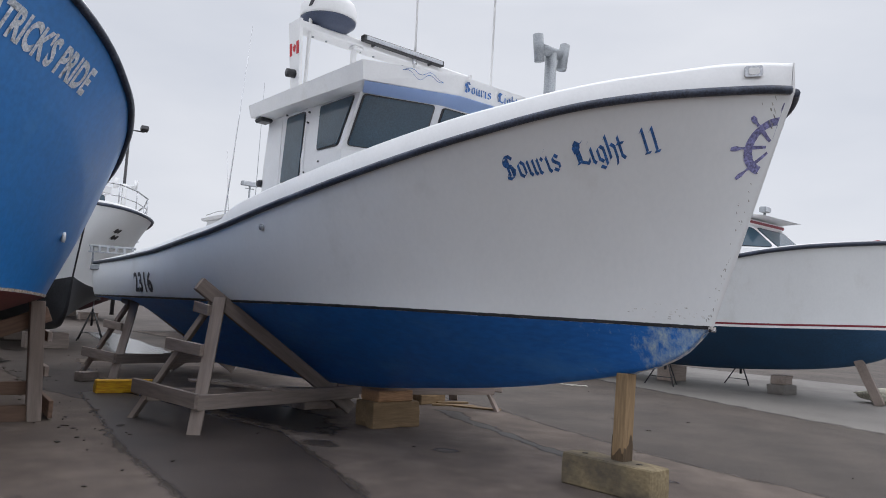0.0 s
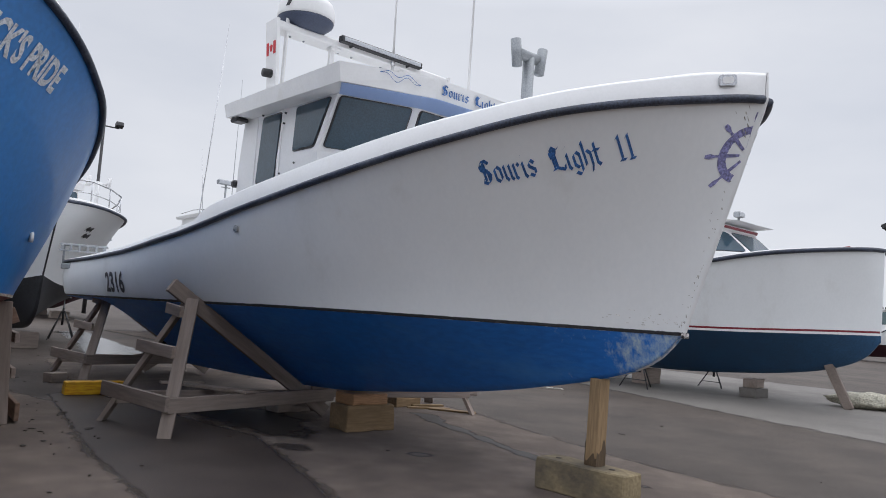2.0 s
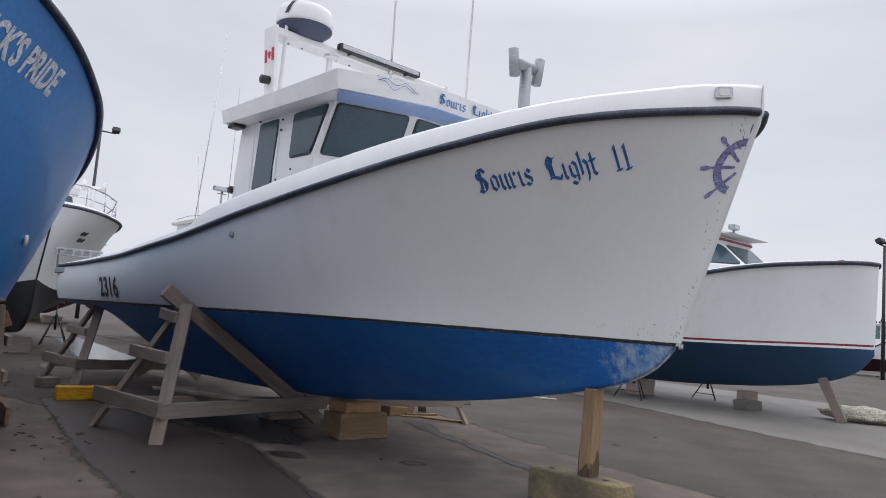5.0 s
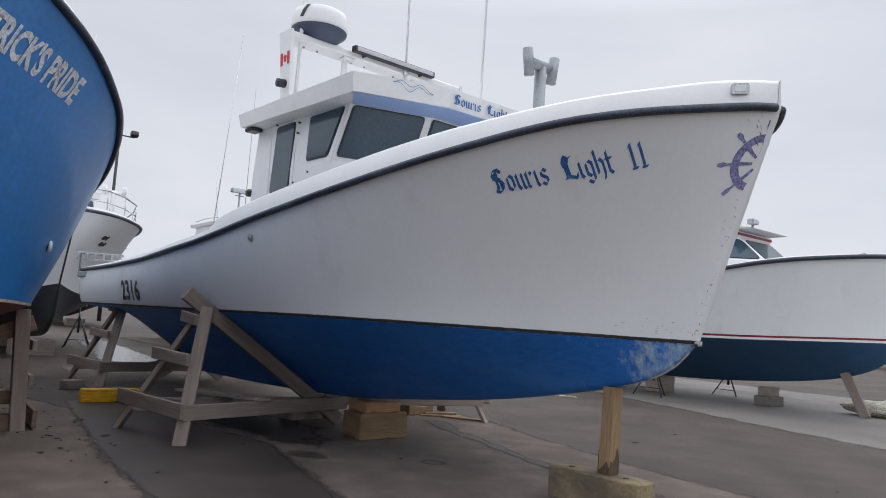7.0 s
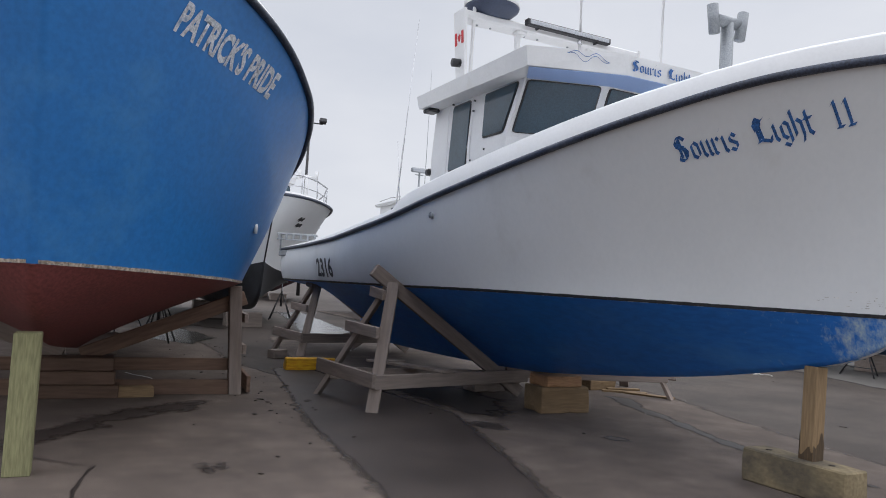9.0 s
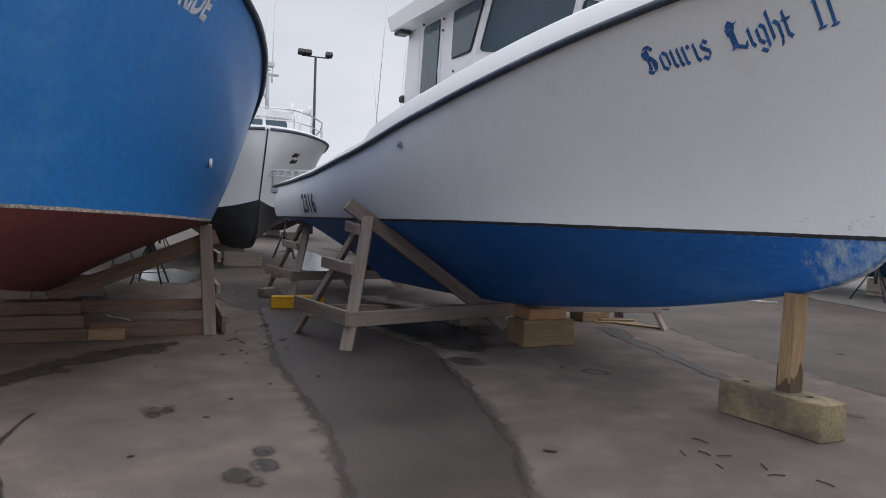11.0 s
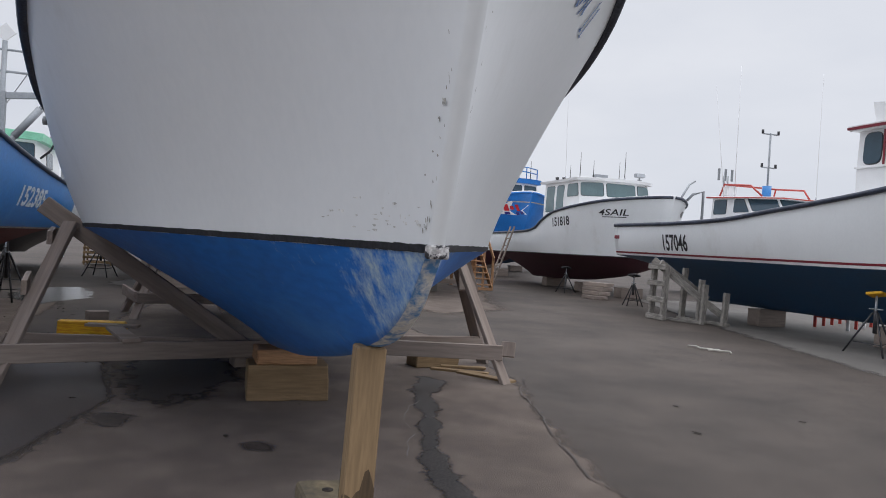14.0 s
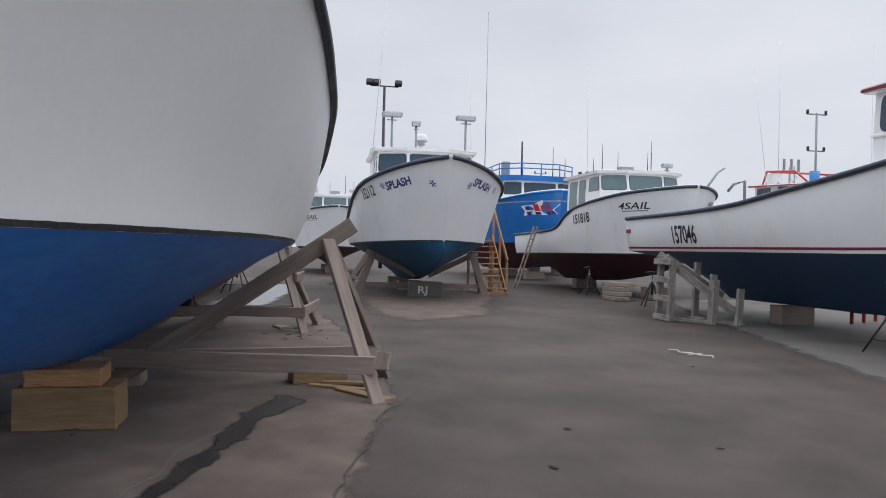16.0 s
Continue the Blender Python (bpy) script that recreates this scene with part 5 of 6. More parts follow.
beam_part("tie_beam", (0.12, -1.8, 0.36), (0.12, 1.8, 0.33), 0.05, 0.15, M_WOODBROWN, p)
beam_part("arm", (0.1, -1.95, 1.22), (0.1, -0.1, 0.45), 0.08, 0.18, M_WOODBROWN, p)
beam_part("arm", (0.1, 1.95, 1.22), (0.1, 0.1, 0.45), 0.08, 0.18, M_WOODGREY, p)
for z in (0.55, 0.95):
    beam_part("rung", (0.08, -1.98, z), (0.95, -1.98, z), 0.05, 0.12, M_WOODGREY, p)
for k, (z, w, l) in enumerate(((0.0, 0.95, 0.34), (0.155, 0.85, 0.32), (0.31, 0.8, 0.3))):
    block("timber_block", at(6.05, 5.62, z, -2 + k), (l, w, 0.15), M_WOODBROWN, "damp brown timber keel block in a stack", 10 + k)
block("timber_block", at(6.0, 5.02, 0, 4), (0.2, 0.5, 0.13), M_WOODTAN, "short tan timber offcut beside keel blocks", 14)
block("timber_block", at(10.5, 5.45, 0, 0), (0.4, 0.8, 0.36), M_WOODGREY, "dark timber keel block", 15)
bm = bmesh.new()
add_box(bm, (0, 0.51, 0), (0.18, 1.02, 0.18), None, 0.008)
post = part("bow_post", bm, material("green_treated_timber", (0.28, 0.27, 0.14), 0.8, spread=0.12, stretch=(1, 0.1, 1), scale=9, fine=80, bump=0.5, tint=(0.12, 0.10, 0.05), tint_at=(0.6, 0.7), tint_scale=8))
post.matrix_world = at(2.72, 5.9, 0.0) @ pose(0, 0, 0, 90, 0, 0)
tagged(post, "upright greenish treated timber post under the bow", "timber post")
# blue boat's deck details
whip(pride, 0.2, -1.05, 3.75, 6.8, (0.0, -0.05), 0.022)
tube_part("scupper", [HP.surface(2.25, 2.0, -1, 0), HP.surface(2.25, 2.0, -1, 0.03)], 0.05, M_TRIM, pride, n=12)
cabin(pride, 5.9, 3.7, 1.75, 2.4, 3.85, 4.52, 0.1, nose=0.4, roof_over=(0.25, 0.10, 0.2), side_windows=(((5.75, 5.75), (5.2, 5.2), 3.85, 4.4), ((5.0, 5.0), (4.5, 4.5), 3.85, 4.4), ((4.3, 4.3), (3.85, 3.9), 3.85, 4.4)))
tube_part("side_lamp", [(3.3, -2.15, 2.95), (3.3, -2.35, 2.98)], 0.05, M_FRAME, pride, n=10)
tube_part("lamp_arm", [(3.3, -2.0, 2.8), (3.3, -2.15, 2.95)], 0.02, M_FRAME, pride)
box_part("transom_post", (11.48, -2.0, 1.8), (0.05, 0.06, 0.75), M_BEIGE, pride)
bm = bmesh.new()
add_tube(bm, [HP.bottom(0.62, 0, 1) + Vector((0, 0.0, 0.25)), HP.bottom(0.62, 0, 1) + Vector((0.25, 0, 0.25))], 0.13, 12)
part("transducer", bm, M_BLACK, pride)

# supports of the boat with the navy bottom
block("concrete_block", at(5.5, -12.4, 0, 3), (0.42, 0.75, 0.24), M_SLAB, "lichen-stained concrete keel block", 20)
block("timber_block", at(5.5, -12.4, 0.24, 5), (0.36, 0.5, 0.22), M_WOODGREY, "grey timber packing on a concrete block", 21)
block("timber_block", at(8.6, -12.4, 0, 0), (0.42, 0.8, 0.42), M_WOODGREY, "dark timber keel block", 22)
block("timber_block", at(12.2, -12.4, 0, 0), (0.42, 0.8, 0.42), M_WOODGREY, "dark timber keel block", 23)
bm = bmesh.new()
add_beam(bm, (0.0, 0, 0), (0.45, 0.05, 0.98), 0.1, 0.2, 0.008)
post = part("bow_prop", bm, M_WOODGREY)
post.matrix_world = at(3.3, -12.45)
tagged(post, "leaning grey plank propping up a bow", "timber post")
sc = thing("timber_stage", at(12.7, -10.1, 0, 0), "pale weathered timber access stage under a hull", "boat cradle", "timber cradles")
M_PALE = material("pale_bleached_timber", (0.27, 0.25, 0.225), 0.85, spread=0.25, stretch=(1, 0.1, 1), scale=9, fine=80, bump=0.5, random_tone=0.12)
for x, y, h in ((0.55, 0.3, 1.35), (0.05, 0.3, 1.35), (-0.25, -0.5, 1.05), (-0.65, -0.3, 0.95), (0.55, -0.6, 1.3), (-0.85, -0.75, 0.78)):
    beam_part("upright", (x, y, 0.0), (x, y - 0.05, h), 0.13, 0.10, M_PALE, sc)
for z in (0.08, 0.5, 0.9, 1.3):
    beam_part("rung", (0.66, 0.36, z), (-0.06, 0.36, z), 0.04, 0.13, M_PALE, sc)
beam_part("sole_board", (0.7, 0.3, 0.04), (-0.7, -0.35, 0.04), 0.14, 0.07, M_PALE, sc)
beam_part("sole_board", (0.6, -0.55, 0.04), (-0.95, -0.8, 0.04), 0.14, 0.07, M_PALE, sc)
beam_part("arm", (0.5, 0.35, 1.46), (-0.62, -0.85, 0.25), 0.07, 0.17, M_PALE, sc)
beam_part("arm", (0.2, 0.35, 1.40), (0.1, -1.0, 0.55), 0.07, 0.17, M_PALE, sc)
# low red cradle with white uprights beyond the navy keel
rc = thing("steel_cradle", at(12.6, -15.4, 0, 118), "low red steel cradle with white uprights", "boat cradle")
for y in (-0.35, 0.35):
    beam_part("side_rail", (-1.5, y, 0.36), (1.5, y, 0.36), 0.06, 0.09, M_REDPAINT, rc)
for x in (-1.4, -0.7, 0.0, 0.7, 1.4):
    beam_part("upright", (x, 0.38, 0.0), (x, 0.38, 0.42), 0.07, 0.06, M_TRIM if int(x * 10) % 2 == 0 else M_REDPAINT, rc)
    beam_part("cross_bar", (x, -0.35, 0.28), (x, 0.35, 0.28), 0.05, 0.05, M_REDPAINT, rc)
    beam_part("upright", (x, -0.38, 0.0), (x, -0.38, 0.42), 0.07, 0.06, M_REDPAINT, rc)
# canvas bundle
bm = bmesh.new()
bmesh.ops.create_uvsphere(bm, u_segments=28, v_segments=16, radius=1.0)
for v in bm.verts:
    k = 1 + 0.22 * noise.noise(v.co * 2.2) + 0.09 * noise.noise(v.co * 7)
    v.co = Vector((v.co.x * 0.85 * k, v.co.y * 0.42 * k, max(0.0, 0.17 + v.co.z * 0.2 * k)))
bag = part("rolled_tarpaulin", bm, material("dirty_canvas", (0.50, 0.47, 0.38), 0.85, spread=0.25, scale=6, fine=30, bump=0.6, tint=(0.18, 0.24, 0.16), tint_at=(0.6, 0.72), tint_scale=4), smooth=True)
bag.matrix_world = at(3.2, -13.3, 0, 20)
tagged(bag, "rolled dirty cream canvas on the ground", "tarpaulin")
# details of that boat
flat_text("HAMMER", 0.19, pose(4.42, 1.562, 3.40) @ pose(0, 0, 0, 90, 0, 180), M_TEXTBLACK, hammer, width=0.78, bold=0.003, shear=0.2, label="black boat name on the cabin side")
flat_text("DOWN I", 0.19, pose(4.36, 1.562, 3.21) @ pose(0, 0, 0, 90, 0, 180), M_TEXTBLACK, hammer, width=0.66, bold=0.003, shear=0.2, label="black boat name on the cabin side")
bm = bmesh.new()
add_slab(bm, [Vector(p) for p in ((5.55, 0, 4.3), (4.75, 0, 4.3), (4.85, 0, 4.62), (5.65, 0, 4.72))], Vector((0, 1, 0)), 0.7, 1.4)
part("roof_box", bm, M_TRIM, hammer)
tube_part("roof_emblem", [(5.25, 1.4, 4.47), (5.25, 1.415, 4.47)], 0.07, M_TEXTBLACK, hammer, n=12)
bm = bmesh.new()
add_slab(bm, [Vector(p) for p in ((4.5, 0, 4.32), (2.9, 0, 4.34), (3.4, 0, 4.42), (4.4, 0, 4.46))], Vector((0, 1, 0)), -1.0, 1.0)
part("roof_hatch", bm, M_TRIM, hammer)
for x in (5.22, 4.68):
    box_part("red_pillar", (x, 1.553, 3.8), (0.05, 0.02, 0.68), M_REDSTRIPE, hammer)
box_part("sill_ledge", (5.2, 1.57, 3.46), (1.25, 0.05, 0.04), M_TRIM, hammer)
whip(hammer, 4.4, -0.5, 4.3, 5.6, (0, 0), 0.01, M_DARKSTEEL)
tube_part("bow_rail", [(0.9, 0.2, 3.5), (0.8, 0.1, 3.68), (0.7, -0.05, 3.72), (0.6, -0.2, 3.66), (0.55, -0.3, 3.5)], 0.022, M_REDSTRIPE, hammer)
floodlight(hammer, 4.0, -1.2, 4.3, 4.75, 0.3)
box_part("transom_mark", (13.55, 1.97, 2.05), (0.25, 0.03, 0.1), M_REDSTRIPE, hammer)

# supports and gear of the bow-on boat
sp = thing("boat_cradle", at(20.5, -5.78, 0, -2.0), "grey timber legs and sole under a bow-on boat", "boat cradle", "timber cradles")
for sd in (1, -1):
    beam_part("leg", (0.0, sd * 2.02, 0), (0.0, sd * 1.55, 1.30), 0.06, 0.22, M_WOODGREY, sp)
    beam_part("leg", (1.2, sd * 2.4, 0), (0.4, sd * 1.6, 1.35), 0.06, 0.2, M_WOODGREY, sp)
    beam_part("rung", (0.1, sd * 1.95, 0.5), (1.0, sd * 2.2, 0.5), 0.04, 0.12, M_WOODGREY, sp)
    beam_part("sole_beam", (0.1, sd * 1.9, 0.32), (0.1, sd * 0.1, 0.3), 0.06, 0.16, M_WOODGREY, sp)
    beam_part("arm", (0.2, sd * 1.75, 1.36), (0.2, sd * 0.2, 0.62), 0.08, 0.16, M_WOODGREY, sp)
kb = block("concrete_block", at(20.1, -5.78), (0.5, 1.0, 0.46), M_SLAB, "grey concrete keel block with white painted initials", 30)
gt = glyph_mesh("RJ", 0.30, 0.004)
for v in gt.verts:
    v.co = Vector((-0.262, 0.28 - v.co.x * 1.3, 0.12 + v.co.y))
part("lettering", gt, M_TRIM, kb, "white painted initials")
block("timber_block", at(23.5, -5.86), (0.5, 0.8, 0.34), M_WOODGREY, "dark timber keel block", 31)
block("timber_block", at(27.0, -5.98), (0.5, 0.8, 0.34), M_WOODGREY, "dark timber keel block", 32)
for y, w in ((1.05, 0.62), (-1.25, 0.62)):
    floodlight(splash, 3.6, y, 4.45, 5.45, w)
floodlight(splash, 3.6, 0.3, 4.45, 5.2, 0.28)
radome(splash, 4.2, 0.05, 4.82, 0.22, 0.26)
tube_part("radome_post", [(4.2, 0.05, 4.45), (4.2, 0.05, 4.8)], 0.05, M_TRIM, splash)
whip(splash, 4.5, 1.55, 4.4, 10.0, (0.1, -0.4), 0.015)
whip(splash, 4.5, -1.65, 4.4, 7.3, (0.1, 0.1), 0.012)
tube_part("roof_rail", [(6.5, 1.5, 4.6), (5.0, 1.58, 4.62), (4.2, 1.5, 4.6)], 0.015, M_STEEL, splash)
for sd, us in ((1, (1.12, -0.22)), (-1, (-0.15, 1.0))):
    for u0 in us:
        fz = on_hull(HS, u0, 3.12, sd)
        bm = bmesh.new()
        for k in range(6):
            a = k * math.tau / 6
            add_grid(bm, [[fz(0.12 + r * math.cos(a) - s * 0.016 * math.sin(a), r * math.sin(a) + s * 0.016 * math.cos(a), 0.007) for r in (0.02, 0.06, 0.1)] for s in (-1, 1)])
        part("splash_mark", bm, M_TEXTBLUE, splash)

# timber steps
stairs = thing("wooden_steps", at(21.4, -8.3, 0, -4), "new orange lumber steps with handrail", "steps")
for k in range(9):
    box_part("tread", (0.14 + 0.25 * k, 0, 0.19 + 0.2 * k), (0.27, 0.86, 0.04), M_WOODORANGE, stairs, bevel=0.004)
for y in (0.44, -0.44):
    beam_part("stringer", (0.0, y, 0.06), (2.35, y, 1.92), 0.04, 0.24, M_WOODORANGE, stairs)
beam_part("toe_board", (0.0, 0.45, 0.05), (0.0, -0.45, 0.05), 0.04, 0.1, M_WOODORANGE, stairs)
for x in (0.1, 1.2, 2.3):
    beam_part("rail_post", (x, -0.48, 0.0), (x, -0.48, 0.2 + 0.8 * x + 0.95), 0.09, 0.04, M_WOODORANGE, stairs)
beam_part("handrail", (0.0, -0.48, 1.1), (2.45, -0.48, 3.05), 0.04, 0.14, M_WOODORANGE, stairs)
for y in (0.4, -0.4):
    beam_part("landing_post", (2.4, y, 0.0), (2.4, y, 1.9), 0.09, 0.09, M_WOODORANGE, stairs)

# leaning ladder and gear of the maroon-bottomed boat
lad = thing("wooden_ladder", at(25.6, -10.75, 0, 0), "grey wooden ladder leaning on a stern", "ladder")
for dx in (0.0, 0.42):
    beam_part("rail", (dx, 0.25, 0.0), (dx, -0.55, 2.45), 0.05, 0.09, M_WOODGREY, lad)
for k in range(8):
    t = (k + 0.7) / 8.5
    beam_part("rung", (-0.02, 0.25 - 0.8 * t, 2.45 * t), (0.44, 0.25 - 0.8 * t, 2.45 * t), 0.06, 0.035, M_WOODGREY, lad)
for x in (20.5, 23.5, 26.5):
    block("timber_block", at(x, -13.7), (0.5, 0.9, 0.36), M_WOODGREY, "dark timber keel block", int(x))
for k in range(4):
    block("timber_pallet_board", at(19.2 + 0.1 * k, -11.6 - 0.1 * k, 0.14 * k, 10 * k), (0.9, 0.5, 0.13), M_WOODGREY, "grey stacked timber under a hull", 40 + k)
hull_text(HQ, sail, "4SAIL", 0.28, 0.1, 2.95, -1, M_TEXTBLACK, width=0.8, bold=0.008, shear=0.35, label="black boat name")
for x, y, z in ((4.2, 1.0, 5.4), (4.6, 0.2, 5.2), (3.6, -0.6, 5.5), (5.0, -1.2, 5.3), (5.2, 0.9, 5.0)):
    whip(sail, x, y, 4.35, z, (0, 0), 0.02, M_DARKSTEEL)
whip(sail, 4.8, 1.3, 4.35, 9.0, (0.1, 0.1), 0.012)
box_part("roof_cage", (4.6, -0.1, 4.52), (0.35, 0.5, 0.25), M_GALV, sail)
floodlight(sail, 3.2, -1.0, 4.35, 4.5, 0.4)
tube_part("anchor_roller", [(-0.2, -0.5, 3.6), (0.4, -1.2, 4.1), (0.5, -1.5, 4.25)], 0.035, M_GALV, sail)
for x, y in ((5.7, 1.2), (5.5, 1.0)):
    tube_part("horn", [(x, y, 4.36), (x, y + 0.02, 4.52)], 0.07, M_FRAME, sail, n=10)
bm = bmesh.new()
f = on_hull(HQ, 1.35, 2.83, 1)
add_grid(bm, [[f(x * 0.1, y, 0.006) for x in range(0, 10)] for y in (-0.03, -0.005)])
part("name_underline", bm, M_TEXTBLACK, sail)

# flag panel, rails and mast of the bright blue vessel
f = on_hull(HB, 0.75, 3.16, 1)
bm = bmesh.new()
pts = [(0, 0.0), (0.35, 0.1), (1.2, 0.05), (1.9, 0.1), (1.75, 0.3), (1.85, 0.55), (1.3, 0.75), (0.75, 0.55), (0.0, 0.5), (0.15, 0.25)]
cen = f(0.9, 0.3, 0.02)
ring_ = [f(x, y, 0.02) for x, y in pts]
for a, b in zip(ring_, ring_[1:] + ring_[:1]):
    bm.faces.new([bm.verts.new(p) for p in (a, b, cen)])
part("flag_panel", bm, M_TRIM, blue, "white painted flag panel")
for x, y, w, h, mt in ((0.75, 0.25, 0.28, 0.32, M_FLAGRED), (1.45, 0.25, 0.18, 0.32, M_FLAGRED), (1.12, 0.32, 0.2, 0.18, M_FLAGRED), (0.25, 0.08, 0.25, 0.14, M_TEXTINDIGO), (0.25, 0.3, 0.25, 0.14, M_TEXTINDIGO), (0.72, 0.08, 0.3, 0.12, M_TEXTINDIGO), (1.35, 0.06, 0.16, 0.14, M_TEXTINDIGO), (1.6, 0.1, 0.14, 0.14, M_TEXTINDIGO)):
    bm = bmesh.new()
    add_grid(bm, [[f(x + w * i / 2, y + h * j, 0.035) for i in range(3)] for j in (0, 1)])
    part("flag_patch", bm, mt, blue)
for z in (5.7, 5.95):
    tube_part("top_rail", [(7.4, 2.0, z), (3.0, 2.0, z), (2.2, 1.0, z), (2.2, -1.0, z), (3.0, -2.0, z)], 0.03, M_BRIGHTBLUE, blue)
for x, y in ((7.2, 2), (5.8, 2), (4.4, 2), (3.0, 2), (2.2, 1), (2.2, 0), (2.2, -1), (3, -2)):
    tube_part("rail_post", [(x, y, 5.3), (x, y, 5.95)], 0.03, M_BRIGHTBLUE, blue)
tube_part("mast", [(4.5, 0.3, 5.3), (4.5, 0.3, 7.4)], 0.05, M_DARKSTEEL, blue)
box_part("exhaust_stack", (5.2, 1.0, 5.9), (0.4, 0.4, 0.9), M_GALV, blue, bevel=0.04)
whip(blue, 3.2, -1.0, 5.3, 7.0, (0, 0), 0.03, M_DARKSTEEL)
whip(blue, 3.0, -1.6, 5.3, 6.4, (0, 0), 0.03, M_DARKSTEEL)
hull_band(HB, blue, "yellow_line", 1.95, 2.0, M_BEIGE)
for x in (34.5, 39.0):
    block("timber_block", at(x, -14.3), (0.6, 1.0, 0.4), M_WOODGREY, "dark timber keel block", int(x))

# bow rail, gantry and lights of the black-bottomed vessel
rail_top = [HO.topside(s, 1, sd) + Vector((0.12, -0.10 * sd, 0.58)) for sd, ss in ((1, (0.34, 0.24, 0.15, 0.08, 0.03)), (-1, (0.03, 0.08, 0.15, 0.24, 0.34))) for s in ss]
tube_part("bow_rail", rail_top, 0.02, M_STEEL, ocean)
tube_part("bow_rail", [p - Vector((0, 0, 0.28)) for p in rail_top], 0.014, M_STEEL, ocean)
for q in rail_top:
    tube_part("rail_post", [q - Vector((0, 0, 0.55)), q], 0.015, M_STEEL, ocean, n=6)
M_MASTGREY = material("pale_grey_mast_paint", (0.46, 0.48, 0.50), 0.5, spread=0.12, scale=6, fine=60, tint=(0.34, 0.27, 0.20), tint_at=(0.62, 0.78), tint_scale=5)
for y in (1.46, 0.655, -0.95):
    floodlight(ocean, 4.6, y, 4.6, 6.02, 0.42)
tube_part("gantry_beam", [(4.6, 1.48, 5.79), (4.6, -1.3, 5.80)], 0.045, M_MASTGREY, ocean)
tube_part("gantry_beam", [(4.7, 0.75, 5.66), (4.7, -1.0, 5.62)], 0.03, M_MASTGREY, ocean)
for y in (1.46, 1.24, 0.62, -0.55, -0.98):
    tube_part("gantry_post", [(4.6, y, 4.5), (4.6, y, 5.85)], 0.05 if y != 1.24 else 0.085, M_MASTGREY, ocean)
for y0, y1 in ((1.46, 1.24), (0.62, 0.9)):
    for z in (4.95, 5.25, 5.5):
        tube_part("step_rung", [(4.6, y0, z), (4.6, y1, z + (0.0 if y0 > 1 else 0.25))], 0.018, M_MASTGREY, ocean, n=6)
beam_part("gantry_mast", (4.9, 0.12, 4.5), (4.9, 0.10, 6.88), 0.20, 0.16, M_MASTGREY, ocean)
beam_part("gantry_stay", (4.9, -0.02, 6.86), (4.9, -1.05, 5.0), 0.06, 0.06, M_MASTGREY, ocean)
beam_part("gantry_stay", (4.9, 0.0, 6.62), (4.9, -0.72, 5.55), 0.05, 0.05, M_MASTGREY, ocean)
beam_part("gantry_stay", (4.9, -0.72, 5.55), (4.9, -0.25, 4.7), 0.05, 0.05, M_MASTGREY, ocean)
bm = bmesh.new()
add_lathe(bm, [(0.10, -0.16), (0.16, -0.12), (0.33, -0.08), (0.36, 0.02), (0.35, 0.12), (0.22, 0.15)], (4.4, 0.08, 5.50), 24)
part("radome", bm, M_TRIM, ocean, "white drum-shaped radar", smooth=True)
tube_part("radome_post", [(4.4, 0.08, 4.5), (4.4, 0.08, 5.36)], 0.06, M_MASTGREY, ocean)
box_part("junction_box", (4.45, 0.62, 5.12), (0.22, 0.3, 0.3), M_MASTGREY, ocean)
box_part("junction_box", (4.5, -0.45, 5.05), (0.3, 0.45, 0.35), M_TRIM, ocean, rot=(20, 0, 0))
box_part("hauler_drum", (4.5, -0.25, 4.85), (0.3, 0.4, 0.25), M_GALV, ocean, bevel=0.06)
bm = bmesh.new()
add_box(bm, (5.0, 0.68, 4.86), (1.1, 1.25, 0.66), None, 0.16)
for v in bm.verts:
    v.co += Vector((0, 0, 0.05)) * noise.noise(v.co * 3)
part("life_raft_cover", bm, M_TARP, ocean, "white domed cover", smooth=True)
whip(ocean, 4.6, 1.24, 5.8, 10.5, (0.1, -0.05), 0.034)
whip(ocean, 4.6, 0.75, 6.2, 8.2, (0, -0.03), 0.014, M_GALV)
whip(ocean, 4.7, -0.90, 5.8, 7.6, (0, 0), 0.012, M_GALV)
whip(ocean, 4.7, -1.12, 5.6, 9.5, (0.1, -0.08), 0.018)
tube_part("outrigger_boom", [(4.3, 1.4, 4.88), (4.3, 3.3, 4.80)], 0.05, M_DARKSTEEL, ocean)
tube_part("boom_block", [(4.25, 1.42, 4.66), (4.25, 1.42, 4.92)], 0.09, M_GALV, ocean, n=10)
tube_part("boom_line", [(4.3, 2.2, 4.84), (4.3, 1.9, 4.72), (4.3, 1.5, 4.70)], 0.012, M_FRAME, ocean, n=6)
st = tube_part("bow_light_stand", [(0.4, -1.06, 3.4), (0.4, -1.06, 4.22)], 0.05, M_TRIM, ocean)
tube_part("stand_arm", [(0.4, -0.85, 4.16), (0.4, -1.27, 4.16)], 0.045, M_TRIM, st)
for y in (-0.83, -1.29):
    tube_part("stand_head", [(0.4, y, 4.08), (0.4, y * 1.03, 4.34)], 0.055, M_TRIM, st)
for sd in (1, -1):
    f = on_hull(HO, 1.0 if sd > 0 else 0.1, 2.86, sd)
    for x, y, w in ((0.0, 0.10, 0.32), (0.22, -0.05, 0.36)):
        bm = bmesh.new()
        add_grid(bm, [[f(x + w * i / 5, y + h + 0.02 * math.sin(i * 2.1), 0.012) for i in range(6)] for h in (0, 0.09)])
        part("name_bar", bm, M_TEXTBLACK, ocean)
tube_part("stem_guard", [HO.topside(0, t / 8, 0) + Vector((-0.03, 0, 0)) for t in range(9)], 0.02, M_FRAME, ocean)
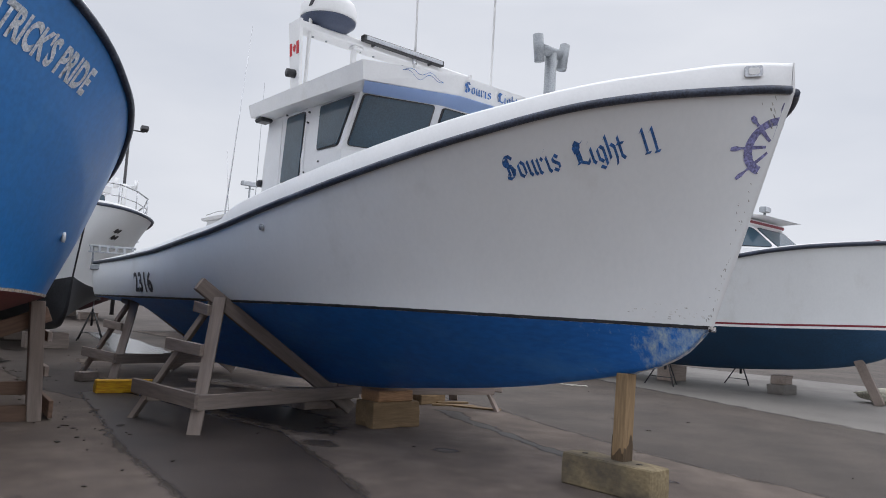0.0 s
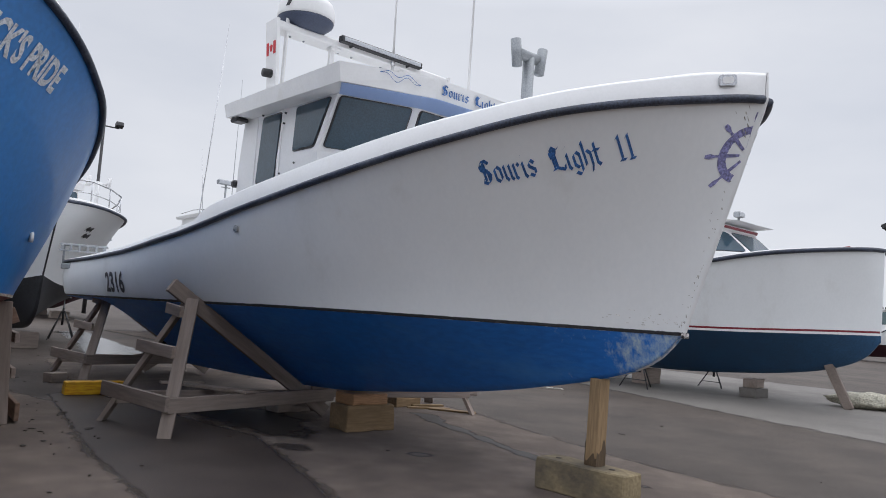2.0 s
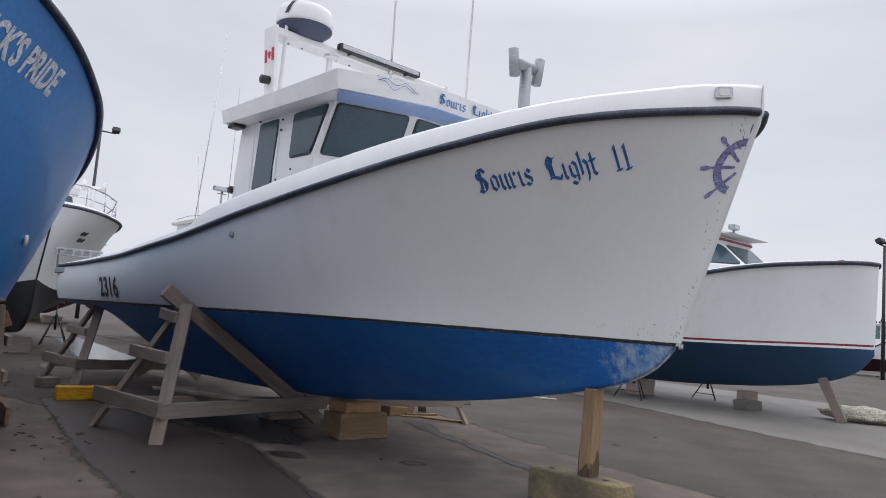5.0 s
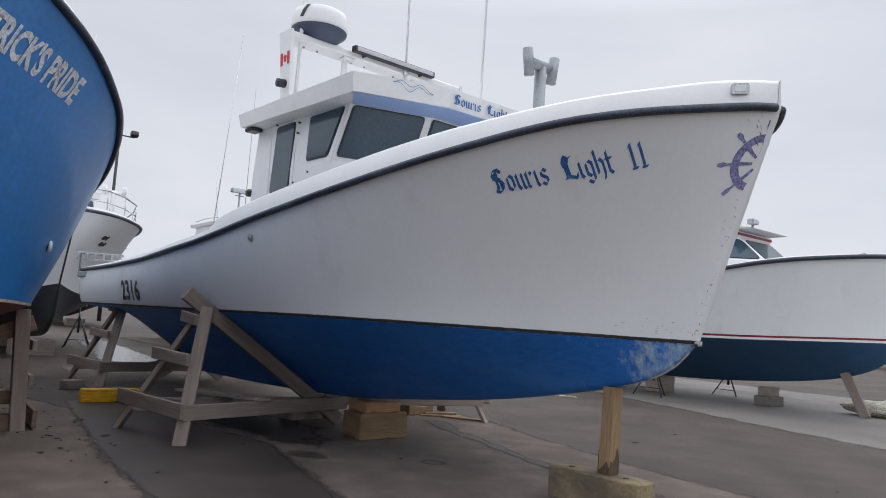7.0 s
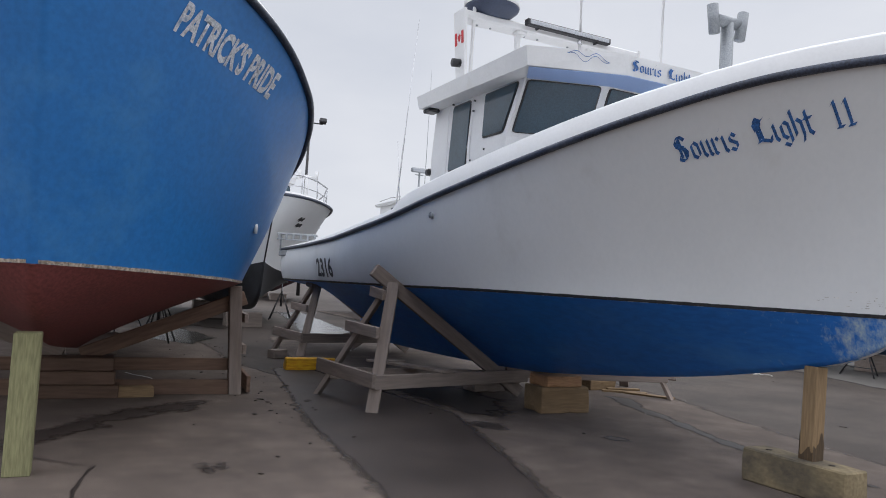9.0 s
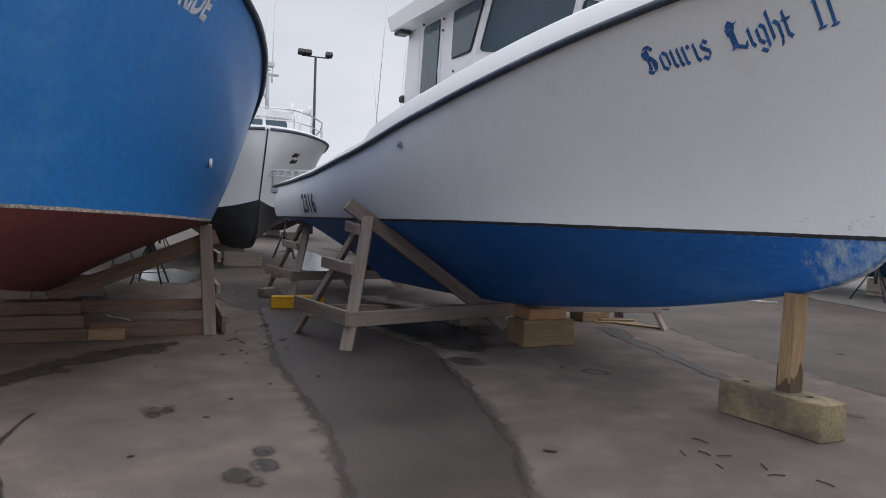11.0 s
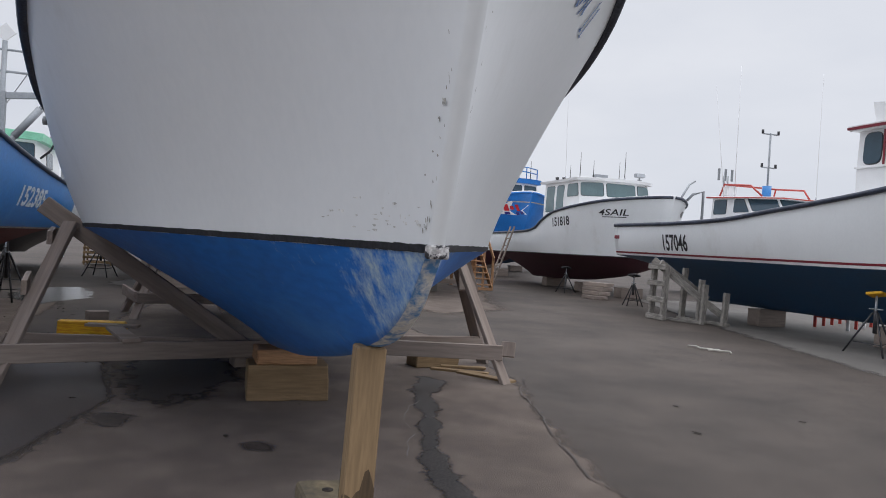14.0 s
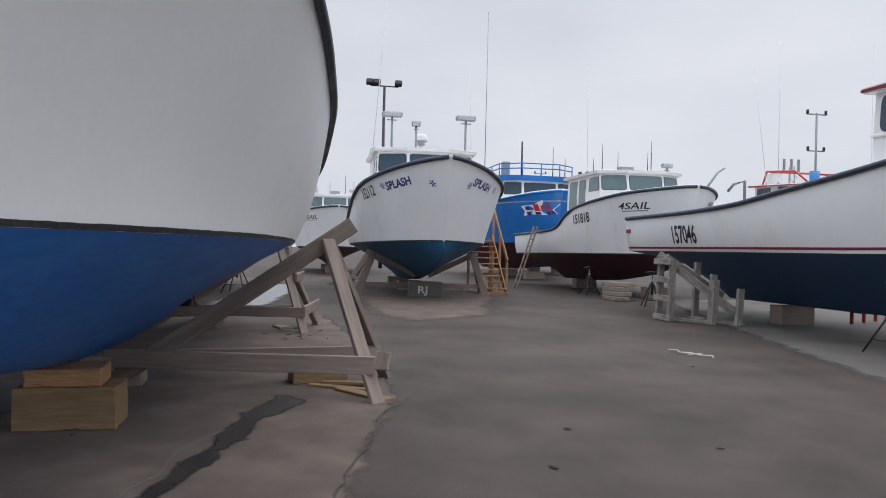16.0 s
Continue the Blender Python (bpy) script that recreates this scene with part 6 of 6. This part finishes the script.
gp = thing("aluminium_rack", main.matrix_world @ pose(13.2, 1.15, 2.2, 0, 0, -20), "grey slotted rack on the stern rail", "rack")
box_part("deck", (0, 0, 0.27), (0.3, 0.9, 0.04), M_GALV, gp)
for k in range(6):
    box_part("slat", (-0.15, -0.4 + 0.16 * k, 0.20), (0.03, 0.05, 0.12), M_GALV, gp)
box_part("lower_rail", (-0.15, 0, 0.14), (0.03, 0.9, 0.03), M_GALV, gp)
for y in (-0.38, 0.38):
    beam_part("leg", (0.1, y, -0.14), (0.0, y, 0.26), 0.04, 0.04, M_GALV, gp)
for x in (17.6, 21.0, 25.0):
    block("timber_block", at(x, 1.65), (0.5, 1.0, 0.40), M_WOODGREY, "dark timber keel block", int(x) + 3)

# red-trimmed roof gear
tube_part("mast", [(7.0, 0.0, 4.2), (7.0, 0.0, 7.0)], 0.04, M_GALV, redroof)
for z, w in ((6.95, 0.4), (5.55, 0.35)):
    tube_part("mast_arm", [(7.0, w, z), (7.0, -w, z)], 0.03, M_GALV, redroof)
    for s in (1, -1):
        tube_part("anemometer", [(7.0, s * w, z), (7.0, s * w, z + 0.16)], 0.05, M_FRAME, redroof)
tube_part("roof_rack", [(8.2, 1.4, 4.28), (8.0, 1.35, 4.80), (6.4, 1.35, 4.66), (5.9, 1.2, 4.22)], 0.04, M_REDPAINT, redroof)
tube_part("roof_rack", [(8.2, -1.4, 4.28), (8.0, -1.35, 4.80), (6.4, -1.35, 4.66), (5.9, -1.2, 4.22)], 0.04, M_REDPAINT, redroof)
tube_part("roof_rack", [(8.0, 1.35, 4.80), (8.0, -1.35, 4.80)], 0.04, M_REDPAINT, redroof)
box_part("roof_box", (8.25, 0.9, 4.55), (0.5, 0.5, 0.5), M_TRIM, redroof, bevel=0.05)
tube_part("beacon", [(6.8, 0.2, 4.25), (6.8, 0.2, 4.75)], 0.18, M_HULLBLUE, redroof, n=14)
tube_part("hauler_post", [(8.9, 1.7, 2.5), (8.9, 1.7, 4.5), (9.5, 1.8, 4.4), (9.8, 1.85, 4.15)], 0.06, M_GALV, redroof)
whip(redroof, 7.4, 1.3, 4.2, 9.8, (0.05, 0.0), 0.02)
whip(redroof, 7.8, 1.5, 4.2, 9.0, (0.3, 0.5), 0.015)
whip(redroof, 5.6, -1.2, 4.2, 9.4, (0.0, 0.0), 0.015)
for x in (18.0, 23.5):
    block("timber_block", at(x, -22.5), (0.5, 0.9, 0.36), M_WOODGREY, "dark timber keel block", int(x) + 9)

# further boats behind
green = thing("fishing_vessel", at(15.6, 6.8), "white fishing boat with green cabin top and tall boom", "fishing boat", "boats in the yard")
HG = Hull(10, 0.5, ((-0.5, 2, 5, 10), (2.9, 2.7, 2.4, 2.2)), ((-0.5, 0, 1, 2, 4, 10), (0.03, 0.8, 1.6, 1.95, 2.1, 1.9)), ((0, 10), (1.5, 1.4)), ((0, 0.5, 1, 2, 4, 10), (0.03, 0.55, 1.0, 1.5, 1.9, 1.8)), ((0, 0.5, 1.5, 4, 10), (1.48, 1.14, 0.9, 0.6, 0.4)), 1.15)
hull_parts(HG, green, M_WHITE, M_BLACK, rail_r=0.05)
cabin(green, 7.6, 4.4, 1.4, 2.3, 3.0, 3.7, 0.1, nose=0.3, roof=material("mint_green_paint", (0.25, 0.62, 0.42), 0.4), side_windows=(((6.6, 6.6), (5.8, 5.8), 3.05, 3.5),))
beam_part("boom", (0.6, -1.0, 4.2), (0.6, -3.9, 4.5), 0.12, 0.14, M_GALV, green)
beam_part("boom_pivot", (0.6, -1.45, 2.5), (0.6, -1.45, 4.35), 0.16, 0.16, M_GALV, green)
ram = tube_part("hydraulic_ram", [(0.5, -1.75, 3.35), (0.5, -2.25, 4.02)], 0.085, M_GALV, green)
tube_part("ram_rod", [(0.5, -2.2, 3.95), (0.55, -2.4, 4.26)], 0.05, M_STEEL, ram)
tube_part("ram_foot", [(0.6, -1.45, 3.0), (0.5, -1.8, 3.4)], 0.07, M_GALV, ram)
tube_part("hose", [(0.5, -2.3, 4.1), (0.5, -2.62, 4.0), (0.5, -2.68, 3.5), (0.5, -2.5, 3.1), (0.5, -2.3, 2.9)], 0.025, M_FRAME, ram)
tube_part("boom_line", [(0.6, -3.1, 4.36), (0.6, -3.4, 4.25), (0.6, -3.7, 4.22), (0.6, -3.85, 4.36)], 0.012, M_FRAME, green)
tube_part("light_mast", [(1.2, -1.3, 2.4), (1.2, -1.3, 5.6)], 0.06, M_GALV, green)
for z in (5.4, 4.9):
    tube_part("cross_arm", [(1.2, -0.9, z), (1.2, -2.0, z)], 0.03, M_GALV, green)
box_part("radar_reflector", (1.2, -1.3, 5.8), (0.05, 0.32, 0.32), M_TRIM, green, rot=(45, 0, 0), bevel=0.01)
whip(green, 1.2, -1.95, 4.9, 6.9, (0, 0), 0.02, M_GALV)
hoist = thing("hoist_mast", at(32, 6.78), "tall grey steel hoist mast with a hanging block", "mast")
beam_part("post", (0, 0, 0), (0, 0, 10.5), 0.26, 0.26, M_GALV, hoist)
box_part("head", (0, -0.08, 10.55), (0.3, 0.55, 0.22), M_GALV, hoist, bevel=0.03)
tube_part("hanging_block", [(-0.02, -0.3, 10.35), (-0.02, -0.3, 9.75)], 0.11, M_GALV, hoist, n=10)
tube_part("hook", [(-0.02, -0.3, 9.75), (-0.02, -0.3, 9.3)], 0.05, M_DARKSTEEL, hoist)
tube_part("stay", [(0, 0.1, 10.3), (-0.5, 2.2, 6.2)], 0.02, M_GALV, hoist)
tube_part("stay", [(0, 0.1, 7.5), (-0.2, 0.9, 3.4)], 0.02, M_GALV, hoist)
block("timber_block", at(18.0, 6.8), (0.5, 0.9, 0.46), M_WOODGREY, "dark timber keel block", 61)
block("timber_block", at(22.0, 6.8), (0.5, 0.9, 0.42), M_WOODGREY, "dark timber keel block", 62)
far = copy_thing(sail, at(36.0, -4.2))
far["label"] = "white lobster boat in the far row"
far2 = copy_thing(sail, at(13.0, -62.0))
far2["label"] = "white lobster boat across the yard"
far3 = copy_thing(redroof, at(40.0, -19.0))
far3["label"] = "white and red lobster boat in the far row"
for x, y in ((39.0, -4.2), (44.0, -4.2), (16.0, -62.0), (21.0, -62.0), (43.0, -19.0), (48.0, -19.0)):
    block("timber_block", at(x, y), (0.5, 0.9, 0.38), M_WOODGREY, "dark timber keel block", int(x * 3))

# slatted crate stack by the far row
crate = thing("slatted_crate", at(27.0, 4.6), "stacked brown slatted lobster crates", "crate")
for k in range(9):
    box_part("slat", (0, 0, 0.1 + 0.17 * k), (0.9, 1.0, 0.07), M_WOODTAN, crate)
for y in (-0.45, 0.45):
    box_part("upright", (-0.4, y, 0.8), (0.06, 0.06, 1.6), M_WOODTAN, crate)
    box_part("upright", (0.4, y, 0.8), (0.06, 0.06, 1.6), M_WOODTAN, crate)
lime = thing("skiff", at(44.5, 3.3, 0, 80), "lime green skiff on the ground", "small boat")
bm = bmesh.new()
add_grid(bm, [[(x, 0.7 * math.sin(a) * (1 - (abs(x) / 2.3) ** 2.5), 0.45 - 0.45 * math.cos(a) * (1 - 0.3 * (abs(x) / 2.3) ** 2)) for a in [(-1.5 + 3 * k / 10) for k in range(11)]] for x in [-2.2 + 4.4 * j / 14 for j in range(15)]])
part("shell", bm, M_LIME, lime, smooth=True)


# ---------------------------------------------------------------- lamps, tower and trees far off
def lamp_post(m, h):
    l_ = thing("lamp_post", m, "dark steel yard lamp post with twin floodlights", "lamp post", "yard lamps")
    tube_part("pole", [(0, 0, 0), (0, 0, h)], 0.14, M_DARKSTEEL, l_, n=10, r2=0.09)
    tube_part("cross_arm", [(0, -1.0, h), (0, 1.0, h)], 0.05, M_DARKSTEEL, l_, n=6)
    for y in (-1.0, 0.55, 1.05):
        box_part("lamp_head", (0.0, y, h + 0.25), (0.4, 0.5, 0.35), M_DARKSTEEL, l_, rot=(0, 25, 0), bevel=0.04)


lamp_post(at(50.0, -8.2), 13.0)
lamp_post(at(15.5, -52.6), 9.6)
tower = thing("lattice_tower", at(60.0, -49.2), "pale lattice radio tower", "tower")
for a in range(3):
    c, s = 0.5 * math.cos(a * math.tau / 3), 0.5 * math.sin(a * math.tau / 3)
    tube_part("tower_leg", [(c, s, 0), (c * 0.5, s * 0.5, 10.3)], 0.06, M_GALV, tower, n=5)
for k in range(12):
    z = 0.8 * k + 0.4
    tube_part("tower_brace", [(0.5 - 0.02 * k, 0, z), (-0.25, 0.43 - 0.015 * k, z + 0.7), (-0.25, -0.43, z)], 0.035, M_GALV, tower, n=4)
for y in (-0.8, 0, 0.8):
    box_part("aerial_panel", (0, y, 10.4), (0.15, 0.2, 1.2), M_GALV, tower)


def spruce(m, h, seed):
    """A spruce: tapered trunk and whorls of drooping ragged sprays."""
    r_ = random.Random(seed)
    t_ = thing("spruce_tree", m, "dark green spruce at the edge of the yard", "tree", "distant spruces")
    tube_part("trunk", [(0, 0, 0), (0, 0, h)], 0.16, M_WOODGREY, t_, n=6, r2=0.02)
    bm = bmesh.new()
    for k in range(420):
        z = h * (0.1 + 0.9 * r_.random() ** 1.2)
        rad = (h - z) / h * h * 0.24 * r_.uniform(0.5, 1.05) + 0.1
        a = r_.uniform(0, math.tau)
        d, sd = Vector((math.cos(a), math.sin(a), -0.25)), Vector((-math.sin(a), math.cos(a), 0))
        o = Vector((0, 0, z))
        w = r_.uniform(0.12, 0.3)
        bm.faces.new([bm.verts.new(q) for q in (o, o + d * rad * 0.6 + sd * w, o + d * rad, o + d * rad * 0.6 - sd * w + Vector((0, 0, -0.1)))])
    part("crown", bm, M_TREE, t_)


for k in range(16):
    rr = random.Random(k)
    spruce(at(24 + 3.4 * k * 0.6 + rr.uniform(-2, 2), -92 + rr.uniform(-6, 6) - k), rr.uniform(6.0, 9.5), k)


# ---------------------------------------------------------------- marks and litter on the ground
patch("wet_patch", [(4.0, 1.1), (4.5, 0.85), (5.2, 0.5), (6.0, 0.35), (6.9, 0.6), (6.8, 1.3), (6.1, 1.55), (5.3, 1.45), (4.6, 1.30)], M_OILY, 0.009, "black wet patch on asphalt", rough=0.36, width=0.12)
patch("wet_patch", [(3.6, 1.35), (3.85, 1.25), (4.05, 1.4), (3.85, 1.6)], M_WET, 0.009, "small dark wet spot", rough=0.22, width=0.08)
patch("run_off_stain", [(5.6, -1.6), (5.3, -1.85), (4.6, -1.5), (4.1, -1.38), (3.6, -1.24), (3.1, -1.06), (2.4, -0.92), (1.6, -0.88), (0.7, -0.80), (1.5, -0.72), (2.2, -0.68), (2.9, -0.88), (3.6, -1.06), (4.2, -1.22), (4.7, -1.26), (5.2, -1.5)], M_OILY, 0.009, "dark branching run-off stain", rough=0.13, width=0.03)
patch("wet_patch", [(2.8, 0.25), (2.9, 0.22), (3.05, 0.32), (3.0, 0.45), (2.85, 0.42)], M_WET, 0.009, "small dark oil spot", rough=0.03)
for u, v, r_ in ((2.66, 4.62, 0.07), (2.60, 4.50, 0.06), (2.52, 4.60, 0.05), (2.74, 4.48, 0.04), (1.05, 4.20, 0.09), (1.18, 4.02, 0.08), (0.92, 4.12, 0.06), (1.45, 3.98, 0.07)):
    patch("wet_patch", [(u + r_ * 1.6 * math.cos(a), v + r_ * math.sin(a)) for a in (0, 1.05, 2.1, 3.14, 4.2, 5.24)], M_WET, 0.009, "small dark stain on asphalt", rough=0.035, width=0.03)
patch("wet_patch", [(4.6, 5.2), (5.4, 4.2), (5.6, 4.3), (4.9, 5.4), (3.6, 6.2), (3.4, 6.0)], M_WET, 0.009, "dark wet trickle", rough=0.32, width=0.12)
patch("puddle", [(12.4, 3.6), (13.6, 3.0), (15.2, 3.1), (16.4, 3.6), (15.8, 4.4), (14.0, 4.5), (12.8, 4.1)], M_PUDDLE, 0.010, "shallow puddle reflecting the sky", rough=0.25)
patch("puddle", [(14.5, -0.4), (16.5, -1.2), (20, -1.6), (26, -2.2), (26, -1.2), (20, -0.4), (16, 0.4)], M_PUDDLE, 0.010, "shallow puddle reflecting the sky", rough=0.3)
patch("wet_patch", [(16.5, 2.4), (18, 1.4), (20, 1.6), (20, 2.8), (18, 3.2)], M_WET, 0.009, "dark damp patch in the lane", rough=0.3)


def crack(pts, w, mat, name, label, seed):
    r_ = random.Random(seed)
    fine = []
    for a, b in zip(pts, pts[1:]):
        n = max(2, int(math.dist(a, b) / 0.12))
        for k in range(n):
            x, y = lerp(a, b, k / n)
            wander = noise.noise(Vector((x * 1.7, y * 1.7, seed))) * 0.10 + noise.noise(Vector((x * 6, y * 6, seed))) * 0.035
            fine.append((x + wander * 0.4, y + wander + r_.uniform(-0.006, 0.006)))
    bm = bmesh.new()
    add_grid(bm, [[(x, y - w * r_.uniform(0.2, 1), 0), (x + 0.01, y + w * r_.uniform(0.2, 1), 0)] for x, y in fine])
    ob = part(name, bm, mat)
    ob.matrix_world = YARD @ pose(0, 0, 0.013)
    tagged(ob, label, "ground crack", kind="structure")


# pale colour paints the sky's glint on the crack's wet edge
M_CRACKGLINT = material("pale_crack_glint", (0.21, 0.19, 0.175), 0.8, spread=0.3, scale=12)
crack([(4.33, -1.22), (3.55, -0.95), (2.89, -0.76), (2.41, -0.70)], 0.003, M_CRACKGLINT, "ground_crack", "crack in the asphalt with its wet glint painted pale", 1)
crack([(8.0, 5.0), (7.4, 4.7), (7.0, 4.75), (6.7, 4.5)], 0.02, M_TRIM, "ground_crack", "white paint trickle on asphalt", 3)
crack([(3.5, 6.2), (2.8, 5.4), (1.8, 5.6), (0.5, 5.2)], 0.02, M_OILY, "ground_crack", "dark crack in the asphalt", 4)

crack([(5.47, -2.9), (4.84, -2.55), (3.23, -2.15), (1.95, -1.83), (0.4, -1.72), (-2.5, -1.66)], 0.009, M_WET, "ground_crack", "dark joint along the paving edge", 6)

bm = bmesh.new()
rr = random.Random(21)
for k in range(110):
    if k < 45:
        u, v = rr.gauss(6.6, 1.8), rr.gauss(3.5, 0.35)
    else:
        u, v = rr.uniform(9.8, 12.4), rr.choice((rr.gauss(3.3, 0.5), rr.gauss(-1.9, 0.3)))
    if k > 84:
        u, v = rr.uniform(0, 16), rr.uniform(-7, 5)
    s = rr.uniform(0.008, 0.022) if rr.random() < 0.7 else rr.uniform(0.025, 0.05)
    bmesh.ops.create_icosphere(bm, subdivisions=1, radius=1.0, matrix=pose(u, v, 0.012, 0, 0, rr.uniform(0, 360)) @ Matrix.Diagonal((s * rr.uniform(0.8, 2), s * rr.uniform(0.5, 1), 0.006, 1)))
# twigs near the base block
for u, v in ((0.49, 1.20), (0.40, 1.11), (0.0, 1.08), (0.54, 1.34), (0.15, 1.02), (0.72, 1.02), (-0.2, 0.9), (0.25, 1.3)):
    a, l_ = rr.uniform(0, 3.1), rr.uniform(0.05, 0.13)
    d = Vector((math.cos(a), math.sin(a), 0)) * l_
    o = Vector((u, v, 0.011))
    add_tube(bm, [o - d * 0.5, o + Vector((rr.uniform(-0.02, 0.02), rr.uniform(-0.02, 0.02), 0.004)), o + d * 0.5], 0.0045, 5)
litter = part("leaf_litter", bm, M_DEBRIS)
litter.matrix_world = YARD
tagged(litter, "scattered dark leaves and dirt crumbs", "litter", kind="stuff")
bm = bmesh.new()
pts = [(8.3, -7.25), (8.15, -7.32), (8.0, -7.28), (7.85, -7.38), (7.72, -7.42), (7.6, -7.55), (7.5, -7.5)]
add_tube(bm, [(x, y, 0.03 + 0.012 * (k % 2)) for k, (x, y) in enumerate(pts)], 0.012, 6)
add_tube(bm, [(7.8, -7.28, 0.03), (7.75, -7.42, 0.045), (7.82, -7.52, 0.03)], 0.012, 6)
add_tube(bm, [(7.98, -7.28, 0.04), (8.02, -7.42, 0.025), (8.1, -7.5, 0.02)], 0.008, 6)
rope = part("rope_end", bm, M_ROPE, smooth=True)
rope.matrix_world = YARD
tagged(rope, "short frayed pale rope on asphalt", "rope")
for k, (u, v, r_, l_, w_) in enumerate(((5.85, -2.2, 60, 0.7, 0.1), (5.5, -2.4, 35, 0.75, 0.14), (6.0, -2.3, 75, 0.55, 0.09))):
    block("plank_offcut", at(u, v, 0.02 * (k == 2), r_), (l_, w_, 0.03), M_WOODTAN, "split tan plank offcut on the ground", 70 + k)
block("plank_offcut", at(8.2, -1.6, 0.36, 20), (0.3, 0.16, 0.03), M_WOODGREY, "loose grey board on a cradle beam", 75)
block("plank_offcut", at(6.3, 1.7, 0.40, 80), (0.55, 0.14, 0.03), M_WOODGREY, "loose grey board on a cradle beam", 76)

# damp stain rising from the foot of the bow post, with a ragged top
bm = bmesh.new()
rs = random.Random(4)
for a in range(4):
    q = Matrix.Rotation(a * math.pi / 2, 4, "Y")
    lo, hi = [], []
    for k in range(9):
        x = -0.0652 + 0.1304 * k / 8
        top_ = (0.06, 0.26, 0.10, 0.22)[a] * (0.55 + 0.45 * math.exp(-((x - 0.03) / 0.035) ** 2)) + rs.uniform(-0.025, 0.025)
        lo.append(q @ Vector((x, 0.0, 0.0662)))
        hi.append(q @ Vector((x, top_, 0.0662)))
    add_grid(bm, [lo, hi])
stain = part("damp_stain", bm, material("damp_brown_timber", (0.10, 0.065, 0.035), 0.6, spread=0.15, scale=9, fine=80, stretch=(1, 0.1, 1)), bow_post, "dark damp stain at the foot")
for x, y in ((0.60, 0.07), (1.16, 0.12)):
    hole = tube_part("bolt_hole", [at(x, y, 0.286).translation, at(x, y, 0.2935).translation], 0.028, M_DEBRIS, None, n=12)
    tagged(hole, "dark rusty bolt head in the base timber", "bolt")
# loose timber about the cradle
bm = bmesh.new()
add_beam(bm, (4.95, 1.38, 0.448), (6.25, 1.68, 0.398), 0.17, 0.035, 0.004)
plank = part("loose_plank", bm, M_WOODGREY)
plank.matrix_world = YARD
tagged(plank, "loose grey plank lying across cradle beams", "plank")
block("timber_block", at(6.2, 0.22, 0, 8), (0.3, 0.42, 0.2), M_WOODGREY, "low dark timber block beneath the keel", 71)
block("timber_offcut", at(10.1, 2.36, 0, 25), (0.22, 0.3, 0.16), M_WOODGREY, "grey timber offcut beside a cradle foot", 72)
whip(blue, 5.5, 2.1, 3.5, 14.6, (0.0, 0.0), 0.03, M_GALV)
